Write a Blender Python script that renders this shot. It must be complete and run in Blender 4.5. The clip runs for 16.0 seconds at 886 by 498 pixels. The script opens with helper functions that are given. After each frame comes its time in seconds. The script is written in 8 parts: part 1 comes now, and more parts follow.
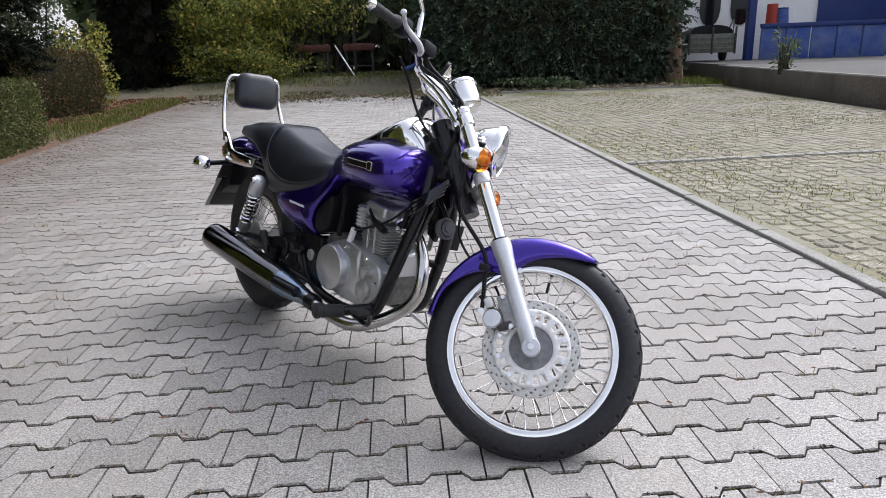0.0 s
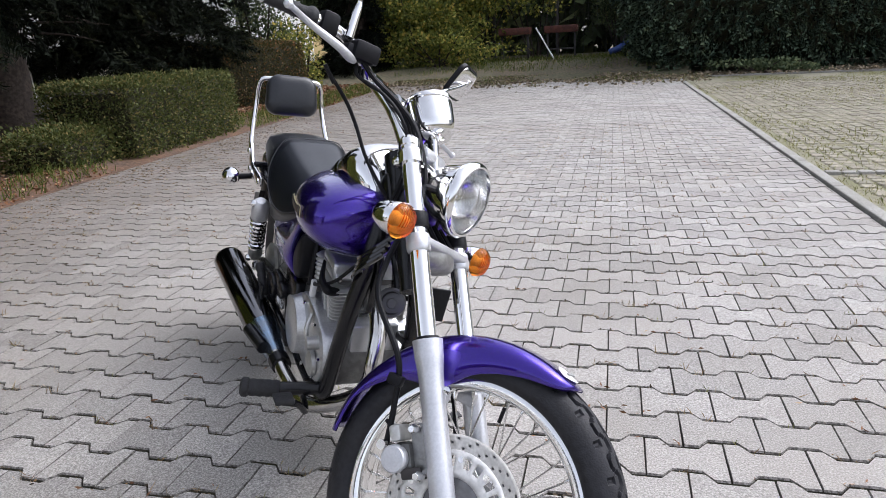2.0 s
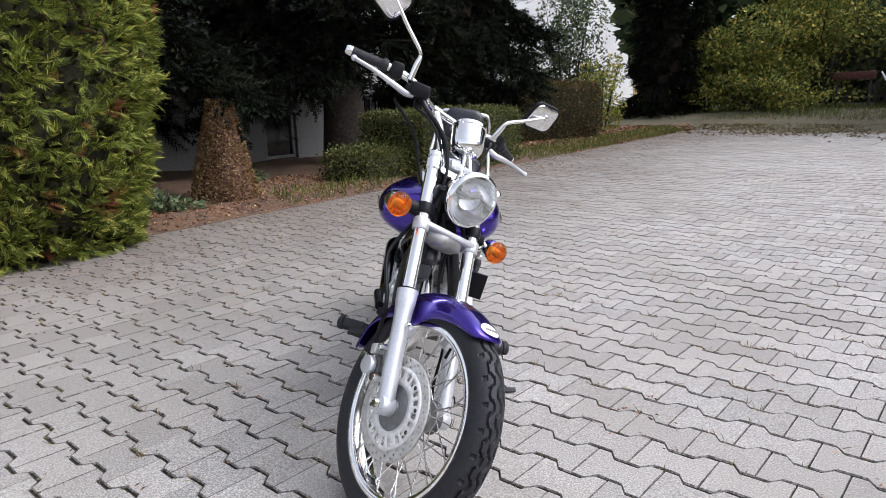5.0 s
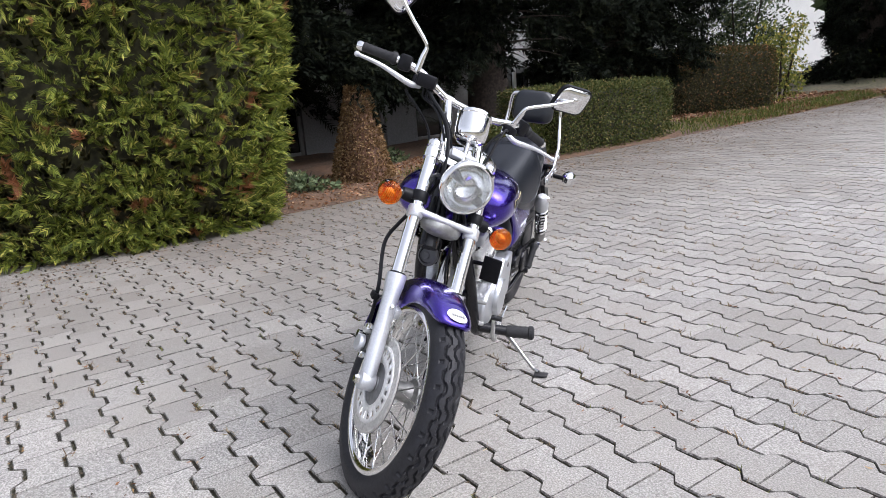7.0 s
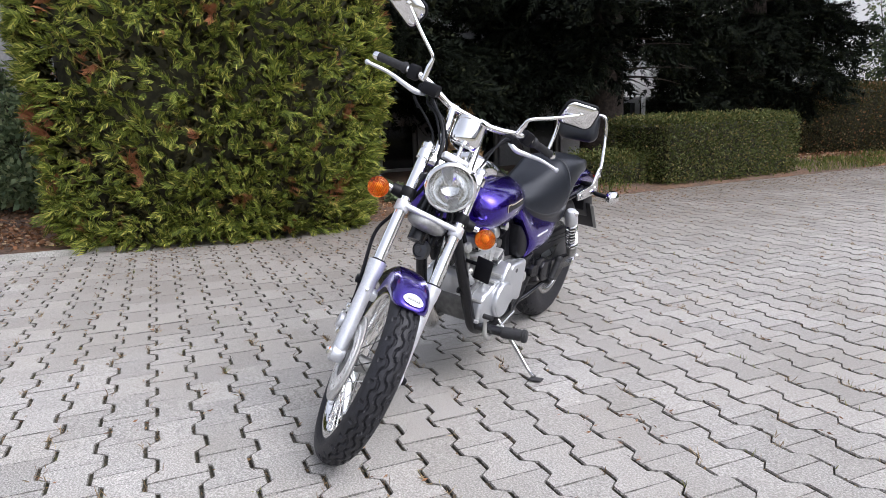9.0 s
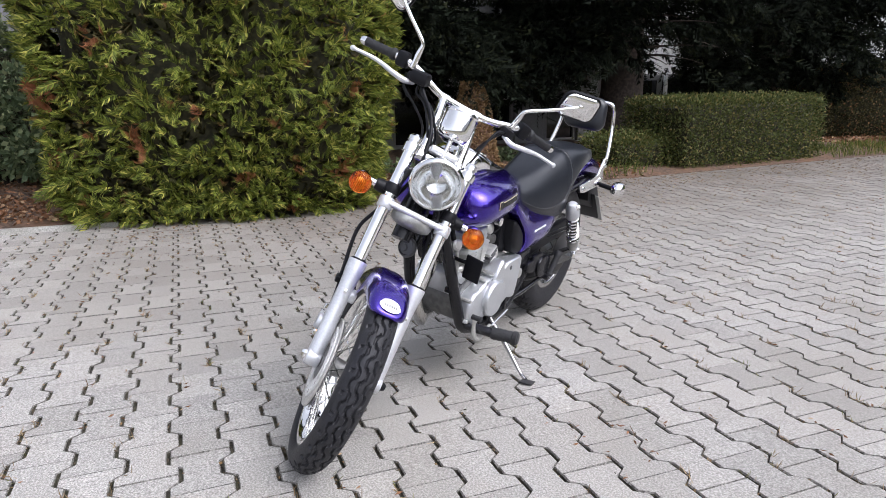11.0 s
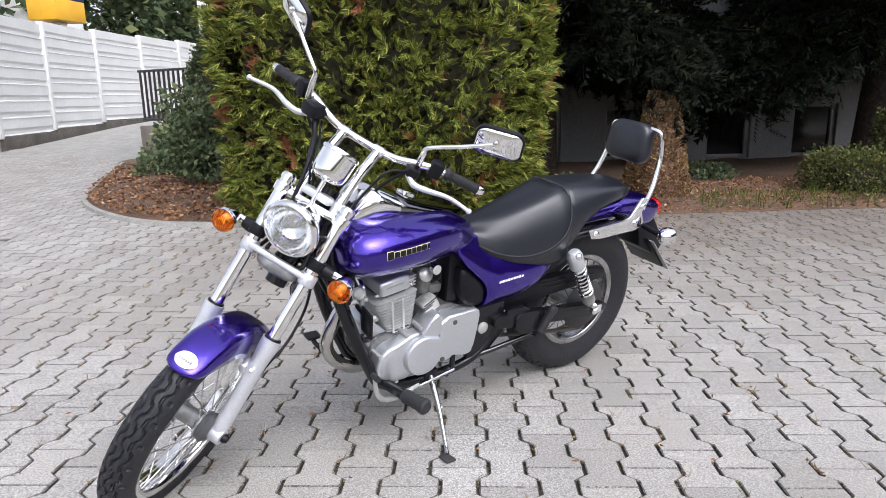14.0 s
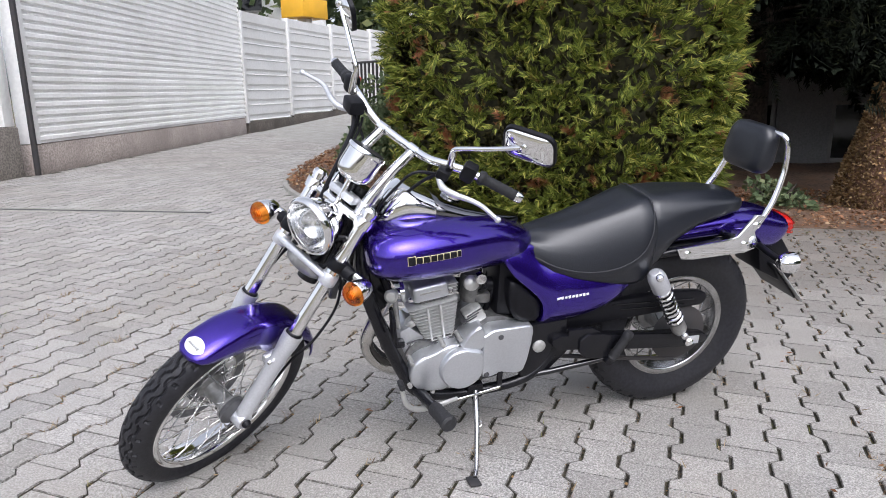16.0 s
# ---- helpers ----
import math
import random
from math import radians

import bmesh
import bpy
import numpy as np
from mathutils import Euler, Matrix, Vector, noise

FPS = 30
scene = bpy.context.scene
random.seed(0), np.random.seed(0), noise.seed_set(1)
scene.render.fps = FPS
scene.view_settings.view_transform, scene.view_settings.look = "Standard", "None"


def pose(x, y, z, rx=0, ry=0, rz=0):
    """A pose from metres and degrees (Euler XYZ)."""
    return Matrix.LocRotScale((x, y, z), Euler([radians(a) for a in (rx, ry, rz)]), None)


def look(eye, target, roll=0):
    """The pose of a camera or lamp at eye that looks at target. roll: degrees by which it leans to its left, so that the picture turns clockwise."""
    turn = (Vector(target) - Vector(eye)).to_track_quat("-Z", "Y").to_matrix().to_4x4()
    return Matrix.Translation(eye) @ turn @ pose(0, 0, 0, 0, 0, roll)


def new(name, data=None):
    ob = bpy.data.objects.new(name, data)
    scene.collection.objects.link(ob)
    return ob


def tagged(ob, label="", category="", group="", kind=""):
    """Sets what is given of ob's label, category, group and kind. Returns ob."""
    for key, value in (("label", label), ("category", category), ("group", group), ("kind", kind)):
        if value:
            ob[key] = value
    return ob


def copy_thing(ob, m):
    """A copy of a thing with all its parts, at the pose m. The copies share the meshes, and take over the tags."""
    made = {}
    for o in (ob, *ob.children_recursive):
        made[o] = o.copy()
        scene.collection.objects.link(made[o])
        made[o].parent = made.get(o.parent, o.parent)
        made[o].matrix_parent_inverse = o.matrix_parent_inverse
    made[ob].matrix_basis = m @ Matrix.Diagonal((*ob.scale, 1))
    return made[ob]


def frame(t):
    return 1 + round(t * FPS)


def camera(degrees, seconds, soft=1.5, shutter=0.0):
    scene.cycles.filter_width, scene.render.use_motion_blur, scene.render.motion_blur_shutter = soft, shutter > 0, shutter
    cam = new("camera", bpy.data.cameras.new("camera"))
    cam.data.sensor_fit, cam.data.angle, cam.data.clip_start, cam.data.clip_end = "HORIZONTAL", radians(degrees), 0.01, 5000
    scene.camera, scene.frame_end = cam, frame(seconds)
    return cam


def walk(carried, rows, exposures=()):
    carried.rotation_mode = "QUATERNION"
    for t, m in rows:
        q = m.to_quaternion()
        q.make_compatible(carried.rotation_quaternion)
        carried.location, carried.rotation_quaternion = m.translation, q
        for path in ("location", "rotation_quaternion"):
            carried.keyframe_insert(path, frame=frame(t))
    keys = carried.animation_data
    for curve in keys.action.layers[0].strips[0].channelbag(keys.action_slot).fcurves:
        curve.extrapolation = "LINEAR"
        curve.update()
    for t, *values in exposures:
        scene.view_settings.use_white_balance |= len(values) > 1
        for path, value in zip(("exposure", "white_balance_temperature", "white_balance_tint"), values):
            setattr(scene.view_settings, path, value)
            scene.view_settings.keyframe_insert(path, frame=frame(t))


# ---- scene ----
cam = camera(67.2, 16.0, soft=0.9)
PATH = [
    (0, (0.16, 0.077, 1.046), (0.056, 1.993, 0.484), -1.9),
    (0.5, (0.289, 0.309, 1.035), (0.128, 2.204, 0.417), -0.7),
    (1, (0.447, 0.518, 1.067), (0.155, 2.405, 0.471), -2.2),
    (1.5, (0.541, 0.711, 1.072), (0.138, 2.593, 0.528), 0.1),
    (2, (0.672, 0.808, 1.067), (-0.031, 2.587, 0.482), -3.3),
    (2.5, (0.862, 0.838, 1.061), (-0.171, 2.447, 0.477), -4.4),
    (3, (0.985, 0.772, 1.059), (-0.207, 2.3, 0.565), -4.8),
    (3.5, (1.159, 0.675, 1.055), (-0.115, 2.145, 0.593), -3.9),
    (4, (1.326, 0.69, 1.037), (-0.056, 2.065, 0.591), -3.1),
    (4.2, (1.405, 0.711, 1.026), (-0.004, 2.063, 0.593), -2.5),
    (6.3, (1.618, 0.969, 1.048), (0.055, 2.118, 0.563), -3.5),
    (6.5, (1.663, 1.016, 1.038), (0.037, 2.081, 0.565), -4.4),
    (7, (1.866, 1.159, 1.048), (0.134, 2.036, 0.569), -4.4),
    (7.5, (1.92, 1.284, 1.038), (0.156, 2.119, 0.6), -4.0),
    (8, (1.968, 1.394, 1.027), (0.136, 2.09, 0.63), -4.6),
    (8.5, (2.095, 1.468, 1.002), (0.21, 2.028, 0.636), -2.8),
    (9, (2.177, 1.494, 0.971), (0.29, 2.03, 0.582), -1.8),
    (9.2, (2.188, 1.498, 0.952), (0.299, 2.029, 0.566), -1.8),
    (11.3, (2.028, 1.692, 1.034), (0.144, 2.169, 0.564), -0.8),
    (11.5, (1.996, 1.757, 1.038), (0.113, 2.245, 0.573), -1.6),
    (12, (2.013, 2.007, 1.049), (0.073, 2.262, 0.639), -1.6),
    (12.5, (2.023, 2.239, 1.069), (0.077, 2.427, 0.649), -1.6),
    (13, (1.897, 2.375, 1.063), (-0.058, 2.388, 0.642), -0.2),
    (13.5, (1.85, 2.515, 1.063), (-0.095, 2.368, 0.62), -1.0),
    (14, (1.856, 2.732, 1.088), (-0.07, 2.432, 0.642), -1.0),
    (14.5, (1.75, 2.869, 1.072), (-0.173, 2.507, 0.658), 0.2),
    (15, (1.626, 2.949, 1.086), (-0.252, 2.42, 0.647), 0.4),
    (15.5, (1.586, 3.055, 1.104), (-0.218, 2.292, 0.697), -1.7),
    (16, (1.573, 3.163, 1.098), (-0.153, 2.267, 0.633), -0.7),
]
EXPOSURES = ((0.0, 0.98, 6050, 14), (4.0, 0.96, 6050, 14), (8.0, 1.01, 6050, 14), (11.5, 1.01, 6050, 14), (13.0, 1.11, 6050, 14), (14.5, 1.05, 6050, 14), (15.5, 0.96, 6050, 14), (16.0, 0.86, 6050, 14))
walk(cam, [(t, look(eye, target, roll)) for t, eye, target, roll in PATH], EXPOSURES)

# ---- world and sun: an overcast day ----
world = bpy.data.worlds.new("overcast_sky")
scene.world = world
world.use_nodes = True
wn = world.node_tree
wn.nodes.clear()
sky = wn.nodes.new("ShaderNodeTexSky")
sky.sky_type = "NISHITA"
sky.sun_disc = False
sky.sun_elevation, sky.sun_rotation = radians(50), radians(48)
sky.air_density, sky.dust_density, sky.ozone_density = 1.0, 4.0, 1.0
pale = wn.nodes.new("ShaderNodeHueSaturation")
pale.inputs["Saturation"].default_value = 0.25
sky_light = wn.nodes.new("ShaderNodeBackground")
sky_light.inputs["Strength"].default_value = 0.15
sky_out = wn.nodes.new("ShaderNodeOutputWorld")
wn.links.new(sky.outputs[0], pale.inputs["Color"])
wn.links.new(pale.outputs[0], sky_light.inputs["Color"])
wn.links.new(sky_light.outputs[0], sky_out.inputs["Surface"])

sun = new("sun", bpy.data.lights.new("sun", "SUN"))
sun.data.energy, sun.data.angle, sun.data.color = 0.5, radians(50), (1.0, 0.97, 0.92)
sun.matrix_world = look((0, 0, 0), (-0.74 * math.cos(radians(50)), -0.67 * math.cos(radians(50)), -math.sin(radians(50))))
sun.location = (0, 0, 30)


# ---- materials ----
def material(name, colour, rough=0.6, metal=0.0, grain=0.0, grain_scale=80.0, stain=0.0, stain_scale=3.0,
             bump=0.0, bump_scale=120.0, other=None, coat=0.0, random=0.0, patch=None, patch_scale=0.5, edge_dirt_shade=None, spec=0.5, speck=0.0, speck_scale=150.0, pits=0.0):
    """A surface: colour broken up by fine grain and broad stains, with fine relief."""
    m = bpy.data.materials.new(name)
    m.use_nodes = True
    nt = m.node_tree
    nd, ln = nt.nodes, nt.links
    b = nd["Principled BSDF"]
    b.inputs["Roughness"].default_value, b.inputs["Metallic"].default_value = rough, metal
    b.inputs["Coat Weight"].default_value = coat
    b.inputs["Coat Roughness"].default_value = 0.02
    b.inputs["Specular IOR Level"].default_value = spec
    b.inputs["Base Color"].default_value = (*colour, 1)
    co = nd.new("ShaderNodeNewGeometry")
    last = None

    def noise_at(scale, det):
        n = nd.new("ShaderNodeTexNoise")
        n.inputs["Scale"].default_value, n.inputs["Detail"].default_value = scale, det
        ln.new(co.outputs["Position"], n.inputs["Vector"])
        return n

    def mixed(factor, first, second):
        x = nd.new("ShaderNodeMix")
        x.data_type = "RGBA"
        ln.new(factor, x.inputs[0])
        for socket, value in ((x.inputs[6], first), (x.inputs[7], second)):
            if isinstance(value, tuple):
                socket.default_value = (*value, 1)
            else:
                ln.new(value, socket)
        return x.outputs[2]

    if grain:
        n = noise_at(grain_scale, 4.0)
        r = nd.new("ShaderNodeMapRange")
        r.inputs[1].default_value, r.inputs[2].default_value = 0.38, 0.62
        ln.new(n.outputs[0], r.inputs[0])
        last = mixed(r.outputs[0], tuple(c * (1 - grain) for c in colour), tuple(min(1, c * (1 + grain)) for c in colour))
    if speck:
        n = noise_at(speck_scale, 1.5)
        r = nd.new("ShaderNodeMapRange")
        r.inputs[1].default_value, r.inputs[2].default_value, r.inputs[3].default_value, r.inputs[4].default_value = 0.34, 0.66, 1 - speck, 1 + speck
        ln.new(n.outputs[0], r.inputs[0])
        h = nd.new("ShaderNodeHueSaturation")
        ln.new(r.outputs[0], h.inputs["Value"])
        if last is None:
            h.inputs["Color"].default_value = (*colour, 1)
        else:
            ln.new(last, h.inputs["Color"])
        last = h.outputs[0]
    if pits:
        v = nd.new("ShaderNodeTexVoronoi")
        v.inputs["Scale"].default_value = 125.0
        ln.new(co.outputs["Position"], v.inputs["Vector"])
        r = nd.new("ShaderNodeMapRange")
        r.inputs[1].default_value, r.inputs[2].default_value, r.inputs[3].default_value, r.inputs[4].default_value = 0.1, 0.24, pits, 0.0
        ln.new(v.outputs["Distance"], r.inputs[0])
        last = mixed(r.outputs[0], last or colour, tuple(c * 0.3 for c in colour))
    if stain:
        n = noise_at(stain_scale, 5.0)
        r = nd.new("ShaderNodeMapRange")
        r.inputs[1].default_value, r.inputs[2].default_value = 0.38, 0.66
        r.inputs[4].default_value = stain
        ln.new(n.outputs[0], r.inputs[0])
        last = mixed(r.outputs[0], last or colour, other or tuple(c * 0.5 for c in colour))
    if patch:
        n = noise_at(patch_scale, 6.0)
        r = nd.new("ShaderNodeMapRange")
        r.inputs[1].default_value, r.inputs[2].default_value, r.inputs[4].default_value = 0.44, 0.62, 0.6
        ln.new(n.outputs[0], r.inputs[0])
        last = mixed(r.outputs[0], last or colour, patch)
    # washed soil and the trees' shade, both put into colour along the planted edge
    if edge_dirt_shade:
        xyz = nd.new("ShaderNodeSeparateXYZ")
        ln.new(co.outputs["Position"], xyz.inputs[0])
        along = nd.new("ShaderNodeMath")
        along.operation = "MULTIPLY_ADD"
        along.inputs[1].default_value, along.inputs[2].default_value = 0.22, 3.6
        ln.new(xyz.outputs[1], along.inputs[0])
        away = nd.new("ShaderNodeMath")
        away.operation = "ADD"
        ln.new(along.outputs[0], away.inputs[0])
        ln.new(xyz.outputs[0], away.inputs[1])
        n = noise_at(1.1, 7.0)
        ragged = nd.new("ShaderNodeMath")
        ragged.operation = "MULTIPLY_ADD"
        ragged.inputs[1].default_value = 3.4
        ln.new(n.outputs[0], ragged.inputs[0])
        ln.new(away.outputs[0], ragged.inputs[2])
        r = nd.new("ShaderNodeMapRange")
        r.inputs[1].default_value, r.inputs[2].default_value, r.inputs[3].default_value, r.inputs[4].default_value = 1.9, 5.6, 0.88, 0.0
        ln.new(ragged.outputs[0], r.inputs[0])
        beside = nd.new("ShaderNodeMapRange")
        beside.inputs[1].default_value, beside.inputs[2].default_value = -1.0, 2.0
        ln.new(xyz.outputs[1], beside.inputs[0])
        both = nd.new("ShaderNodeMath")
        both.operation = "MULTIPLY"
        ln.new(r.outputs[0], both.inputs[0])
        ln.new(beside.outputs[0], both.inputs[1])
        last = mixed(both.outputs[0], last or colour, edge_dirt_shade)
    if random:
        geo = nd.new("ShaderNodeNewGeometry")
        info = nd.new("ShaderNodeObjectInfo")
        add = nd.new("ShaderNodeMath")
        add.operation = "ADD"
        ln.new(geo.outputs["Random Per Island"], add.inputs[0])
        ln.new(info.outputs["Random"], add.inputs[1])
        wrap = nd.new("ShaderNodeMath")
        wrap.operation = "FRACT"
        ln.new(add.outputs[0], wrap.inputs[0])
        r = nd.new("ShaderNodeMapRange")
        r.inputs[3].default_value, r.inputs[4].default_value = 1 - random, 1 + random
        ln.new(wrap.outputs[0], r.inputs[0])
        h = nd.new("ShaderNodeHueSaturation")
        ln.new(r.outputs[0], h.inputs["Value"])
        if last is None:
            h.inputs["Color"].default_value = (*colour, 1)
        else:
            ln.new(last, h.inputs["Color"])
        last = h.outputs[0]
    if last is not None:
        ln.new(last, b.inputs["Base Color"])
    if bump:
        n = noise_at(bump_scale, 3.0)
        bp = nd.new("ShaderNodeBump")
        bp.inputs["Strength"].default_value, bp.inputs["Distance"].default_value = bump, 0.004
        ln.new(n.outputs[0], bp.inputs["Height"])
        ln.new(bp.outputs[0], b.inputs["Normal"])
    return m


def leaf_material(name, low, high, tip=None, rough=0.55, through_leaf=0.25, dead=None, dead_scale=1.6, dead_low=0.62):
    """Leaves: each its own shade between two colours, patches of dead ones, some light through them."""
    m = bpy.data.materials.new(name)
    m.use_nodes = True
    nd, ln = m.node_tree.nodes, m.node_tree.links
    b = nd["Principled BSDF"]
    b.inputs["Roughness"].default_value = rough
    b.inputs["Specular IOR Level"].default_value = 0.15
    geo = nd.new("ShaderNodeNewGeometry")
    ramp = nd.new("ShaderNodeValToRGB")
    ramp.color_ramp.elements[0].color = (*low, 1)
    ramp.color_ramp.elements[1].color = (*high, 1)
    ramp.color_ramp.elements[1].position = 0.8
    if tip:
        e = ramp.color_ramp.elements.new(0.95)
        e.color = (*tip, 1)
    ln.new(geo.outputs["Random Per Island"], ramp.inputs[0])
    colour = ramp.outputs[0]
    if dead:
        n = nd.new("ShaderNodeTexNoise")
        n.inputs["Scale"].default_value, n.inputs["Detail"].default_value = dead_scale, 3.0
        ln.new(geo.outputs["Position"], n.inputs["Vector"])
        r = nd.new("ShaderNodeMapRange")
        r.inputs[1].default_value, r.inputs[2].default_value = dead_low, dead_low + 0.05
        ln.new(n.outputs[0], r.inputs[0])
        x = nd.new("ShaderNodeMix")
        x.data_type = "RGBA"
        ln.new(r.outputs[0], x.inputs[0])
        ln.new(colour, x.inputs[6])
        x.inputs[7].default_value = (*dead, 1)
        colour = x.outputs[2]
    ln.new(colour, b.inputs["Base Color"])
    if through_leaf:
        tr = nd.new("ShaderNodeBsdfTranslucent")
        ln.new(colour, tr.inputs["Color"])
        mix = nd.new("ShaderNodeMixShader")
        mix.inputs[0].default_value = through_leaf
        ln.new(b.outputs[0], mix.inputs[1])
        ln.new(tr.outputs[0], mix.inputs[2])
        ln.new(mix.outputs[0], nd["Material Output"].inputs["Surface"])
    return m


# browner towards the planted edge: bed dirt plus tree shade painted in
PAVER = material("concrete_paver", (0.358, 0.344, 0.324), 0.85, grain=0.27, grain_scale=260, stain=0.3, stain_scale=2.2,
                 other=(0.27, 0.235, 0.19), bump=0.7, bump_scale=190, random=0.14, patch=(0.3, 0.278, 0.25), patch_scale=0.42, edge_dirt_shade=(0.145, 0.122, 0.1), speck=0.36, speck_scale=175, pits=0.5)
PAVER_EDGE = material("paver_chamfer", (0.25, 0.236, 0.218), 0.9, grain=0.6, grain_scale=150, stain=0.7, stain_scale=22, other=(0.08, 0.072, 0.06))
JOINT = material("joint_sand", (0.064, 0.057, 0.046), 0.95, grain=0.5, grain_scale=60, stain=0.5, stain_scale=9, other=(0.07, 0.07, 0.03), bump=0.8, bump_scale=90)
KERB = material("concrete_kerb", (0.33, 0.32, 0.295), 0.9, grain=0.3, grain_scale=110, stain=0.5, stain_scale=4, other=(0.2, 0.19, 0.16), bump=0.5, bump_scale=90)
GRID_SOIL = material("mossy_sand", (0.19, 0.175, 0.105), 0.95, grain=0.5, grain_scale=45, stain=0.6, stain_scale=2.4, other=(0.19, 0.2, 0.09), bump=0.8, bump_scale=60, patch=(0.3, 0.28, 0.22), patch_scale=0.8)
GRID = material("grid_paver_concrete", (0.26, 0.235, 0.18), 0.9, grain=0.5, grain_scale=110, stain=0.45, stain_scale=1.1, other=(0.28, 0.265, 0.19), bump=0.6, bump_scale=90, random=0.2)
SOIL = material("soil", (0.095, 0.06, 0.04), 0.95, grain=0.5, grain_scale=30, stain=0.7, stain_scale=3, other=(0.16, 0.085, 0.045), bump=1.0, bump_scale=30)
GROUND = material("rough_ground", (0.11, 0.088, 0.055), 0.95, grain=0.5, grain_scale=14, stain=0.6, stain_scale=0.8, other=(0.09, 0.1, 0.05), bump=0.8, bump_scale=30)
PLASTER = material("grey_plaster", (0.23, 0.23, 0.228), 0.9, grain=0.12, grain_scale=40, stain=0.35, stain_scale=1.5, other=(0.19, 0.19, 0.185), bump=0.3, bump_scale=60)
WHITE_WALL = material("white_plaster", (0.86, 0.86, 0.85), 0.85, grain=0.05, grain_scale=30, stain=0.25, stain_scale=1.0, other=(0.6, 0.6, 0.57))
YELLOW_WALL = material("ochre_plaster", (0.55, 0.42, 0.2), 0.85, grain=0.08, grain_scale=30, stain=0.3, stain_scale=1.0)
DOCK_SIDE = material("dark_stained_concrete", (0.11, 0.095, 0.08), 0.95, grain=0.4, grain_scale=40, stain=0.8, stain_scale=1.6, other=(0.055, 0.048, 0.04), bump=0.8, bump_scale=40)
DOCK_TOP = material("worn_dock_screed", (0.12, 0.115, 0.105), 0.95, grain=0.3, grain_scale=40, stain=0.6, stain_scale=0.8, other=(0.13, 0.125, 0.115), bump=0.4, bump_scale=40)
BASE_CONCRETE = material("beige_concrete", (0.4, 0.345, 0.31), 0.95, grain=0.3, grain_scale=40, stain=0.6, stain_scale=1.3, other=(0.24, 0.2, 0.18), bump=0.6, bump_scale=40)
WHITE_METAL = material("white_sheet_metal", (0.92, 0.915, 0.895), 0.45, grain=0.04, grain_scale=20, stain=0.3, stain_scale=1.3, other=(0.62, 0.61, 0.57))
FENCE_PAINT = material("fence_panel_paint", (0.66, 0.655, 0.64), 0.5, grain=0.05, grain_scale=20, stain=0.35, stain_scale=1.1, other=(0.5, 0.49, 0.46))
CONCRETE = material("old_concrete", (0.27, 0.24, 0.21), 0.95, grain=0.3, grain_scale=40, stain=0.8, stain_scale=1.6, other=(0.14, 0.12, 0.1), bump=0.8, bump_scale=40)
DARK_GLASS = material("dark_window_glass", (0.01, 0.011, 0.013), 0.08, spec=0.5)
WINDOW_FRAME = material("window_frame_paint", (0.24, 0.235, 0.22), 0.5, stain=0.3, stain_scale=6)
BARK = material("bark", (0.045, 0.033, 0.026), 0.95, grain=0.5, grain_scale=25, stain=0.6, stain_scale=6, other=(0.024, 0.019, 0.015), bump=1.0, bump_scale=30)
BROWN_BARK = material("red_brown_bark", (0.16, 0.09, 0.06), 0.95, grain=0.5, grain_scale=25, bump=1.0, bump_scale=30)
BLUE_PAINT = material("blue_weathered_paint", (0.015, 0.06, 0.3), 0.5, grain=0.2, grain_scale=9, stain=0.6, stain_scale=1.4, other=(0.16, 0.2, 0.3))
BLUE_DARK = material("dark_blue_paint", (0.01, 0.03, 0.16), 0.5, stain=0.3, stain_scale=2)
RED_PAINT = material("red_paint", (0.42, 0.04, 0.02), 0.5, stain=0.3, stain_scale=5)
RED_WOOD = material("red_brown_painted_wood", (0.085, 0.024, 0.015), 0.7, grain=0.3, grain_scale=12)
OLIVE = material("olive_grey_steel", (0.13, 0.14, 0.11), 0.6, grain=0.2, grain_scale=9, stain=0.4, stain_scale=3)
YELLOW_PAINT = material("yellow_paint", (0.75, 0.4, 0.02), 0.5, stain=0.2, stain_scale=2)
IRON = material("dark_iron", (0.03, 0.03, 0.032), 0.6, stain=0.3, stain_scale=8, other=(0.07, 0.05, 0.04))

THUJA = leaf_material("thuja_sprays", (0.042, 0.06, 0.015), (0.215, 0.255, 0.04), (0.45, 0.42, 0.095), dead=(0.27, 0.11, 0.05), dead_scale=3.4, dead_low=0.6)
# near-black brown: the shade deep inside the plants is put into this colour
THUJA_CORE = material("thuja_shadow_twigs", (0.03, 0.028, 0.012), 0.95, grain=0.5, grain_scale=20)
# darker copy of the thuja foliage, with the shade between sprays in its colour
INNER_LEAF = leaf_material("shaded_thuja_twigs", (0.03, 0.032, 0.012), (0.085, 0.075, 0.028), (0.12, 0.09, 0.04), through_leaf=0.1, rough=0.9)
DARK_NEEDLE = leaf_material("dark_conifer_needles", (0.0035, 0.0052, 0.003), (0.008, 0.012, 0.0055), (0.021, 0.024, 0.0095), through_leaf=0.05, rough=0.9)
YEW = leaf_material("yew_needles", (0.05, 0.08, 0.056), (0.13, 0.18, 0.115), (0.18, 0.23, 0.135), through_leaf=0.05, rough=0.85)
BOX_LEAF = leaf_material("box_hedge_leaves", (0.04, 0.055, 0.017), (0.125, 0.14, 0.042), (0.24, 0.19, 0.075))
RED_HEDGE = leaf_material("rusty_hedge_leaves", (0.034, 0.038, 0.014), (0.11, 0.092, 0.034), (0.3, 0.15, 0.07))
SHRUB_LEAF = leaf_material("shrub_leaves", (0.055, 0.082, 0.04), (0.17, 0.215, 0.11), (0.3, 0.33, 0.17))
YELLOW_LEAF = leaf_material("autumn_shrub_leaves", (0.07, 0.1, 0.028), (0.3, 0.32, 0.07), (0.58, 0.45, 0.1), through_leaf=0.35)
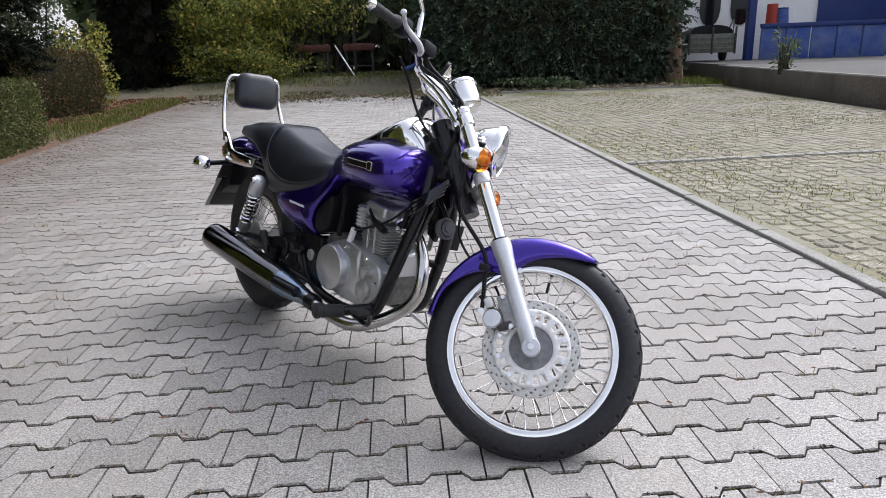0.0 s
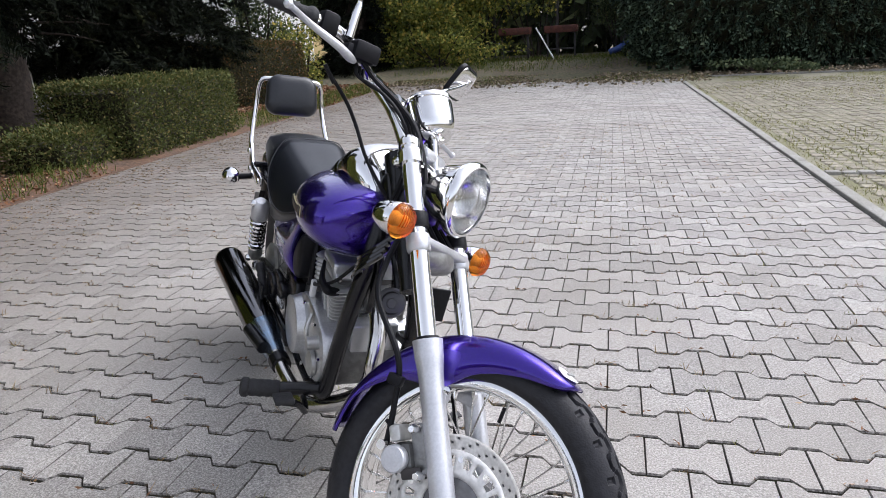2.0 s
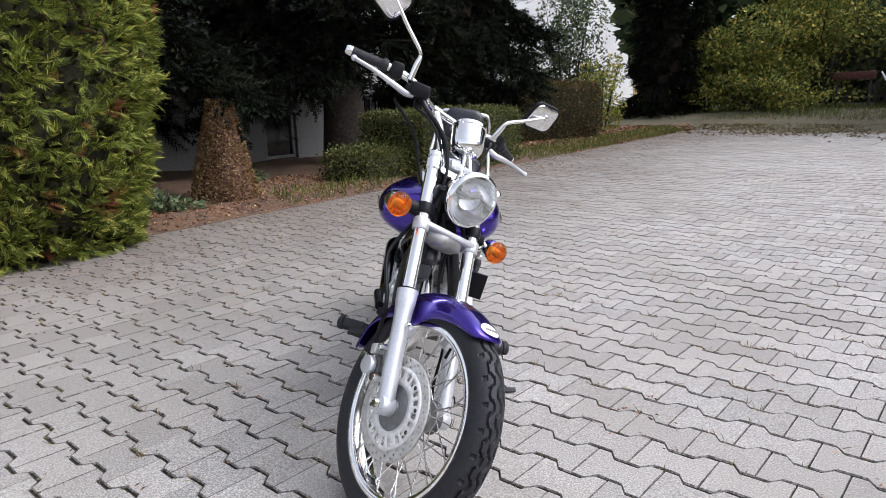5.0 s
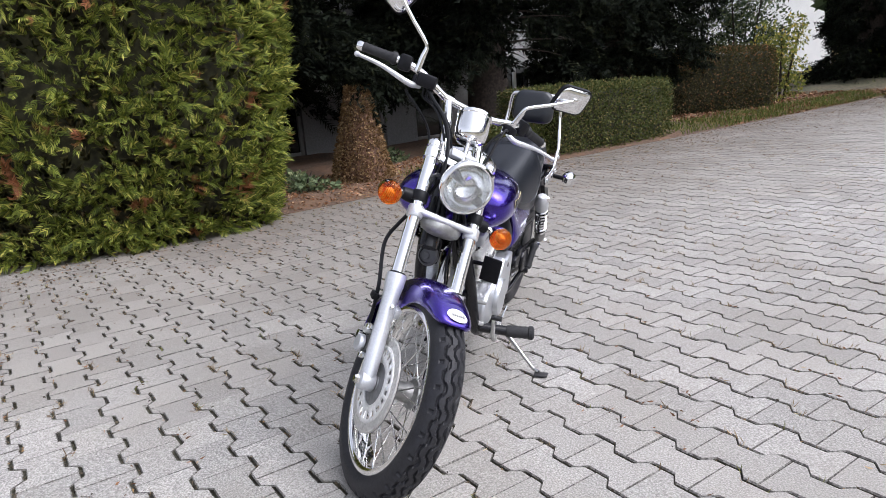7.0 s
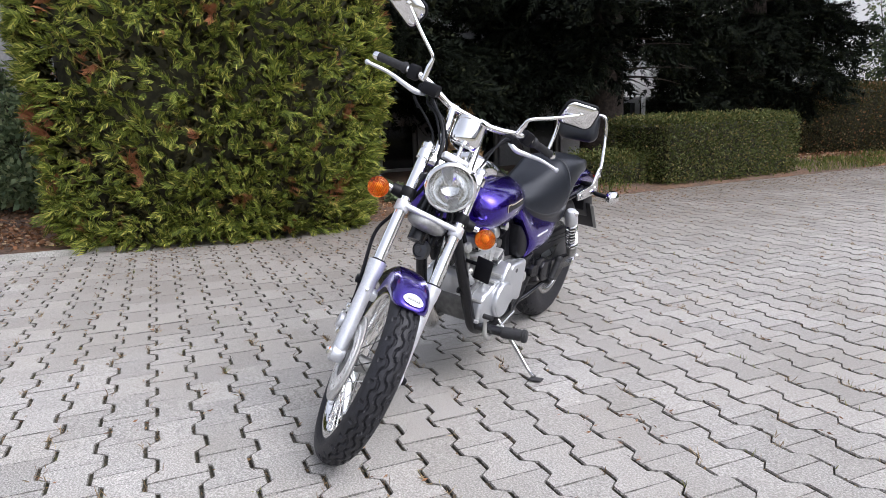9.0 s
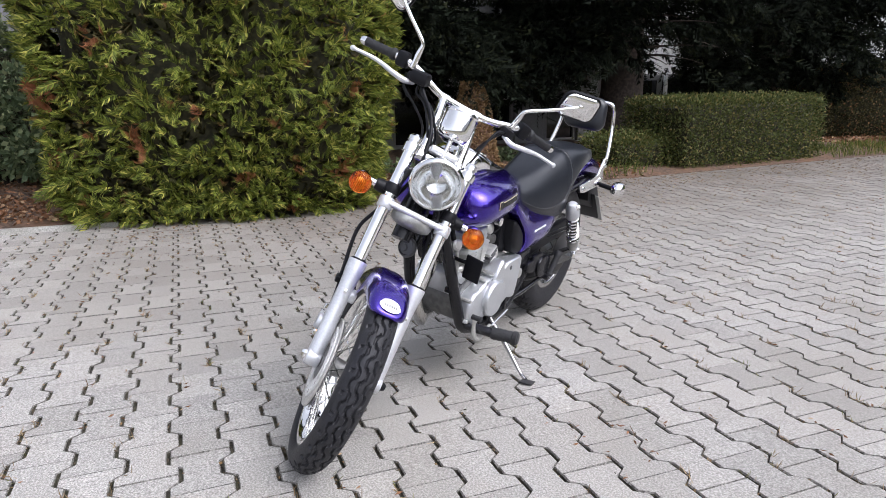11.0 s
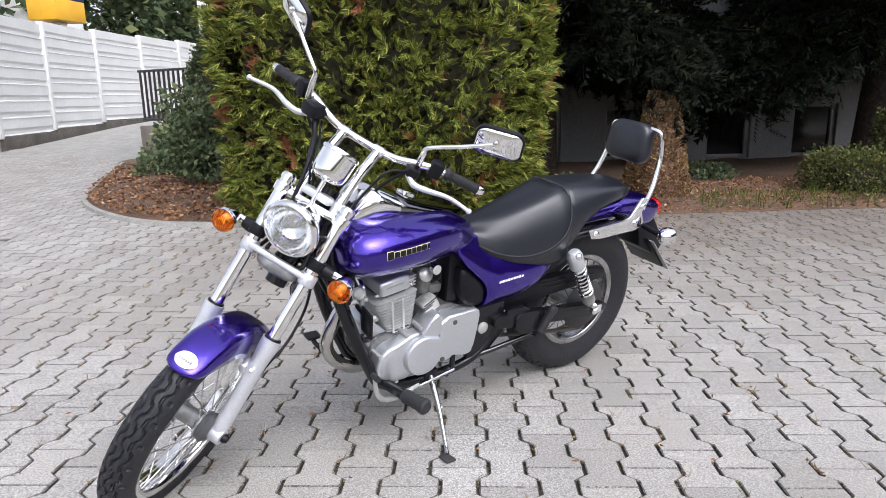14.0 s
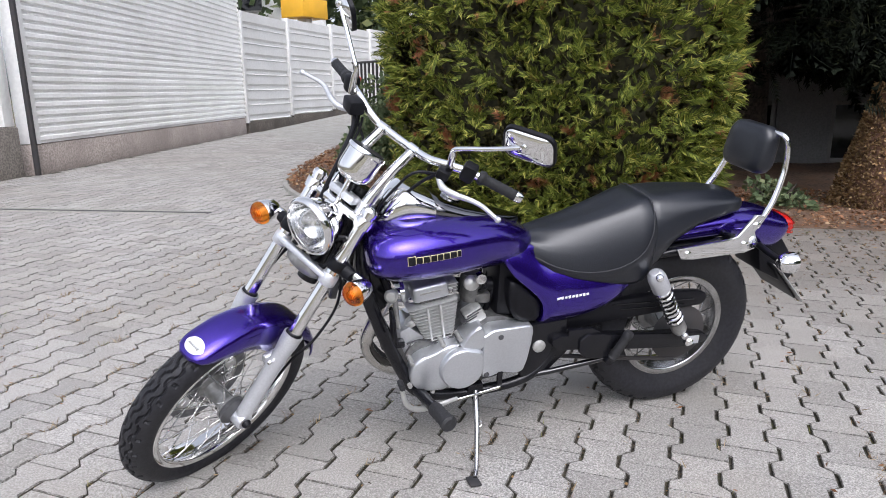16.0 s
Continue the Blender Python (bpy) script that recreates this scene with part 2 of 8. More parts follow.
FAR_LEAF = leaf_material("distant_leaves", (0.025, 0.04, 0.02), (0.11, 0.145, 0.07), (0.22, 0.24, 0.1), through_leaf=0.3)
NEEDLE_LITTER = leaf_material("brown_needle_litter", (0.15, 0.115, 0.09), (0.24, 0.175, 0.125), (0.34, 0.24, 0.14), through_leaf=0.0)
END_LITTER = leaf_material("damp_brown_litter", (0.14, 0.115, 0.08), (0.28, 0.23, 0.165), (0.42, 0.33, 0.2), through_leaf=0.0)
GRIT = leaf_material("joint_grit", (0.03, 0.026, 0.02), (0.12, 0.095, 0.065), (0.3, 0.19, 0.09), through_leaf=0.0)
DEAD_LEAF = leaf_material("dead_brown_leaves", (0.1, 0.058, 0.026), (0.29, 0.18, 0.085), (0.42, 0.3, 0.16), through_leaf=0.1)
LITTER = leaf_material("leaf_litter", (0.12, 0.06, 0.03), (0.3, 0.15, 0.08), (0.42, 0.3, 0.18), through_leaf=0.0)
GRASS = leaf_material("grass_blades", (0.06, 0.09, 0.02), (0.15, 0.19, 0.04), (0.3, 0.27, 0.1))
DRY_GRASS = leaf_material("dry_grass_and_needles", (0.14, 0.09, 0.05), (0.36, 0.26, 0.14), (0.52, 0.4, 0.24), through_leaf=0.1)
MOSS = leaf_material("moss_and_weeds", (0.1, 0.115, 0.025), (0.24, 0.25, 0.055), (0.36, 0.3, 0.12), through_leaf=0.1)

PURPLE = material("purple_metallic_paint", (0.04, 0.0125, 0.29), 0.24, metal=0.9, coat=1.0, grain=0.08, grain_scale=900)
CHROME = material("chrome", (0.92, 0.92, 0.92), 0.07, metal=1.0, stain=0.25, stain_scale=14, other=(0.62, 0.61, 0.6))
DARK_CHROME = material("black_chrome", (0.2, 0.2, 0.21), 0.1, metal=1.0, stain=0.3, stain_scale=8, other=(0.12, 0.12, 0.12))
BLUED = material("heat_blued_chrome", (0.28, 0.4, 0.55), 0.25, metal=1.0, stain=0.5, stain_scale=16, other=(0.3, 0.24, 0.2))
SILVER = material("silver_paint", (0.68, 0.69, 0.72), 0.4, metal=0.65, grain=0.05, grain_scale=200, stain=0.2, stain_scale=12)
ENGINE_SILVER = material("painted_engine_alloy", (0.6, 0.615, 0.64), 0.34, metal=0.8, grain=0.03, grain_scale=160, stain=0.16, stain_scale=9, other=(0.55, 0.55, 0.55), bump=0.03, bump_scale=200)
FIN_ALLOY = material("bright_fin_alloy", (0.66, 0.66, 0.65), 0.36, metal=0.6, grain=0.06, grain_scale=90, stain=0.3, stain_scale=22, other=(0.45, 0.44, 0.42))
PIPE = material("stained_chrome", (0.66, 0.65, 0.63), 0.17, metal=1.0, stain=0.55, stain_scale=11, other=(0.28, 0.25, 0.22))
DISC_RING = material("brake_ring_steel", (0.62, 0.605, 0.575), 0.4, metal=0.4, grain=0.1, grain_scale=140, stain=0.35, stain_scale=22, other=(0.36, 0.34, 0.31))
CASE_SILVER = material("cast_engine_silver", (0.6, 0.61, 0.62), 0.34, metal=0.8, grain=0.08, grain_scale=160, stain=0.3, stain_scale=14, other=(0.38, 0.38, 0.38), bump=0.1, bump_scale=240)
ALLOY = material("cast_alloy", (0.62, 0.62, 0.6), 0.4, metal=0.7, grain=0.1, grain_scale=60, stain=0.5, stain_scale=14, other=(0.3, 0.29, 0.27), bump=0.15, bump_scale=200)
DISC = material("brake_disc_steel", (0.82, 0.81, 0.79), 0.42, metal=0.3, grain=0.08, grain_scale=120, stain=0.3, stain_scale=20)
ALLOY_DULL = material("dull_cast_alloy", (0.4, 0.4, 0.39), 0.42, metal=0.7, grain=0.15, grain_scale=60, stain=0.6, stain_scale=16, other=(0.16, 0.155, 0.15), bump=0.2, bump_scale=160)
# dirty alloy, darkened further to paint the shade in gaps between parts
CASE = material("dirty_shaded_alloy", (0.17, 0.17, 0.165), 0.5, metal=0.6, grain=0.2, grain_scale=50, stain=0.7, stain_scale=12, other=(0.1, 0.095, 0.09), bump=0.3, bump_scale=120)
HUB_GREY = material("dull_grey_hub", (0.2, 0.2, 0.205), 0.5, metal=0.4, grain=0.15, grain_scale=60)
GREY_STEEL = material("grey_painted_steel", (0.1, 0.1, 0.105), 0.45, metal=0.3, stain=0.4, stain_scale=20)
RIM = material("polished_rim", (0.93, 0.93, 0.92), 0.1, metal=1.0, stain=0.25, stain_scale=20, other=(0.66, 0.65, 0.63))
DULL_RIM = material("dull_chrome", (0.52, 0.52, 0.52), 0.2, metal=1.0, stain=0.5, stain_scale=12, other=(0.16, 0.15, 0.14))
GLOSS_BLACK = material("glossy_black_lacquer", (0.006, 0.006, 0.008), 0.08, coat=0.6)
BLACK = material("black_frame_paint", (0.006, 0.006, 0.008), 0.27, grain=0.2, grain_scale=40, spec=0.4)
BLACK_PLASTIC = material("black_plastic", (0.006, 0.006, 0.008), 0.45, grain=0.2, grain_scale=80, spec=0.22)
RUBBER = material("tyre_rubber", (0.016, 0.016, 0.02), 0.55, grain=0.25, grain_scale=90, stain=0.3, stain_scale=9, other=(0.028, 0.027, 0.025), bump=0.2, bump_scale=300, spec=0.36)
GRIP = material("grip_rubber", (0.018, 0.018, 0.02), 0.65, grain=0.2, grain_scale=120, bump=0.4, bump_scale=220)
LEATHER = material("black_vinyl", (0.007, 0.0085, 0.013), 0.34, spec=0.6, grain=0.15, grain_scale=120, bump=0.12, bump_scale=350, stain=0.3, stain_scale=7, other=(0.013, 0.015, 0.02))
PIPING = material("grey_seat_piping", (0.04, 0.04, 0.045), 0.5)
RED_LENS = material("red_lens", (0.4, 0.012, 0.008), 0.16, coat=0.6)
REFLECTOR = material("lamp_reflector", (0.8, 0.8, 0.8), 0.13, metal=1.0)
MIRROR = material("mirror_glass", (0.9, 0.9, 0.9), 0.01, metal=1.0)
WHITE_LABEL = material("white_label", (0.8, 0.8, 0.8), 0.35)
GOLD = material("cream_lettering", (0.6, 0.52, 0.3), 0.4)
PLATE = material("number_plate_back", (0.34, 0.34, 0.33), 0.5, stain=0.4, stain_scale=15)


def glass_material(name, colour, rough=0.02, ior=1.25):
    m = bpy.data.materials.new(name)
    m.use_nodes = True
    b = m.node_tree.nodes["Principled BSDF"]
    b.inputs["Base Color"].default_value = (*colour, 1)
    b.inputs["Transmission Weight"].default_value = 1.0
    b.inputs["Roughness"].default_value = rough
    b.inputs["IOR"].default_value = ior
    return m


AMBER = glass_material("amber_lens", (0.98, 0.31, 0.025), 0.1, 1.3)
CLEAR = glass_material("clear_glass", (0.95, 0.96, 0.96), 0.015)


# ---- mesh tools ----
def mesh_object(name, bm, mat, smooth=True, sharp=40):
    me = bpy.data.meshes.new(name)
    bm.normal_update()
    bm.to_mesh(me)
    bm.free()
    me.materials.append(mat)
    if smooth:
        me.polygons.foreach_set("use_smooth", [True] * len(me.polygons))
        me.set_sharp_from_angle(angle=radians(sharp))
    return new(name, me)


def part(name, bm, mat, parent=None, label="", m=None, smooth=True, sharp=40, kind=""):
    """One mesh object under a thing or a part."""
    ob = mesh_object(name, bm, mat, smooth, sharp)
    if parent is not None:
        ob.parent = parent
    if m is not None:
        ob.matrix_basis = m
    return tagged(ob, label=label, kind=kind)


def from_arrays(name, verts, faces, mat, parent=None, label="", smooth=False, kind=""):
    me = bpy.data.meshes.new(name)
    me.from_pydata([tuple(v) for v in verts], [], [tuple(f) for f in faces])
    me.materials.append(mat)
    if smooth:
        me.polygons.foreach_set("use_smooth", [True] * len(me.polygons))
    ob = new(name, me)
    if parent is not None:
        ob.parent = parent
    return tagged(ob, label=label, kind=kind)


def thing(name, label, category, m=None, group="", kind=""):
    ob = new(name)
    ob.empty_display_size = 0.1
    if m is not None:
        ob.matrix_basis = m
    return tagged(ob, label=label, category=category, group=group, kind=kind)


def loft(rings, closed=True, caps=True, bm=None):
    """Skin over rings of equal length."""
    bm = bm or bmesh.new()
    rows = [[bm.verts.new(p) for p in ring] for ring in rings]
    n = len(rows[0])
    for a, b in zip(rows, rows[1:]):
        for i in range(n if closed else n - 1):
            j = (i + 1) % n
            bm.faces.new((a[i], a[j], b[j], b[i]))
    if caps and closed:
        bm.faces.new(rows[0][::-1])
        bm.faces.new(rows[-1])
    bmesh.ops.recalc_face_normals(bm, faces=bm.faces)
    return bm


def smooth_line(points, steps=6):
    """A Catmull-Rom curve through the points."""
    p = [Vector(q) for q in points]
    if len(p) < 3:
        return p
    p = [2 * p[0] - p[1], *p, 2 * p[-1] - p[-2]]
    out = []
    for i in range(1, len(p) - 2):
        for k in range(steps):
            t = k / steps
            a, b, c, d = p[i - 1], p[i], p[i + 1], p[i + 2]
            out.append(0.5 * (2 * b + (c - a) * t + (2 * a - 5 * b + 4 * c - d) * t * t + (3 * b - a - 3 * c + d) * t ** 3))
    out.append(p[-2])
    return out


def tube(points, radius, segs=12, steps=6, bm=None, straight=False):
    """A round bar along points; radius may be a list, one for each point."""
    pts = [Vector(q) for q in points] if straight else smooth_line(points, steps)
    n = len(pts)
    if isinstance(radius, (list, tuple)):
        at = [i * (len(radius) - 1) / max(1, n - 1) for i in range(n)]
        rad = [radius[min(int(a), len(radius) - 2)] * (1 - (a - min(int(a), len(radius) - 2))) + radius[min(int(a), len(radius) - 2) + 1] * (a - min(int(a), len(radius) - 2)) for a in at]
    else:
        rad = [radius] * n
    side = None
    rings = []
    for i, q in enumerate(pts):
        d = (pts[min(i + 1, n - 1)] - pts[max(i - 1, 0)]).normalized()
        if side is None:
            side = d.orthogonal().normalized()
        side = (side - d * side.dot(d)).normalized()
        other = d.cross(side)
        rings.append([q + rad[i] * (math.cos(a) * side + math.sin(a) * other) for a in (2 * math.pi * k / segs for k in range(segs))])
    return loft(rings, bm=bm)


def lathe(profile, start, axis, segs=32, bm=None, caps=True):
    """Turn (radius, distance along axis) about the axis through start."""
    d = Vector(axis).normalized()
    u = d.orthogonal().normalized()
    v = d.cross(u)
    s = Vector(start)
    rings = [[s + d * h + max(r, 1e-4) * (math.cos(a) * u + math.sin(a) * v) for a in (2 * math.pi * k / segs for k in range(segs))] for r, h in profile]
    return loft(rings, caps=caps, bm=bm)


def block(size, at=(0, 0, 0), bevel=0.0, turn=None, segs=2, bm=None):
    own = bmesh.new()
    bmesh.ops.create_cube(own, size=1)
    bmesh.ops.scale(own, vec=size, verts=own.verts)
    if bevel:
        bmesh.ops.bevel(own, geom=own.edges[:], offset=bevel, segments=segs, profile=0.5, affect="EDGES")
    m = Matrix.Translation(at) @ (turn.to_4x4() if turn else Matrix())
    bmesh.ops.transform(own, matrix=m, verts=own.verts)
    if bm is None:
        return own
    me = bpy.data.meshes.new("joined")
    own.to_mesh(me)
    own.free()
    bm.from_mesh(me)
    bpy.data.meshes.remove(me)
    return bm


def plate(outline, y0, y1, bevel=0.004, segs=2):
    """An outline in x and z, with depth from y0 to y1 and rounded edges."""
    bm = bmesh.new()
    a = [bm.verts.new((x, y0, z)) for x, z in outline]
    b = [bm.verts.new((x, y1, z)) for x, z in outline]
    n = len(a)
    bm.faces.new(a)
    bm.faces.new(b[::-1])
    for i in range(n):
        bm.faces.new((a[i], b[i], b[(i + 1) % n], a[(i + 1) % n]))
    bmesh.ops.recalc_face_normals(bm, faces=bm.faces)
    if bevel:
        bmesh.ops.bevel(bm, geom=bm.edges[:], offset=bevel, segments=segs, profile=0.5, affect="EDGES", clamp_overlap=True)
    return bm


def rounded(outline, steps=3):
    """Chaikin rounding of a closed outline."""
    pts = [Vector(p) for p in outline]
    for _ in range(steps):
        pts = [q for i in range(len(pts)) for q in (pts[i] * 0.75 + pts[(i + 1) % len(pts)] * 0.25, pts[i] * 0.25 + pts[(i + 1) % len(pts)] * 0.75)]
    return [tuple(p) for p in pts]


def rrect(w, h, r, n=6, taper=0.0):
    """A rectangle w by h with corners of radius r; taper narrows its top."""
    pts = []
    for cx, cy, a0 in ((w / 2 - r, h / 2 - r, 0), (-w / 2 + r, h / 2 - r, 90), (-w / 2 + r, -h / 2 + r, 180), (w / 2 - r, -h / 2 + r, 270)):
        for k in range(n + 1):
            a = radians(a0 + 90 * k / n)
            x, y = cx + r * math.cos(a), cy + r * math.sin(a)
            pts.append((x * (1 - taper * (y / h + 0.5)), y))
    return pts


def oval_ring(x, w, top, bot, n=28, p=2.4, flat=0.0):
    """A rounded section across the bike at x."""
    ring = []
    c, h = (top + bot) / 2, (top - bot) / 2
    for k in range(n):
        a = 2 * math.pi * k / n
        ca, sa = math.cos(a), math.sin(a)
        y = w * math.copysign(abs(ca) ** (2 / p), ca)
        z = h * math.copysign(abs(sa) ** (2 / p), sa)
        if flat and sa < 0:
            y *= 1 - flat * abs(sa)
        ring.append((x, y, c + z))
    return ring


# ---- foliage tools ----
rng = np.random.default_rng(7)


def frames_for(out, droop, spread, n):
    """Random axes: each spray points outward, drooping, spun about itself."""
    d = out + rng.normal(0, spread, (n, 3)) + np.array([0, 0, droop])
    d /= np.linalg.norm(d, axis=1)[:, None]
    s = np.cross(d, rng.normal(0, 1, (n, 3)))
    s /= np.linalg.norm(s, axis=1)[:, None] + 1e-9
    return d, s, np.cross(d, s)


def scatter_sprays(name, places, out, size, template, mat, parent=None, droop=0.0, spread=0.5, label="", kind="", vary=0.4):
    """Many small leafy shapes in one mesh. template: (vertices n x 3 along x, faces)."""
    tv, tf = template
    n = len(places)
    d, s, u = frames_for(out, droop, spread, n)
    k = size * (1 + vary * rng.uniform(-1, 1, n))
    v = places[:, None, :] + k[:, None, None] * (tv[None, :, 0, None] * d[:, None, :] + tv[None, :, 1, None] * s[:, None, :] + tv[None, :, 2, None] * u[:, None, :])
    v = v.reshape(-1, 3)
    m = len(tv)
    me = bpy.data.meshes.new(name)
    loops = np.concatenate([np.array(f) for f in tf])
    sizes = np.array([len(f) for f in tf])
    all_loops = (loops[None, :] + m * np.arange(n)[:, None]).ravel().astype(np.int32)
    all_sizes = np.tile(sizes, n)
    starts = np.concatenate([[0], np.cumsum(all_sizes)[:-1]]).astype(np.int32)
    me.vertices.add(len(v))
    me.vertices.foreach_set("co", v.astype(np.float32).ravel())
    me.loops.add(len(all_loops))
    me.loops.foreach_set("vertex_index", all_loops)
    me.polygons.add(len(all_sizes))
    me.polygons.foreach_set("loop_start", starts)
    me.update(calc_edges=True)
    me.materials.append(mat)
    ob = new(name, me)
    if parent is not None:
        ob.parent = parent
    return tagged(ob, label=label, kind=kind)


def scale_spray_template(pairs=6):
    """A flat lacy spray with short forward-pointing scale twigs, arching over at the tip."""
    v, f = [], []
    bend = lambda x: -0.34 * x * x
    for i in range(pairs + 1):
        x = 0.82 * i / pairs
        v += [(x, 0.016, bend(x)), (x, -0.016, bend(x))]
        if i:
            f.append((2 * i - 2, 2 * i - 1, 2 * i + 1, 2 * i))
    v.append((1.0, 0, bend(1.0)))
    f.append((2 * pairs, 2 * pairs + 1, 2 * pairs + 2))
    for i in range(pairs):
        x = 0.82 * i / pairs + 0.05
        w = 0.27 * (1 - 0.5 * i / pairs) * (0.75 if i == 0 else 1.0)
        for sgn in (1, -1):
            b = len(v)
            near, mid, far = x, x + 0.14, x + 0.3
            v += [(near, sgn * 0.01, bend(near)), (near + 0.07, sgn * 0.01, bend(near + 0.07)), (mid + 0.095, sgn * w * 0.62, bend(mid + 0.09) - 0.02), (far, sgn * w, bend(far) - 0.06), (mid, sgn * w * 0.72, bend(mid) - 0.03)]
            q = (b, b + 1, b + 2, b + 3, b + 4)
            f.append(q[::-1] if sgn > 0 else q)
    return np.array(v, float), f


def leaf_template(width=0.5):
    v = [(0, 0, 0), (0.45, width / 2, 0.06), (1, 0, -0.05), (0.45, -width / 2, 0.06)]
    return np.array(v, float), [(0, 3, 2, 1)]


def blade_template():
    v = [(0, -0.04, 0), (0, 0.04, 0), (0.55, 0.03, 0.06), (1, 0, 0.22), (0.55, -0.03, 0.06)]
    return np.array(v, float), [(0, 1, 2, 3, 4)]


def twig_template():
    """A lean feathery spray: a thin stem with six narrow joined leaflets."""
    v = [(0, 0.012, 0), (0, -0.012, 0), (0.34, 0.012, -0.02), (0.34, -0.012, -0.02), (0.66, 0.01, -0.07), (0.66, -0.01, -0.07), (1.0, 0, -0.16)]
    f = [(0, 1, 3, 2), (2, 3, 5, 4), (4, 5, 6)]
    for i, (x, w) in enumerate(((0.32, 0.3), (0.64, 0.25), (0.92, 0.18))):
        for j, sgn in ((0, 1), (1, -1)):
            v.append((x + 0.12, sgn * w, -0.05 - 0.15 * x * x))
            lo, hi = 2 * i + j, (2 * i + 2 + j if i < 2 else 6)
            f.append((lo, hi, len(v) - 1) if sgn < 0 else (hi, lo, len(v) - 1))
    return np.array(v, float), f


def needle_template():
    """A drooping conifer twig with thin needles on both sides."""
    v = [(0, 0.01, 0), (0, -0.01, 0), (0.6, 0.008, -0.1), (0.6, -0.008, -0.1), (1.0, 0, -0.26)]
    f = [(0, 1, 3, 2), (2, 3, 4)]
    for i in range(6):
        x = 0.1 + 0.13 * i
        z = -0.26 * x * x
        w = 0.2 - 0.018 * i
        for sgn in (1, -1):
            b = len(v)
            v += [(x, 0, z), (x + 0.07, 0, z - 0.01), (x + 0.2, sgn * w, z - 0.09)]
            f.append((b, b + 1, b + 2) if sgn < 0 else (b + 2, b + 1, b))
    return np.array(v, float), f


NEEDLES = needle_template()
FERN_SMALL, LEAF, LEAF_NARROW, BLADE = twig_template(), leaf_template(0.62), leaf_template(0.3), blade_template()


def box_surface(n, size, rough=0.06, round_=0.25, bottom=False):
    """Random places on the faces of a rounded box standing on z = 0, and their outward ways."""
    sx, sy, sz = size
    areas = np.array([sy * sz, sy * sz, sx * sz, sx * sz, sx * sy])
    face = rng.choice(5, n, p=areas / areas.sum())
    a, b = rng.uniform(-1, 1, n), rng.uniform(-1, 1, n)
    p = np.zeros((n, 3))
    for i, (ax, sg) in enumerate(((0, 1), (0, -1), (1, 1), (1, -1), (2, 1))):
        k = face == i
        o = [q for q in (0, 1, 2) if q != ax]
        p[k, ax], p[k, o[0]], p[k, o[1]] = sg, a[k], b[k]
    q = p.copy()
    r = np.linalg.norm(p, axis=1)[:, None]
    q = p * (1 - round_) + round_ * 1.25 * p / r
    out = q / np.linalg.norm(q, axis=1)[:, None]
    w = q * np.array([sx / 2, sy / 2, sz / 2]) + rng.normal(0, rough, (n, 3))
    w[:, 2] = np.abs(w[:, 2] + sz / 2)
    return w, out
# ---- plan of the yard ----
COURSE = radians(6.8)
U = Vector((math.cos(COURSE), math.sin(COURSE)))
N = Vector((-math.sin(COURSE), math.cos(COURSE)))
PAVER_LONG, PAVER_PITCH, WAVE = 0.2025, 0.1425, 0.0165
JOINT_AT = Vector((-0.652, 1.633))


def kerb_x(y):
    """The straight kerb between the pavers and the grass grid."""
    return 1.9 - 0.118 * (y - 2.84)


def edge_x(y):
    """The planted edge of the yard."""
    return -3.6 - 0.22 * y


BED_EDGE = [(-3.64, 0.4), (-3.58, -0.3), (-3.62, -0.75), (-3.85, -1.25), (-4.3, -1.85), (-4.9, -2.4), (-5.7, -2.9), (-6.8, -3.5), (-8.0, -4.15), (-9.2, -4.8)]
WALL_A, WALL_B = Vector((-4.16, -6.23)), Vector((-12.0, -9.9))


def inside_bed(x, y):
    if y > 0.2:
        return x < edge_x(y) - 0.1
    for (x0, y0), (x1, y1) in zip(BED_EDGE, BED_EDGE[1:]):
        if y1 <= y <= y0:
            return x < x0 + (x1 - x0) * (y - y0) / (y1 - y0)
    return False


def paved(x, y):
    if y > 19.5 or x > kerb_x(y) + 0.08 or y < -10.5:
        return False
    if inside_bed(x, y) or x < -13:
        return False
    d = (WALL_B - WALL_A).normalized()
    r = Vector((x, y)) - WALL_A
    return (r.x * d.y - r.y * d.x) > 0.12 or x > -4.0


# ---- ground ----
def sheet(name, outline, z, mat, label, category="ground"):
    bm = bmesh.new()
    bm.faces.new([bm.verts.new((x, y, z)) for x, y in outline])
    bmesh.ops.recalc_face_normals(bm, faces=bm.faces)
    if bm.faces[0].normal.z < 0:
        bmesh.ops.reverse_faces(bm, faces=bm.faces[:])
    return tagged(part(name, bm, mat, smooth=False), label=label, category=category, kind="structure")


sheet("ground", [(-250, -250), (250, -250), (250, 250), (-250, 250)], -0.05, GROUND, "rough earth and dry grass round the paved yard")
pavement = sheet("pavement", [(-13.5, -11), (3.4, -11), (-0.15, 19.4), (-8.6, 19.4)], -0.016, JOINT, "grey bone-shaped concrete pavers with dark sandy joints", "pavement")

# planted strip: soil raised a little, uneven
bm = bmesh.new()
rows = []
for i in range(47):
    y = -5.0 + 0.5 * i
    if y > 0.2:
        e = edge_x(y)
    else:
        e = min((x0 + (x1 - x0) * (y - y0) / (y1 - y0) for (x0, y0), (x1, y1) in zip(BED_EDGE, BED_EDGE[1:]) if y1 <= y <= y0), default=-9.3)
    row = []
    for j in range(26):
        x = e - 0.02 - 5.6 * (j / 25) ** 1.4
        z = -0.01 + 0.07 * min(1, j / 4) + 0.05 * noise.noise((x * 1.3, y * 1.3, 0)) * min(1, j / 3)
        row.append(bm.verts.new((x, y, z)))
    rows.append(row)
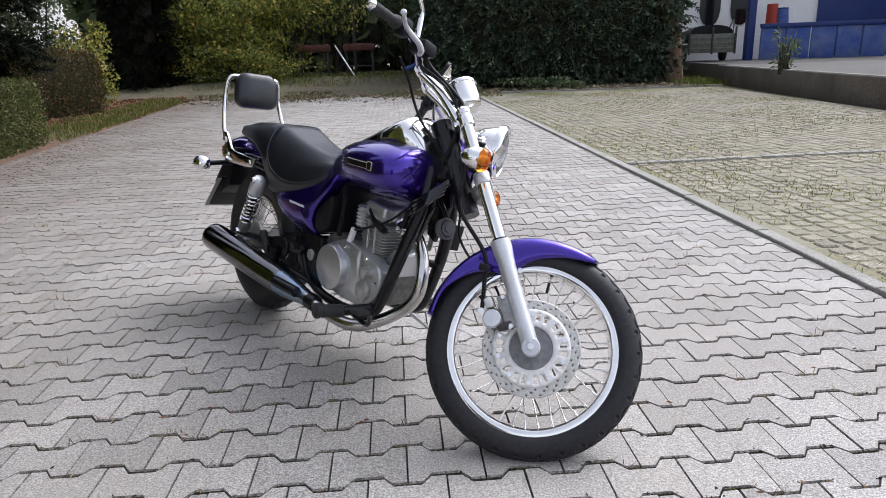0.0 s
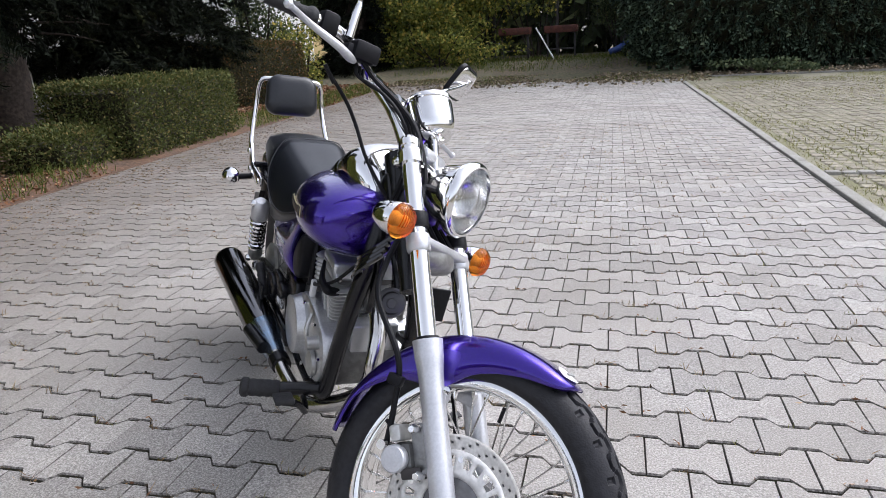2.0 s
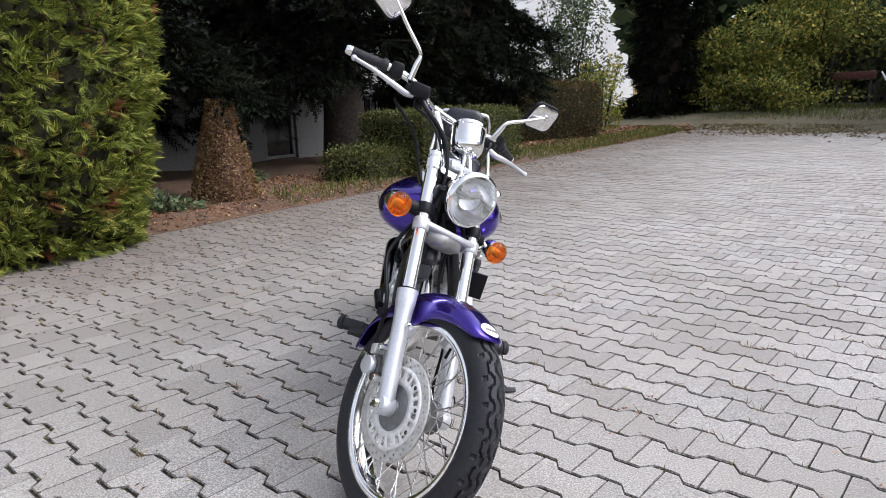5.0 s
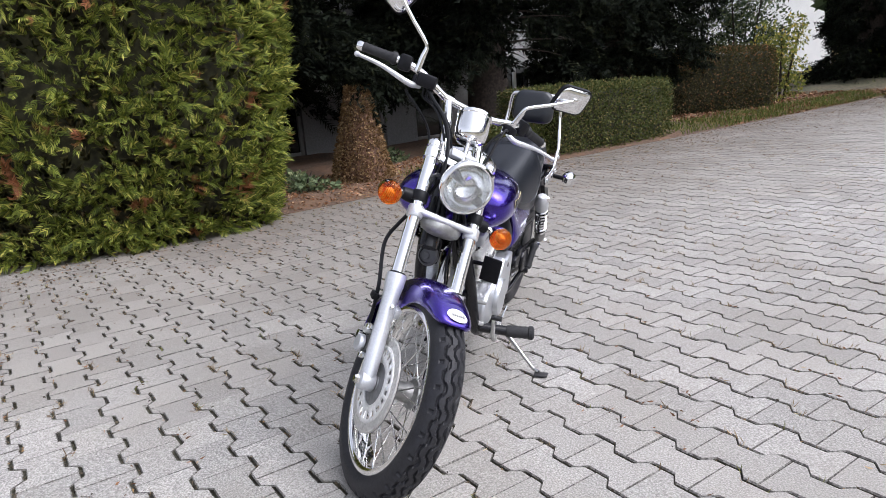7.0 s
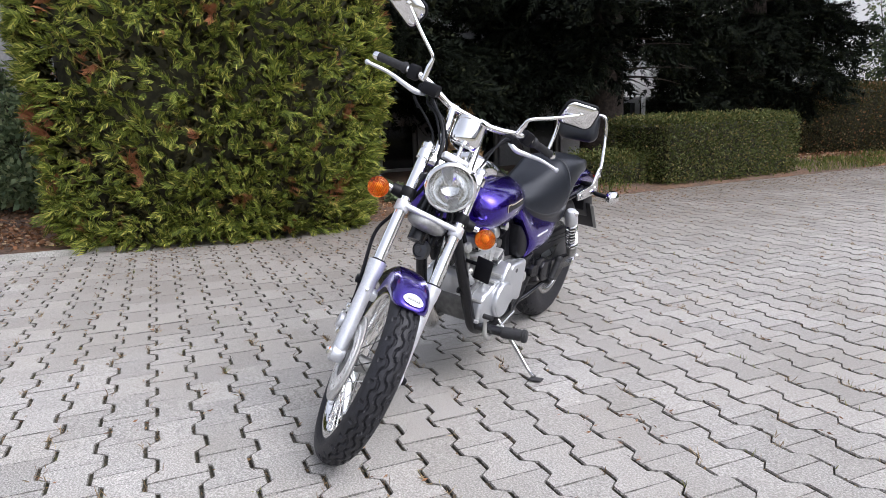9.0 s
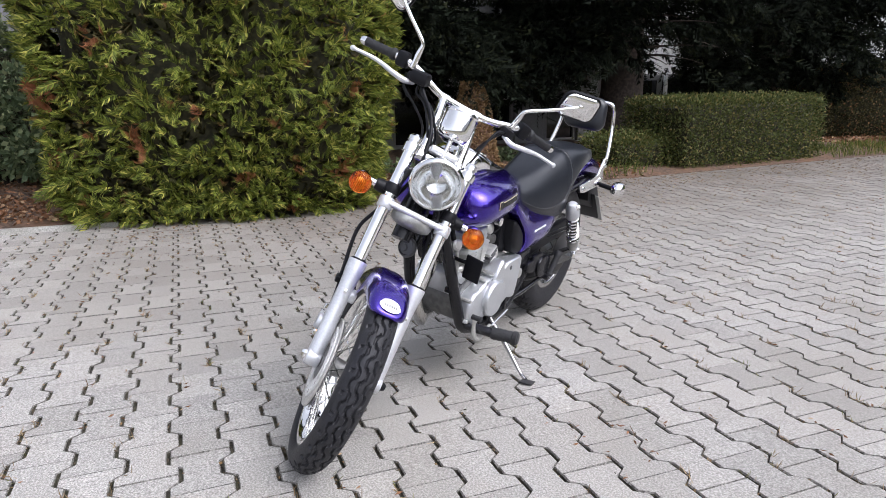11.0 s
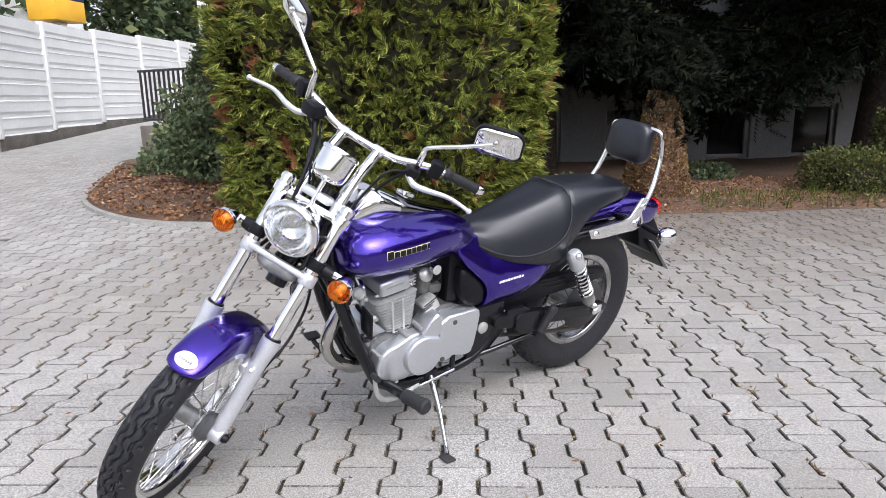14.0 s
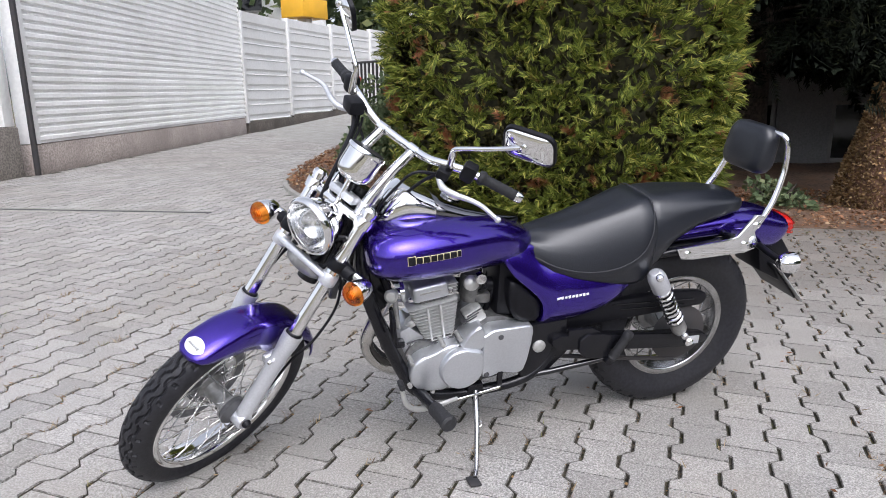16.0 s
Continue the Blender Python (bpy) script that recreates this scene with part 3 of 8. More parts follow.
for a, b in zip(rows, rows[1:]):
    for i in range(25):
        bm.faces.new((a[i], b[i], b[i + 1], a[i + 1]))
bmesh.ops.recalc_face_normals(bm, faces=bm.faces)
tagged(part("soil_bed", bm, SOIL), label="bare reddish soil of the planted strip", category="soil", kind="structure")


def kerb_line(name, points, width, height, label, z0=-0.06, mat=KERB):
    """A low concrete edging along points, in one mesh."""
    pts = [Vector(p) for p in points]
    rings = []
    for i, q in enumerate(pts):
        d = (pts[min(i + 1, len(pts) - 1)] - pts[max(i - 1, 0)]).normalized()
        s = Vector((-d.y, d.x)) * width / 2
        a, b = q + s, q - s
        c = 0.12 * s
        rings.append([(a.x, a.y, z0), (a.x, a.y, height - 0.008), (a.x - c.x, a.y - c.y, height), (b.x + c.x, b.y + c.y, height), (b.x, b.y, height - 0.008), (b.x, b.y, z0)])
    return tagged(part(name, loft(rings), mat), label=label, category="kerb", kind="structure")


kerb_root = thing("kerb", "row of grey concrete kerb stones beside the grass grid", "kerb", kind="structure")
kerb_base = None
y = -9.0
while y < 17.6:
    y1 = y + 0.985
    x0, x1 = kerb_x(y), kerb_x(y1)
    d = Vector((x1 - x0, y1 - y)).normalized()
    s = Vector((d.y, -d.x)) * 0.04
    if kerb_base is None:
        own = block((0.08, 0.98, 0.14), bevel=0.008)
        kerb_base = bpy.data.meshes.new("kerb_stone")
        own.to_mesh(kerb_base)
        own.free()
        kerb_base.materials.append(KERB)
    stone = new("kerb_stone", kerb_base)
    stone.parent = kerb_root
    stone.matrix_basis = pose((x0 + x1) / 2 + 0.02, (y + y1) / 2, -0.053 + random.uniform(-0.003, 0.003), 0, 0, math.degrees(math.atan2(d.y, d.x)) - 90 + random.uniform(-0.3, 0.3))
    y += 0.99
kerb_line("bed_kerb", smooth_line([(*p, 0) for p in BED_EDGE], 4) and [(q.x, q.y) for q in smooth_line([(*p, 0) for p in BED_EDGE], 4)], 0.06, 0.035, "curved concrete edging round the leaf-covered bed")
kerb_line("yard_edge", [(edge_x(v) - 0.02, v) for v in (0.3, 2, 4, 6, 8, 10, 12, 14, 16, 18)], 0.05, 0.002, "flush soil-covered edging along the planted strip", mat=SOIL)
kerb_line("far_kerb", [(0.2, 18.55), (3.0, 18.7), (6.9, 19.1)], 0.08, 0.012, "concrete kerb below the dark yew")

# drain channel across the drive
drain = thing("drain_channel", "narrow steel drain channel set into the pavers", "drain", kind="structure")
DA, DB = Vector((-1.5, -5.7)), Vector((-2.87, -1.6))
dd = (DB - DA).normalized()
ang = math.degrees(math.atan2(dd.y, dd.x))
part("channel", block(((DB - DA).length, 0.12, 0.02), bevel=0.003), IRON, drain, m=pose((DA.x + DB.x) / 2, (DA.y + DB.y) / 2, -0.006, 0, 0, ang))
for sgn in (1, -1):
    q = (DA + DB) / 2 + sgn * 0.055 * Vector((-dd.y, dd.x))
    part("channel_edge", block(((DB - DA).length, 0.018, 0.03), bevel=0.003), KERB, drain, m=pose(q.x, q.y, -0.004, 0, 0, ang))

# ---- raised loading dock ----
dock = thing("loading_dock", "raised stained concrete loading dock with a pale edge", "dock", kind="structure")
DOCK_AT = pose(6.62, 11.0, 0, 0, 0, -3.3)
part("dock_slab", block((11.0, 16.0, 0.52), (5.5, 1.4, 0.2), bevel=0.012), DOCK_SIDE, dock, m=DOCK_AT)
part("dock_top", block((10.8, 16.0, 0.03), (5.52, 1.4, 0.465), bevel=0.004), DOCK_TOP, dock, "worn grey dock surface", m=DOCK_AT)
part("dock_edge", block((0.07, 16.02, 0.03), (0.06, 1.4, 0.47), bevel=0.008), KERB, dock, "pale worn concrete edge", m=DOCK_AT)
part("dock_head", block((10.5, 9.0, 0.55), (12.9, 24.5, 0.197), bevel=0.012), DOCK_TOP, dock)

# ---- house behind the conifers ----
HOUSE_TURN = 99.5
house = thing("house", "long grey plastered house with small dark basement windows", "house", pose(-7.95, -2.4, 0, 0, 0, HOUSE_TURN), kind="structure")


def wall_with_openings(name, length, height, thick, openings, mat, parent, label=""):
    """A wall along local x, its outer face at y = 0; openings (x0, x1, z0, z1) go through it."""
    xs = sorted({0.0, length, *[v for o in openings for v in o[:2]]})
    zs = sorted({-0.1, height, *[v for o in openings for v in o[2:]]})
    bm = bmesh.new()
    for x0, x1 in zip(xs, xs[1:]):
        for z0, z1 in zip(zs, zs[1:]):
            cx, cz = (x0 + x1) / 2, (z0 + z1) / 2
            if any(o[0] < cx < o[1] and o[2] < cz < o[3] for o in openings):
                continue
            block((x1 - x0, thick, z1 - z0), (cx, thick / 2, cz), bm=bm)
    bmesh.ops.remove_doubles(bm, verts=bm.verts, dist=0.0005)
    return part(name, bm, mat, parent, label, smooth=False)


def window(parent, x0, x1, z0, z1, cross=False):
    w = part("window", block((x1 - x0, 0.01, z1 - z0), ((x0 + x1) / 2, 0.12, (z0 + z1) / 2)), DARK_GLASS, parent, "dark basement window pane", smooth=False)
    for a in (x0 + 0.03, x1 - 0.03):
        part("window_frame", block((0.06, 0.07, z1 - z0 - 0.002), (a, 0.1, (z0 + z1) / 2), 0.006), WINDOW_FRAME, w)
    for c in (z0 + 0.03, z1 - 0.03):
        part("window_frame", block((x1 - x0 - 0.122, 0.068, 0.06), ((x0 + x1) / 2, 0.1, c), 0.006), WINDOW_FRAME, w)
    part("window_sill", block((x1 - x0 + 0.12, 0.14, 0.04), ((x0 + x1) / 2, -0.02, z0 - 0.022), 0.008), WINDOW_FRAME, w)
    return w


holes = [(a, a + 0.7, 0.06, 0.89) for a in (4.73, 6.1, 7.71, 9.06)] + [(a, a + 1.0, 1.9, 3.1) for a in (5.43, 8.03)]
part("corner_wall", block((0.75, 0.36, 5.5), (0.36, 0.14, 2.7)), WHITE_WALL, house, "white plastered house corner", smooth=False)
part("downpipe", tube([(0.24, -0.09, 0.0), (0.24, -0.09, 5.4)], 0.045, 12, straight=True), IRON, house)
wall_with_openings("house_wall", 10.45, 5.6, 0.3, holes, PLASTER, house)
for h in holes:
    window(house, *h)
part("plinth", block((9.6, 0.05, 0.12), (5.6, -0.026, -0.03), 0.006), CONCRETE, house)
part("roof", block((10.9, 5.6, 0.18), (5.2, 2.6, 5.7), 0.02), OLIVE, house)
for x in (0.15, 10.3):
    part("side_wall", block((0.29, 4.8, 5.5), (x, 2.71, 2.7)), PLASTER, house, smooth=False)

annex = thing("pale_annex", "pale plastered house wing over a shaded window band", "house", pose(-7.95, -2.4, 0, 0, 0, HOUSE_TURN), kind="structure")
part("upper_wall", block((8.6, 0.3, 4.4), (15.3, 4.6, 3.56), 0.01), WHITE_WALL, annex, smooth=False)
# grey instead of white: the shade of the recess is put into the wall colour
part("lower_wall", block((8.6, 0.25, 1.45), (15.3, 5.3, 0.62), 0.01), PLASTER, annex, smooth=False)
part("roof", block((9.0, 5.0, 0.18), (15.3, 6.6, 5.86), 0.02), OLIVE, annex)
for k in range(9):
    part("post", block((0.09, 0.09, 1.44), (11.6 + 0.92 * k, 4.9, 0.62), 0.006), WHITE_WALL, annex)
for k in range(8):
    part("window", block((0.7, 0.03, 0.8), (12.06 + 0.92 * k, 5.155, 0.8), 0.004), DARK_GLASS, annex, smooth=False)

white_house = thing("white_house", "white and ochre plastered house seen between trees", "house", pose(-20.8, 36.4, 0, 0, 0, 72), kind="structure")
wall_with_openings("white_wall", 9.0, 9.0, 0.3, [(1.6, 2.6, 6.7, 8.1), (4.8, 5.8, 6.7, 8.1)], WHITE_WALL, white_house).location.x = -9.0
for x, z in ((1.6, 6.7), (4.8, 6.7)):
    window(white_house, x - 9.0, x - 8.0, z, z + 1.4)
part("ochre_wall", block((3.4, 0.3, 9.0), (1.71, 0.4, 4.45)), YELLOW_WALL, white_house, smooth=False)
part("ochre_band", block((3.4, 0.06, 0.12), (1.71, 0.22, 3.4), 0.01), WHITE_WALL, white_house)
part("roof", block((13.4, 7.0, 0.25), (-2.8, 3.3, 9.1), 0.02), OLIVE, white_house)

# ---- white sheet-metal shed and fence along the drive ----
wd = (WALL_B - WALL_A).normalized()
wall_deg = math.degrees(math.atan2(wd.y, wd.x))
shed = thing("sheet_metal_wall", "white ribbed sheet-metal wall on a stained concrete base", "wall", pose(WALL_A.x, WALL_A.y, 0, 0, 0, wall_deg), kind="structure")
SHED_LONG = 9.1
part("concrete_base", block((SHED_LONG, 0.25, 0.62), (SHED_LONG / 2, 0.125, 0.1), 0.015), BASE_CONCRETE, shed)
bm = bmesh.new()
profile = []
for i in range(32):
    z = 0.42 + 0.117 * i
    profile += [(0.012, z), (0.012, z + 0.03), (-0.022, z + 0.05), (-0.022, z + 0.097)]
a = [bm.verts.new((0.12, yy, z)) for yy, z in profile]
b = [bm.verts.new((SHED_LONG, yy, z)) for yy, z in profile]
for i in range(len(a) - 1):
    bm.faces.new((a[i], b[i], b[i + 1], a[i + 1]))
part("ribbed_sheet", bm, WHITE_METAL, shed, smooth=False)
part("backing", block((SHED_LONG - 0.15, 0.2, 3.7), (SHED_LONG / 2 + 0.06, 0.12, 2.28)), WHITE_METAL, shed, smooth=False)
part("corner_post", block((0.14, 0.24, 4.0), (0.07, 0.1, 2.42), 0.006), WHITE_METAL, shed)
part("downpipe", tube([(-0.08, -0.05, -0.02), (-0.08, -0.05, 4.0)], 0.04, straight=True), IRON, shed)

gate_pier = thing("gate_pier", "dark stained concrete pier with a white frame post", "pier", pose(WALL_A.x, WALL_A.y, 0, 0, 0, wall_deg), kind="structure")
part("pier", block((2.6, 0.3, 0.75), (-1.5, 0.2, 0.3), 0.02), CONCRETE, gate_pier)
part("door_panel", block((2.4, 0.1, 3.0), (-1.6, 0.3, 2.18), 0.01), IRON, gate_pier, "dark recessed door")
part("frame_post", block((0.2, 0.2, 3.4), (-0.32, 0.18, 2.38), 0.01), WHITE_METAL, gate_pier)

fence = thing("panel_fence", "white horizontal-ribbed panel fence on a dark concrete base", "fence", kind="structure")
FENCE = [Vector((-12.42, -10.1)), Vector((-15.4, -11.0)), Vector((-18.5, -11.65)), Vector((-21.7, -12.1)), Vector((-25.0, -12.45)), Vector((-28.4, -12.85)), Vector((-32.0, -13.25)), Vector((-35.6, -13.6))]
for i, (p, q) in enumerate(zip(FENCE, FENCE[1:])):
    d = q - p
    deg = math.degrees(math.atan2(d.y, d.x))
    base = 0.30 + 0.09 * i
    at = pose(p.x, p.y, 0, 0, 0, deg)
    part("fence_post", block((0.13, 0.16, 2.92), (0, 0, base + 1.43), 0.008), FENCE_PAINT, fence, m=at)
    part("fence_base", block((d.length, 0.2, 0.6 + base), (d.length / 2, 0.02, base / 2 - 0.3), 0.01), DOCK_SIDE, fence, m=at)
    for k in range(7):
        panel = bmesh.new()
        z0 = base + 0.03 + 0.41 * k
        ring = [(-0.03, z0), (0.035, z0 + 0.03), (0.035, z0 + 0.1), (-0.01, z0 + 0.16), (-0.01, z0 + 0.405)]
        loft([[(x, yy, z) for yy, z in ring] + [(x, 0.06, z0 + 0.405), (x, 0.06, z0)] for x in (0.07, d.length - 0.07)], bm=panel)
        part("fence_panel", panel, FENCE_PAINT, fence, m=at, smooth=False)

# drive rises beyond the shed
bm = bmesh.new()
ra = [bm.verts.new(v) for v in ((-12.4, -9.9, -0.012), (-9.4, -4.9, -0.012))]
rb = [bm.verts.new(v) for v in ((-18.7, -11.2, 0.3), (-17.0, -6.0, 0.3))]
rc = [bm.verts.new(v) for v in ((-34.0, -13.5, 0.9), (-34.0, -8.0, 0.9))]
for a, b in ((ra, rb), (rb, rc)):
    bm.faces.new((a[0], b[0], b[1], a[1]))
bmesh.ops.recalc_face_normals(bm, faces=bm.faces)
tagged(part("drive_ramp", bm, KERB, smooth=False), label="grey drive rising gently past the fence", category="road", kind="structure")

awning = thing("forecourt_canopy", "blue and yellow canopy block above the fence", "canopy")
part("yellow_band", block((1.6, 1.15, 0.75), (-21.6, -15.15, 4.38), 0.03), YELLOW_PAINT, awning, m=None)
part("blue_band", block((1.62, 1.17, 0.9), (-21.6, -15.15, 5.21), 0.03), BLUE_DARK, awning)
part("canopy_post", block((0.4, 0.4, 4.1), (-21.6, -15.15, 1.95), 0.02), WHITE_METAL, awning)

depot = thing("neighbour_building", "pale grey rendered building behind the panel fence", "building", pose(-22.0, -20.5, 0, 0, 0, 111), kind="structure")
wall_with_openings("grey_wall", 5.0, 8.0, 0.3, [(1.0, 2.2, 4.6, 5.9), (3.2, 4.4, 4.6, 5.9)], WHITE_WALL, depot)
for x in (1.0, 3.2):
    window(depot, x, x + 1.2, 4.6, 5.9)
part("return_wall", block((0.3, 5.0, 8.0), (0.15, 2.85, 3.95)), WHITE_WALL, depot, smooth=False)
part("flat_roof", block((5.4, 5.6, 0.25), (2.5, 2.6, 8.1), 0.02), OLIVE, depot)

railing = thing("iron_railing", "dark iron railing half hidden by an evergreen shrub", "railing")
RA, RB = Vector((-9.2, -4.3)), Vector((-8.3, -2.3))
rd = (RB - RA)
at = pose(RA.x, RA.y, 0, 0, 0, math.degrees(math.atan2(rd.y, rd.x)))
part("footing", block((rd.length, 0.18, 0.75), (rd.length / 2, 0, 0.3), 0.02), CONCRETE, railing, m=at)
for z in (0.78, 1.6):
    part("rail", block((rd.length, 0.04, 0.04), (rd.length / 2, 0, z), 0.006), IRON, railing, m=at)
for k in range(17):
    part("baluster", block((0.03, 0.03, 0.8), (0.05 + k * (rd.length - 0.1) / 16, 0, 1.19)), IRON, railing, m=at)

# ---- far end: a low bank with mesh fence, planters, leaning pole ----
def bank_z(y):
    q = min(1.0, max(0.0, (y - 18.2) / 4.6))
    return 0.42 * q * q * (3 - 2 * q)


bm = bmesh.new()
rows = []
for i in range(25):
    yy = 18.6 + 0.5 * i
    row = []
    for j in range(36):
        xx = -16.5 + 0.48 * j
        low = yy - 0.7 * noise.noise((xx * 0.8, yy * 0.5, 6.0)) * (1 if i < 6 else 0)
        row.append(bm.verts.new((xx, yy + 0.35 * noise.noise((xx * 0.9, 2.0, 0.0)) * (i == 0), bank_z(low) + (0.012 if i else -0.03) + 0.03 * noise.noise((xx, yy, 1.0)) * min(1, i / 3))))
    rows.append(row)
for a, b in zip(rows, rows[1:]):
    for i in range(35):
        bm.faces.new((a[i], a[i + 1], b[i + 1], b[i]))
bmesh.ops.recalc_face_normals(bm, faces=bm.faces)
tagged(part("bank", bm, GROUND), label="low brown earth bank at the yard's end", category="ground", kind="structure")
BANK = bank_z(23.5)

far_fence = thing("mesh_fence", "dark wire-mesh fence between posts under trees", "fence", kind="structure")
for x in (-8.4, -6.2, -4.0, -1.8):
    part("fence_post", block((0.1, 0.1, 2.4), (x, 24.2, 1.15 + BANK), 0.008), IRON, far_fence)
for k in range(19):
    part("wire", block((6.6, 0.006, 0.006), (-5.1, 24.2, 0.3 + BANK + 0.1 * k)), IRON, far_fence)
for k in range(44):
    part("wire", block((0.006, 0.006, 2.0), (-8.38 + 0.15 * k, 24.215, 1.2 + BANK)), IRON, far_fence)
planter = thing("flower_trough", "red-brown wooden trough on a dark stand", "planter", pose(-5.2, 23.2, BANK), group="troughs by the mesh fence")
part("trough", block((1.05, 0.3, 0.22), (0, 0, 0.93), 0.02), RED_WOOD, planter)
for x in (-0.44, 0.44):
    part("leg", block((0.06, 0.06, 0.82), (x, 0, 0.4), 0.006), IRON, planter)
part("crossbar", block((0.86, 0.05, 0.05), (0, 0, 0.32), 0.006), IRON, planter)
copy_thing(planter, pose(-3.7, 23.35, BANK))
pole = thing("leaning_pole", "pale wooden pole leaning at the fence", "pole")
part("shaft", tube([(-3.75, 22.5, bank_z(22.5)), (-4.45, 23.0, 1.42)], 0.025, straight=True), WHITE_LABEL, pole)
slide = thing("garden_slide", "small blue plastic slide on the grass", "slide", pose(-2.2, 23.6, BANK))
part("chute", tube([(0, 0, 0.12), (0.4, 0, 0.3), (0.85, 0, 0.75)], 0.1), BLUE_PAINT, slide)
for x in (0.78, 0.9):
    part("leg", tube([(x, 0.12, -0.02), (x, 0.08, 0.74)], 0.02, straight=True), BLUE_DARK, slide)

# ---- dock furniture ----
shop = thing("workshop", "white workshop front with dark rounded windows", "building", kind="structure")
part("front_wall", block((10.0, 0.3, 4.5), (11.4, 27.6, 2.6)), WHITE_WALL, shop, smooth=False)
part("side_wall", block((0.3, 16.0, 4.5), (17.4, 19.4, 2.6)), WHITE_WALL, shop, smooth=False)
for x in (9.15, 10.3):
    part("window", plate(rounded([(x - 0.38, 1.75), (x + 0.38, 1.75), (x + 0.38, 3.2), (x - 0.38, 3.2)], 2), 27.4, 27.46, 0), DARK_GLASS, shop, "dark window with rounded corners", smooth=False)
part("blue_post", block((0.25, 0.3, 3.4), (9.85, 25.2, 2.15), 0.01), BLUE_DARK, shop)
part("blue_gate", block((2.9, 0.12, 3.6), (14.6, 27.38, 2.3), 0.01), BLUE_DARK, shop, "dark blue roller gate")
barrier = thing("blue_barrier", "weathered blue metal barrier panels with a top rail", "barrier")
b0, b1 = Vector((10.06, 24.8)), Vector((14.2, 24.5))
bl = (b1 - b0)
at = pose(b0.x, b0.y, 0.48, 0, 0, math.degrees(math.atan2(bl.y, bl.x)))
for k in range(5):
    part("panel", block((bl.length / 5 - 0.04, 0.08, 1.05), (bl.length / 5 * (k + 0.5), 0, 0.535), 0.02), BLUE_PAINT, barrier, m=at)
part("top_rail", block((bl.length, 0.2, 0.14), (bl.length / 2, 0, 1.13), 0.01), BLUE_DARK, barrier, m=at)
drum = thing("red_drum", "red metal drum with white lettering bar on the dock", "drum", pose(10.85, 25.9, 0.475))
part("body", lathe([(0.0, 0), (0.2, 0), (0.2, 1.1), (0.18, 1.9), (0.0, 1.9)], (0, 0, 0), (0, 0, 1), 24), RED_PAINT, drum)
barrel = thing("blue_barrel", "blue plastic barrel on the dock", "barrel", pose(11.2, 25.9, 0.475))
part("body", lathe([(0.0, 0), (0.22, 0), (0.24, 0.3), (0.24, 1.3), (0.2, 1.7), (0, 1.7)], (0, 0, 0), (0, 0, 1), 24), BLUE_PAINT, barrel)
part("lid", lathe([(0.0, 1.7), (0.2, 1.7), (0.2, 1.76), (0, 1.76)], (0, 0, 0), (0, 0, 1), 24), BLUE_DARK, barrel)

trailer = thing("utility_trailer", "olive-grey boarded trailer with a tarpaulin load", "trailer", pose(8.4, 25.2, 0.475))
part("tailboard", block((1.6, 0.06, 0.62), (0, -0.5, 0.62), 0.01), OLIVE, trailer)
for z in (0.45, 0.62, 0.79):
    part("board_rib", block((1.58, 0.03, 0.05), (0, -0.54, z), 0.006), OLIVE, trailer)
for x in (-0.78, 0.0, 0.78):
    part("stake", block((0.06, 0.05, 0.9), (x, -0.56, 0.7), 0.006), IRON, trailer)
part("bed", block((1.6, 2.0, 0.3), (0, 0.52, 0.45), 0.02), OLIVE, trailer)
part("tarpaulin", loft([oval_ring(q, 0.75, 1.25 - 0.1 * abs(q), 0.6, 20) for q in (-0.2, 0.2, 0.9, 1.4)]), BLACK_PLASTIC, trailer, m=pose(0, -0.2, 0, 0, 0, 90))
part("hoop", tube([(0.7, -0.5, 0.9), (0.7, -0.5, 1.3), (0.76, -0.2, 1.32), (0.76, 0.3, 0.9)], 0.02), OLIVE, trailer)
for x in (-0.7, 0.7):
    part("wheel", lathe([(0.0, -0.08), (0.2, -0.08), (0.3, -0.06), (0.3, 0.06), (0.2, 0.08), (0, 0.08)], (x, 0.4, 0.302), (1, 0, 0), 24), RUBBER, trailer)


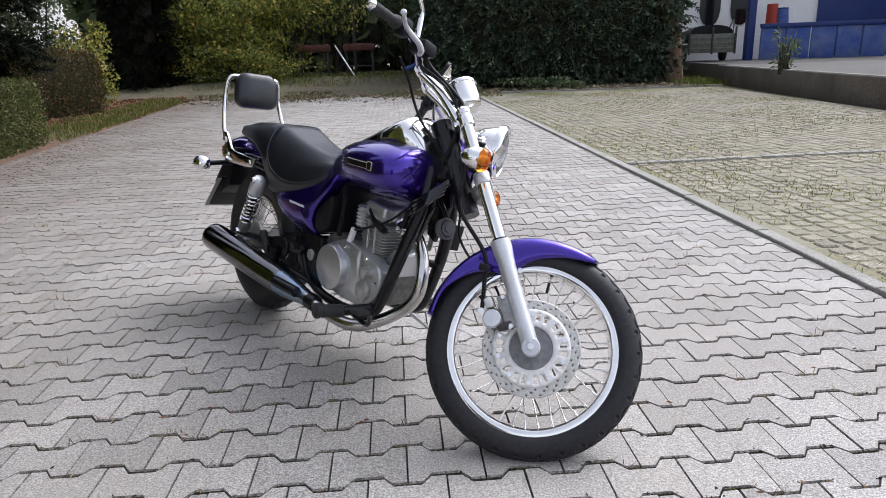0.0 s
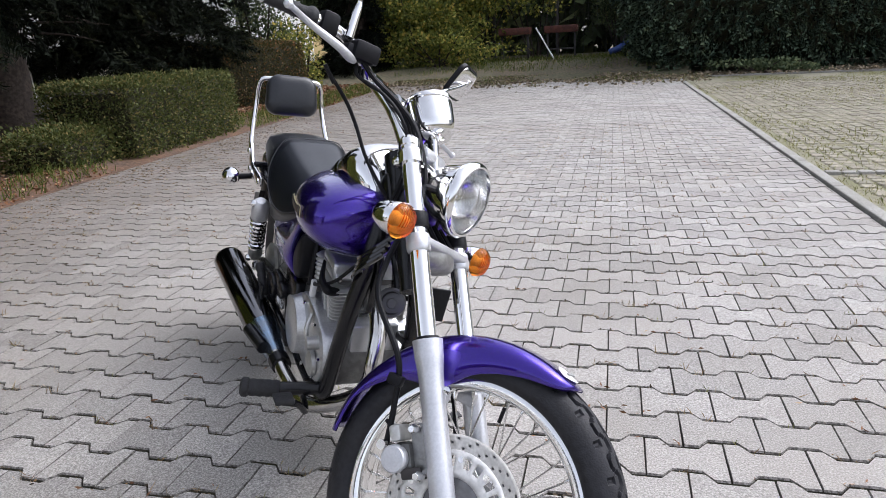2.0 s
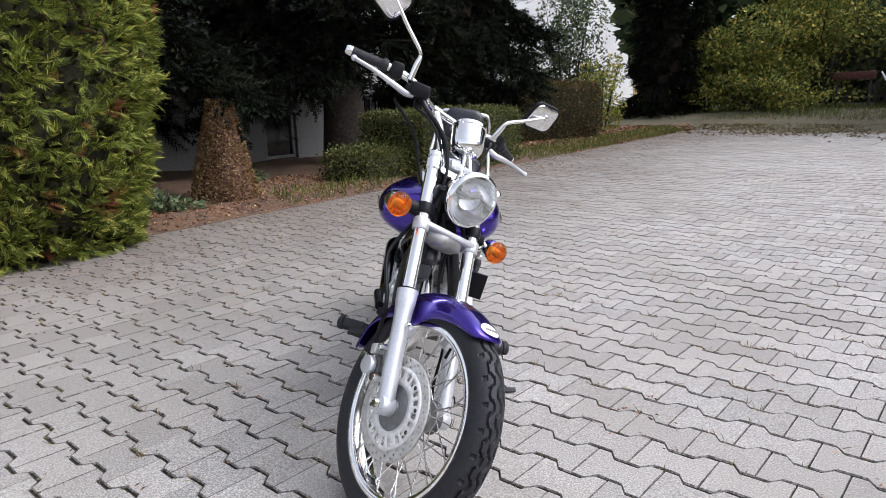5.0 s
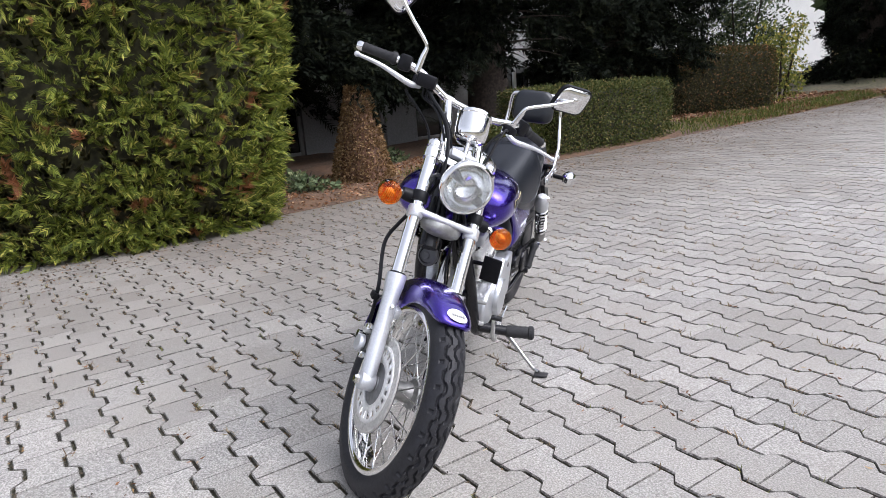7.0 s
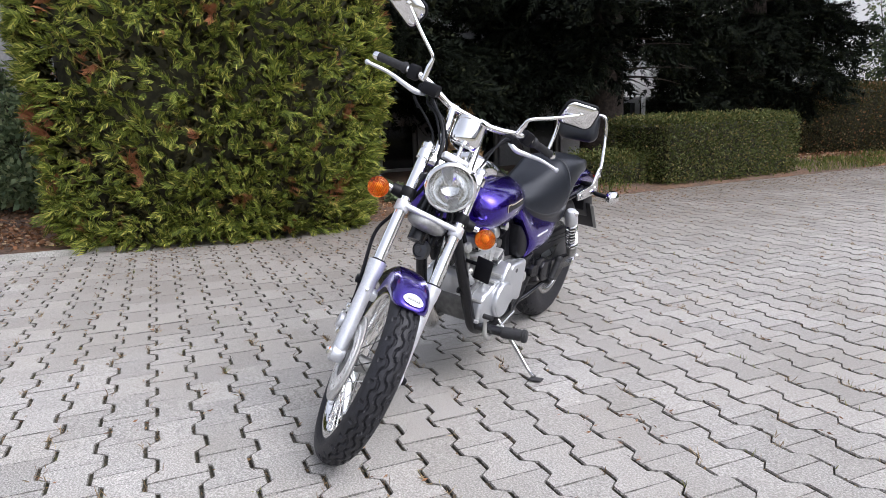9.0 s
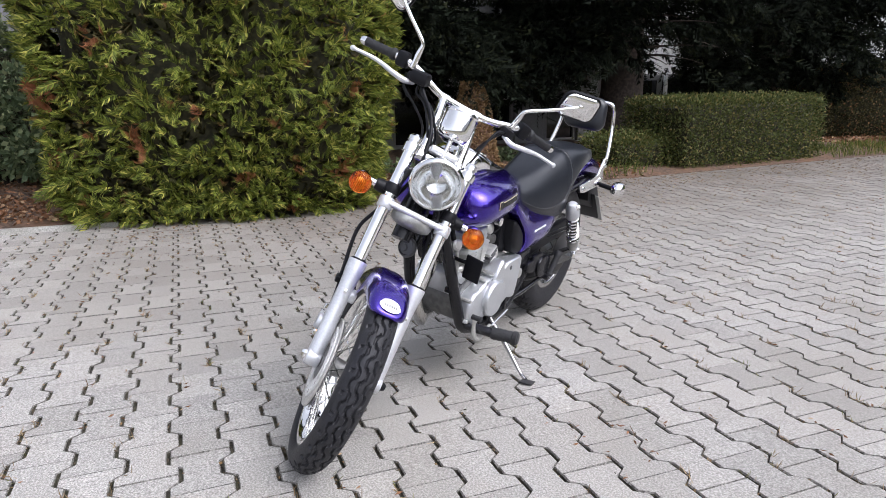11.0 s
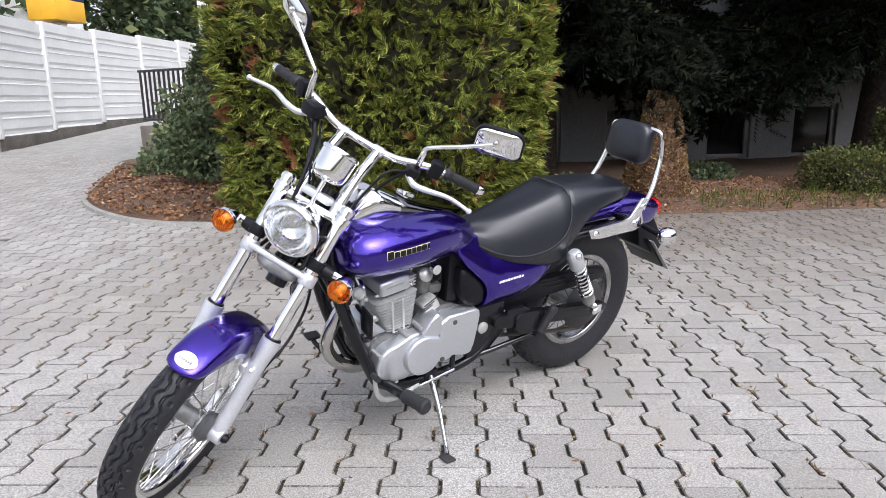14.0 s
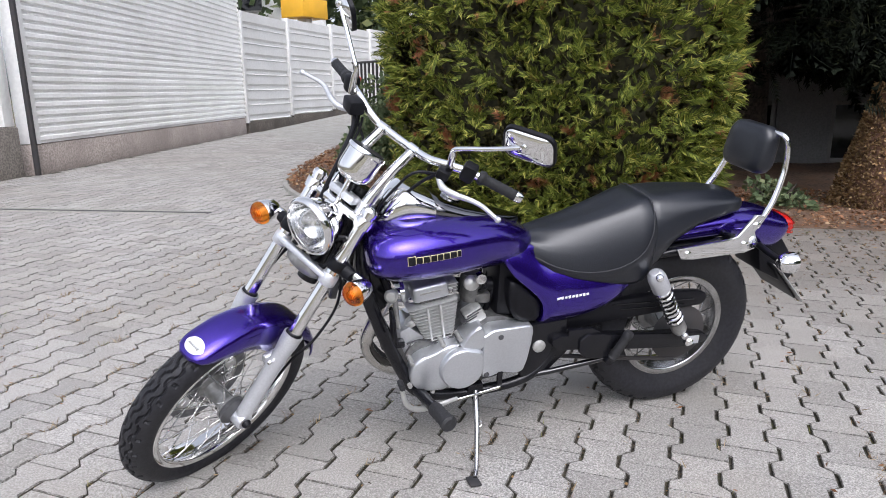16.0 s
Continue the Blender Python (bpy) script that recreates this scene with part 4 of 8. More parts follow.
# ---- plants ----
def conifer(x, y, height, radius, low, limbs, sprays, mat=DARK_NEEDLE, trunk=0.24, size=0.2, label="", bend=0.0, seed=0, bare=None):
    """A tall conifer: tapered trunk, whorls of drooping limbs, and flat sprays along them; bare (x, y, offset, height): a side without low sprays."""
    r = np.random.default_rng(100 + seed)
    tree = thing("conifer", label or "tall dark conifer with drooping branches and a thick trunk", "tree", pose(x, y, 0))
    part("trunk", tube([(0, 0, -0.1), (0.03, 0.02, height * 0.2), (bend * 0.5, 0, height * 0.6), (bend, 0, height)], [trunk * 1.35, trunk, trunk * 0.6, 0.03], 14), BARK, tree)
    places, ways = [], []
    for k in range(limbs):
        h = low + (height - low) * (k / limbs) ** 1.25
        az = k * 2.4 + r.uniform(-0.4, 0.4)
        long = radius * (1 - 0.85 * (h - low) / (height - low)) * r.uniform(0.75, 1.12)
        d = np.array([math.cos(az), math.sin(az), 0])
        c = np.array([-d[1], d[0], 0])
        s = np.linspace(0, 1, 7)
        drop = r.uniform(0.12, 0.3)
        line = [d * long * q + np.array([0, 0, h + 0.18 * long * q - drop * long * q * q * 1.6]) for q in 0.62 * s]
        part("limb", tube([tuple(q) for q in line], [0.032, 0.02, 0.012, 0.004], 5, 1, straight=False), BARK, tree)
        n = max(8, int((1.35 if h < 4.6 else 0.34) * sprays * long / radius))
        q = r.uniform(0.12, 1.0, n) ** 0.75
        side = r.normal(0, 0.16, n) * long * (1.1 - 0.7 * q)
        hang = -np.abs(r.normal(0, 0.13, n)) * (0.5 + q)
        p = d[None] * (long * q)[:, None] + c[None] * side[:, None]
        p[:, 2] = h + 0.18 * long * q - drop * long * q * q * 1.6 + hang
        places.append(p)
        ways.append(d[None] * 0.6 + c[None] * np.sign(side)[:, None] * 0.5 + np.array([0, 0, -0.45]))
    p, w = np.concatenate(places), np.concatenate(ways)
    if bare:
        keep = (p[:, 0] * bare[0] + p[:, 1] * bare[1] < bare[2]) | (p[:, 2] > bare[3] + 0.25 * np.sin(5 * p[:, 0])) | (r.uniform(0, 1, len(p)) < 0.05)
        p, w = p[keep], w[keep]
    high = p[:, 2] > 4.2
    fine_ = ~high & (r.uniform(0, 1, len(p)) < 0.45)
    rest_ = ~high & ~fine_
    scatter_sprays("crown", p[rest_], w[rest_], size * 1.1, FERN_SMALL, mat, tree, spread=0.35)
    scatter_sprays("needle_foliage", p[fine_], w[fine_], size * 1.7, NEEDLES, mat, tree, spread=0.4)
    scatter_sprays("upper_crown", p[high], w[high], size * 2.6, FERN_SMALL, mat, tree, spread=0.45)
    return tree


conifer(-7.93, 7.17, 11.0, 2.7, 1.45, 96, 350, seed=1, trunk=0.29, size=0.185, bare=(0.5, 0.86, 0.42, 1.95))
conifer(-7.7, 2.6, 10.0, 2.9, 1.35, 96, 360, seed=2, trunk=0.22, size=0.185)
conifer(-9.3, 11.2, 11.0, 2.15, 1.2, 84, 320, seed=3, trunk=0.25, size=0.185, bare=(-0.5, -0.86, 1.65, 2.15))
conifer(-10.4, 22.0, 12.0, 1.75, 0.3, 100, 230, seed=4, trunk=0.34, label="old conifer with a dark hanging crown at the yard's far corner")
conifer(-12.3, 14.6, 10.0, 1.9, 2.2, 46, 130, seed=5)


def leafy_block(name, x, y, turn, size, count, leaf, mat, core, label, category="hedge", template=LEAF, rough=0.03, round_=0.12, droop=0.1, spread=0.8):
    """A clipped plant: woody core, coloured as the shade inside, and a skin of leaves."""
    root = thing(name, label, category, pose(x, y, 0, 0, 0, turn))
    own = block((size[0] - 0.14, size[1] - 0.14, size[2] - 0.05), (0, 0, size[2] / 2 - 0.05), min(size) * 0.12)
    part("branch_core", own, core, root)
    p, w = box_surface(count, size, rough, round_)
    scatter_sprays("foliage", p, w, leaf, template, mat, root, droop=droop, spread=spread)
    return root


# big thuja at the corner of the bed
thuja = thing("thuja", "large dense yellow-green thuja with brown patches beside the drive", "tree", pose(-4.65, 1.22, 0, 0, 0, 4))
TH = (2.5, 2.75, 4.0)


def thuja_skin(n, shrink=0.0):
    """Places on the bulging outline of the thuja."""
    az = rng.uniform(0, 2 * math.pi, n)
    z = rng.uniform(0.0, 1.0, n) ** 1.25
    p = 3.6
    ca, sa = np.cos(az), np.sin(az)
    k = (np.abs(ca) ** p + np.abs(sa) ** p) ** (-1 / p)
    lump = np.array([noise.noise((1.6 * c, 1.6 * s, 3.2 * q)) + 0.9 * noise.noise((5.5 * c, 5.5 * s, 15 * q)) for c, s, q in zip(ca * k, sa * k, z)])
    waist = 0.86 + 0.2 * np.sin(np.clip(z * 2.6 + 0.35, 0, math.pi)) - 0.3 * np.clip(z - 0.72, 0, 1)
    rad = k * waist * (1 + 0.07 * lump) - shrink
    return np.stack([ca * rad * TH[0] / 2, sa * rad * TH[1] / 2, 0.03 + z * TH[2]], 1), np.stack([ca, sa, 0.25 * np.ones(n)], 1)


part("trunk", tube([(0, 0, -0.1), (0, 0, 3.6)], [0.16, 0.05], 10, straight=True), BROWN_BARK, thuja)
core_rings = []
for i in range(14):
    z = i / 13
    waist = (0.86 + 0.2 * math.sin(min(z * 2.6 + 0.35, math.pi)) - 0.3 * max(0, z - 0.72)) * 0.86
    ring = []
    for kk in range(40):
        a_ = 2 * math.pi * kk / 40
        k_ = (abs(math.cos(a_)) ** 3.6 + abs(math.sin(a_)) ** 3.6) ** (-1 / 3.6) * (1 + 0.06 * noise.noise((2 * math.cos(a_), 2 * math.sin(a_), 4 * z)))
        ring.append((math.cos(a_) * k_ * waist * TH[0] / 2, math.sin(a_) * k_ * waist * TH[1] / 2, 0.02 + z * (TH[2] - 0.15)))
    core_rings.append(ring)
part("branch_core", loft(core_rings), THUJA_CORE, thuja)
THUJA_SPRAY = scale_spray_template()
p, w = thuja_skin(25000, 0.03)
clump = np.array([noise.noise((a * 4.2, b * 4.2, c * 5.0)) + 0.5 * noise.noise((a * 9, b * 9, c * 10)) for a, b, c in p])
keep = (clump > rng.uniform(-0.75, 0.2, len(p))) & ((w[:, 0] > -0.35) | (rng.uniform(0, 1, len(p)) < 0.15)) & ((p[:, 2] < 2.9) | (rng.uniform(0, 1, len(p)) < 0.45))
p, w = p[keep] + w[keep] * (0.055 * np.clip(clump[keep], -0.5, 0.9))[:, None], w[keep]
scatter_sprays("foliage", p, w, 0.115, THUJA_SPRAY, THUJA, thuja, droop=-0.05, spread=0.55, vary=0.5)
top = rng.uniform(-1, 1, (700, 2))
p = np.stack([top[:, 0] * TH[0] * 0.4, top[:, 1] * TH[1] * 0.4, TH[2] - 0.12 + 0.1 * rng.normal(0, 1, 700)], 1)
scatter_sprays("crown_top", p, np.tile(np.array([0.0, 0.0, 1.0]), (700, 1)), 0.17, THUJA_SPRAY, THUJA, thuja, droop=0.0, spread=0.7)
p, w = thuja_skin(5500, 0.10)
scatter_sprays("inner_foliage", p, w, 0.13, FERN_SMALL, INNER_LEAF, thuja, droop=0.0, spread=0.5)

# dead conical shrub
dead = thing("dead_topiary", "dead brown cone-shaped clipped shrub", "shrub", pose(-5.38, 3.89, 0.03))
part("branch_core", loft([[(r_ * math.cos(a), r_ * math.sin(a), z) for a in (2 * math.pi * k / 20 for k in range(20))] for r_, z in ((0.27, 0), (0.26, 0.3), (0.19, 0.7), (0.12, 1.0))]), BROWN_BARK, dead)
n = 10000
z = rng.uniform(0, 1, n) ** 1.15
az = rng.uniform(0, 2 * math.pi, n)
rad = (0.355 - 0.235 * z) * (1 + 0.06 * np.sin(3 * az + 4 * z)) * rng.uniform(0.88, 1.04, n)
p = np.stack([rad * np.cos(az), rad * np.sin(az), 0.02 + 1.05 * z], 1)
scatter_sprays("foliage", p, np.stack([np.cos(az), np.sin(az), 0.2 * np.ones(n)], 1), 0.029, LEAF, DEAD_LEAF, dead, spread=0.8)

EDGE_DEG = 102.4
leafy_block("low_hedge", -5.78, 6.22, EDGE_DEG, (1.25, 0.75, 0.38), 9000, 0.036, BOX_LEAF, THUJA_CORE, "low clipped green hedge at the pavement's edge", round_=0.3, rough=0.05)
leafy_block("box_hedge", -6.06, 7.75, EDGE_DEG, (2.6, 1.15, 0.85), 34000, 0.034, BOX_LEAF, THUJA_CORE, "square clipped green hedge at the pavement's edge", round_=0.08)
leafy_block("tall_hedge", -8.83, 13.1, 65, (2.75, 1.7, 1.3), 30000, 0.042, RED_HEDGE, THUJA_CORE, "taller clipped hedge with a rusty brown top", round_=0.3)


def bush(name, x, y, size, count, leaf, mat, label, template=LEAF, clumps=9, stems=6, lift=0.0, seed=0, category="shrub"):
    """A loose shrub: stems and clumps of leaves with gaps between."""
    r = np.random.default_rng(300 + seed)
    root = thing(name, label, category, pose(x, y, bank_z(y) if x < 0.5 else 0.0))
    for k in range(stems):
        a = 2 * math.pi * k / stems + r.uniform(-0.3, 0.3)
        part("stem", tube([(0.08 * math.cos(a), 0.08 * math.sin(a), -0.05), (size[0] * 0.2 * math.cos(a), size[1] * 0.2 * math.sin(a), size[2] * 0.45), (size[0] * 0.36 * math.cos(a), size[1] * 0.36 * math.sin(a), size[2] * 0.85)], [0.03, 0.02, 0.006], 6, 3), BARK, root)
    places, ways = [], []
    for k in range(clumps):
        if clumps < 24:
            at = r.uniform(-0.34, 0.34, 2)
            top = 0.85
        else:
            at = r.normal(0, 0.21, 2)
            top = max(0.3, 0.95 - 2.2 * at[0] * at[0]) * r.uniform(0.6, 1.1)
        c = np.array([at[0] * size[0], at[1] * size[1], lift + (size[2] - lift) * r.uniform(0.12, top)])
        n = count // clumps
        d = r.normal(0, 1, (n, 3))
        d /= np.linalg.norm(d, axis=1)[:, None]
        rad = r.uniform(0.55, 1.0, n)[:, None] * np.array([size[0], size[1], size[2] * 0.8]) * r.uniform(0.16, 0.26) * min(1.0, (20 / clumps) ** 0.4)
        q = c + d * rad
        q[:, 2] = np.maximum(q[:, 2], 0.02)
        places.append(q)
        ways.append(d)
    scatter_sprays("foliage", np.concatenate(places), np.concatenate(ways), leaf, template, mat, root, droop=-0.1, spread=0.7)
    return root


# yew mass at the end of the grid paving
yew = thing("yew", "huge dark green yew with branches down to the ground", "tree", pose(2.45, 22.4, 0, 0, 0, 12))
part("trunk", tube([(3.42, -1.75, -0.1), (3.4, -1.7, 1.0), (3.3, -1.4, 2.0), (2.6, -0.4, 4)], [0.36, 0.3, 0.26, 0.1], 12), BROWN_BARK, yew, "pale reddish trunk")
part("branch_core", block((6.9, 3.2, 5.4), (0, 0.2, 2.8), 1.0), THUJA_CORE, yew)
p, w = box_surface(22000, (7.1, 4.0, 6.0), 0.2, 0.3)
scatter_sprays("foliage", p, w, 0.24, FERN_SMALL, YEW, yew, droop=-0.25, spread=0.45)

bush("autumn_shrub", -8.3, 22.6, (5.0, 2.4, 3.2), 11000, 0.12, YELLOW_LEAF, "yellow-green autumn shrub at the end of the yard", seed=1, clumps=44, stems=8, lift=0.2)
bush("autumn_shrub", -7.4, 21.9, (4.6, 1.2, 1.3), 2600, 0.1, YELLOW_LEAF, "low yellow-green growth at the foot of the autumn shrubs", seed=21, clumps=26, stems=8)
bush("autumn_shrub", -6.7, 23.9, (5.2, 2.0, 4.2), 9000, 0.12, YELLOW_LEAF, "yellow-green autumn shrub at the end of the yard", seed=2, clumps=40, lift=1.2)
bush("climber", -2.0, 24.6, (2.6, 1.2, 3.2), 4600, 0.1, FAR_LEAF, "leafy climber on the mesh fence", seed=3, clumps=12, lift=0.5)
bush("climber", -5.0, 25.2, (4.0, 1.0, 3.4), 4600, 0.1, FAR_LEAF, "leafy climber hanging over the mesh fence", seed=4, clumps=12, lift=2.0)
bush("laurel", -10.9, 17.0, (2.3, 1.8, 4.4), 8000, 0.085, FAR_LEAF, "tall dark open shrub in front of the white house", seed=15, clumps=22, stems=4, lift=0.6)
bush("laurel", -9.0, 16.1, (1.3, 1.2, 2.1), 2400, 0.075, YELLOW_LEAF, "loose yellow-green shrub behind the tall hedge", seed=5, clumps=14)
bush("evergreen_shrub", -7.6, -2.35, (1.6, 1.5, 1.0), 6000, 0.075, SHRUB_LEAF, "dull green evergreen shrub beside the railing", seed=6, clumps=18)
bush("evergreen_shrub", -6.4, -1.25, (1.7, 1.7, 1.4), 6400, 0.075, SHRUB_LEAF, "dull green evergreen shrub against the thuja", seed=7, clumps=16)
bush("ivy", -6.9, 4.7, (1.0, 0.8, 0.2), 600, 0.06, SHRUB_LEAF, "ivy creeping at the foot of the conifer", seed=8)
bush("ivy", -5.1, 3.1, (0.8, 0.6, 0.26), 600, 0.06, SHRUB_LEAF, "dark leaves at the foot of the thuja", seed=9)
bush("ivy", 2.0, 19.4, (2.6, 0.8, 0.3), 1500, 0.09, SHRUB_LEAF, "ivy creeping below the yew", seed=10)
weed = bush("tree_of_heaven", 6.95, 15.6, (0.5, 0.45, 0.85), 240, 0.13, SHRUB_LEAF, "young pale green weed growing from the dock's edge", LEAF_NARROW, clumps=10, stems=5, seed=11)
weed.location.z = 0.42

# clipped cone beside the railing
cone = thing("cone_shrub", "olive-green cone-shaped evergreen beside the railing", "shrub", pose(-7.35, -1.75, 0.02))
part("trunk", tube([(0, 0, -0.05), (0, 0, 1.9)], [0.06, 0.02], 8, straight=True), BROWN_BARK, cone)
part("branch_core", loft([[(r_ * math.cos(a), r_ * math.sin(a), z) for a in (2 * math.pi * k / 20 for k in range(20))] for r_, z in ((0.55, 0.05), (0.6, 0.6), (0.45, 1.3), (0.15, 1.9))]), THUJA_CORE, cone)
n = 5200
z = rng.uniform(0, 1, n) ** 1.1
az = rng.uniform(0, 2 * math.pi, n)
rad = (0.78 - 0.1 * z - 0.52 * z ** 2.2) * (1 + 0.07 * np.sin(4 * az + 5 * z)) * rng.uniform(0.9, 1.06, n)
p = np.stack([rad * np.cos(az), rad * np.sin(az), 0.03 + 2.05 * z], 1)
scatter_sprays("foliage", p, np.stack([np.cos(az), np.sin(az), 0.5 * np.ones(n)], 1), 0.09, FERN_SMALL, SHRUB_LEAF, cone, spread=0.6)

# distant woods close the view
def woods(name, points, height, count, mat, label, leaf=0.5):
    places, ways = [], []
    r = np.random.default_rng(55 + len(points))
    for x, y, rad in points:
        n = count // len(points)
        d = r.normal(0, 1, (n, 3))
        d /= np.linalg.norm(d, axis=1)[:, None]
        q = d * np.array([rad, rad, height / 2]) * r.uniform(0.8, 1.05, n)[:, None] + np.array([x, y, height / 2 + 0.3])
        q[:, 2] = np.maximum(q[:, 2], 0.1)
        places.append(q)
        ways.append(d)
    scatter_sprays(name, np.concatenate(places), np.concatenate(ways), leaf, LEAF, mat, label=label, kind="stuff", spread=0.6)


woods("far_woods", [(-14 + 3.2 * k, 31 + (k % 3), 3.4) for k in range(10)], 11.0, 30000, FAR_LEAF, "dim green trees beyond the yard's end", 0.75)
woods("far_trees", [(-54 + 3.4 * k, -19.5 + (k % 2) * 1.5 - 0.35 * k, 3.6) for k in range(10)] + [(-58, -13, 4.0), (-60, -7, 4.0)], 11.0, 32000, FAR_LEAF, "brownish trees behind the panel fence")


def ground_scatter(name, count, where, leaf, template, mat, label, up=1.0, spread=0.4, vary=0.5, z=0.0):
    pts = []
    while len(pts) < count:
        q = where()
        if q is not None:
            pts.append(q)
    p = np.array([(a, b, c + z) for a, b, c in pts])
    w = np.tile(np.array([0.0, 0.0, up]), (len(p), 1))
    if up == 0:
        w = np.concatenate([rng.normal(0, 1, (len(p), 2)), np.zeros((len(p), 1))], 1)
        w /= np.linalg.norm(w, axis=1)[:, None]
    return scatter_sprays(name, p, w, leaf, template, mat, spread=spread, label=label, kind="stuff", vary=vary)


def bed_height(x, y, e):
    j = 25 * min(1, max(0, (e - 0.02 - x) / 5.6)) ** (1 / 1.4)
    return -0.01 + 0.07 * min(1, j / 4) + 0.05 * noise.noise((x * 1.3, y * 1.3, 0)) * min(1, j / 3)


def in_bed_south():
    x, y = rng.uniform(-8.5, -3.6), rng.uniform(-4.3, 0.6)
    if not inside_bed(x + 0.05, y):
        return None
    return x, y, 0.055 + 0.02 * rng.uniform()


def strip(y0, y1, depth, power=1.0):
    def pick():
        y = rng.uniform(y0, y1)
        e = edge_x(y)
        x = e - 0.03 - depth * rng.uniform() ** power
        return x, y, bed_height(x, y, e) + 0.005
    return pick


def bank_place(y0):
    x, y = rng.uniform(-9.5, 0.3), rng.uniform(y0, 24.5)
    if noise.noise((x * 0.6, y * 0.6, 8.0)) < rng.uniform(-0.6, 0.3):
        return None
    return x, y, bank_z(y) + 0.005


def paver_dirt():
    y = rng.uniform(0.5, 19.0)
    x = edge_x(y) + 0.05 + abs(rng.normal(0, 0.9))
    if noise.noise((x * 0.9, y * 0.9, 5.0)) < rng.uniform(-0.9, 0.3):
        return None
    return x, y, 0.003


def yard_end_dirt():
    x = rng.uniform(-9.0, 0.8)
    y = 19.6 - abs(rng.normal(0, 1.25))
    if x < edge_x(min(y, 18.0)) - 0.3 or noise.noise((x * 0.5, y * 0.8, 15.0)) + 0.5 * noise.noise((x * 1.7, y * 1.7, 4.0)) < rng.uniform(-0.45, 0.35):
        return None
    return x, y, (bank_z(y) if y > 18.3 else 0.0) + 0.016


ground_scatter("needle_litter", 9000, paver_dirt, 0.024, LEAF_NARROW, NEEDLE_LITTER, "brown needles and dirt on the pavers beside the planted strip", up=0, spread=0.05)
ground_scatter("leaf_litter", 4200, lambda: (rng.uniform(-9, 6.3), 18.5 + abs(rng.normal(0, 1.2)), 0.03), 0.06, LEAF, END_LITTER, "brown leaves on the earth at the yard's end", up=0, spread=0.3)
ground_scatter("leaf_litter", 11000, in_bed_south, 0.04, LEAF, LITTER, "reddish brown fallen leaves on the bed", up=0, spread=0.25)
ground_scatter("leaf_litter", 5600, strip(2.4, 6.0, 1.9), 0.032, LEAF, LITTER, "reddish brown fallen leaves below the dead shrub", up=0, spread=0.25)
ground_scatter("leaf_litter", 3000, strip(13.5, 20.0, 2.8), 0.08, LEAF, LITTER, "reddish fallen leaves under the old conifer", up=0, spread=0.25)
ground_scatter("leaf_litter", 3600, strip(10.6, 15.0, 2.2), 0.06, LEAF, LITTER, "reddish fallen leaves on the soil before the tall hedge", up=0, spread=0.25)
ground_scatter("leaf_litter", 5200, yard_end_dirt, 0.075, LEAF, END_LITTER, "brown leaves and dirt drifted over the last pavers", up=0, spread=0.08)
ground_scatter("grass_tufts", 2600, yard_end_dirt, 0.07, BLADE, GRASS, "short grass in the joints at the yard's end", spread=0.5)
ground_scatter("grass_tufts", 4600, strip(9.3, 18.0, 0.95, 1.3), 0.085, BLADE, GRASS, "strip of grass along the pavement's edge", spread=0.35)
ground_scatter("grass_tufts", 420, strip(4.2, 6.0, 0.6), 0.085, BLADE, GRASS, "thin grass along the pavement's edge", spread=0.35)
ground_scatter("grass_tufts", 5200, lambda: bank_place(20.3), 0.12, BLADE, GRASS, "rough grass at the yard's end", spread=0.4)
ground_scatter("grass_tufts", 1200, lambda: (rng.uniform(5.9, 7.2), rng.uniform(18.9, 22.5), -0.04), 0.16, BLADE, GRASS, "bright grass between the yew and the dock", spread=0.35)

# ---- grass-grid paving beyond the kerb ----
sheet("grid_soil", [(kerb_x(-1.6) + 0.06, -1.6), (6.55, -1.6), (6.55, 18.5), (kerb_x(18.5) + 0.06, 18.5)], -0.02, GRID_SOIL, "mossy sand filling the grass-grid paving")
GV = np.array([(0.5, 0.34, -1), (0.34, 0.5, -1), (-0.34, 0.5, -1), (-0.5, 0.34, -1), (-0.5, -0.34, -1), (-0.34, -0.5, -1), (0.34, -0.5, -1), (0.5, -0.34, -1)], float)
verts, faces = [], []
for i in range(66):
    for j in range(150):
        q = JOINT_AT + U * (2.55 + 0.125 * i) + N * (-4.0 + 0.125 * j + (0.06 if i % 2 else 0))
        if not (kerb_x(q.y) + 0.13 < q.x < 6.45) or not (-1.5 < q.y < 18.4):
            continue
        if noise.noise((q.x * 3, q.y * 3, 4.0)) > 0.55:
            continue
        c, s = math.cos(COURSE), math.sin(COURSE)
        b = len(verts)
        h = -0.012 + random.uniform(-0.006, 0.004)
        for k, z in ((0.104, -0.04), (0.104, h - 0.008), (0.088, h)):
            for gx, gy, _ in GV:
                verts.append((q.x + k * (c * gx - s * gy), q.y + k * (s * gx + c * gy), z))
        for r_ in (0, 8):
            for k in range(8):
                faces.append((b + r_ + k, b + r_ + 8 + k, b + r_ + 8 + (k + 1) % 8, b + r_ + (k + 1) % 8))
        faces.append(tuple(b + 16 + k for k in range(7, -1, -1)))
tagged(from_arrays("grid_paving", verts, faces, GRID, kind="stuff", label="weathered concrete grass-grid paving with moss and weeds"), category="paving")


bay = thing("bay_marker", "row of pale stones marking a parking bay in the grid paving", "paving", kind="structure")
for k in range(26):
    q = Vector((1.5, 6.42)).lerp(Vector((4.3, 6.84)), k / 25)
    part("marker_stone", block((0.1, 0.075, 0.05), (0, 0, 0), 0.008), KERB, bay, m=pose(q.x + random.uniform(-0.004, 0.004), q.y + random.uniform(-0.006, 0.006), -0.02 + random.uniform(-0.003, 0.003), 0, 0, 8.5 + random.uniform(-3, 3)))


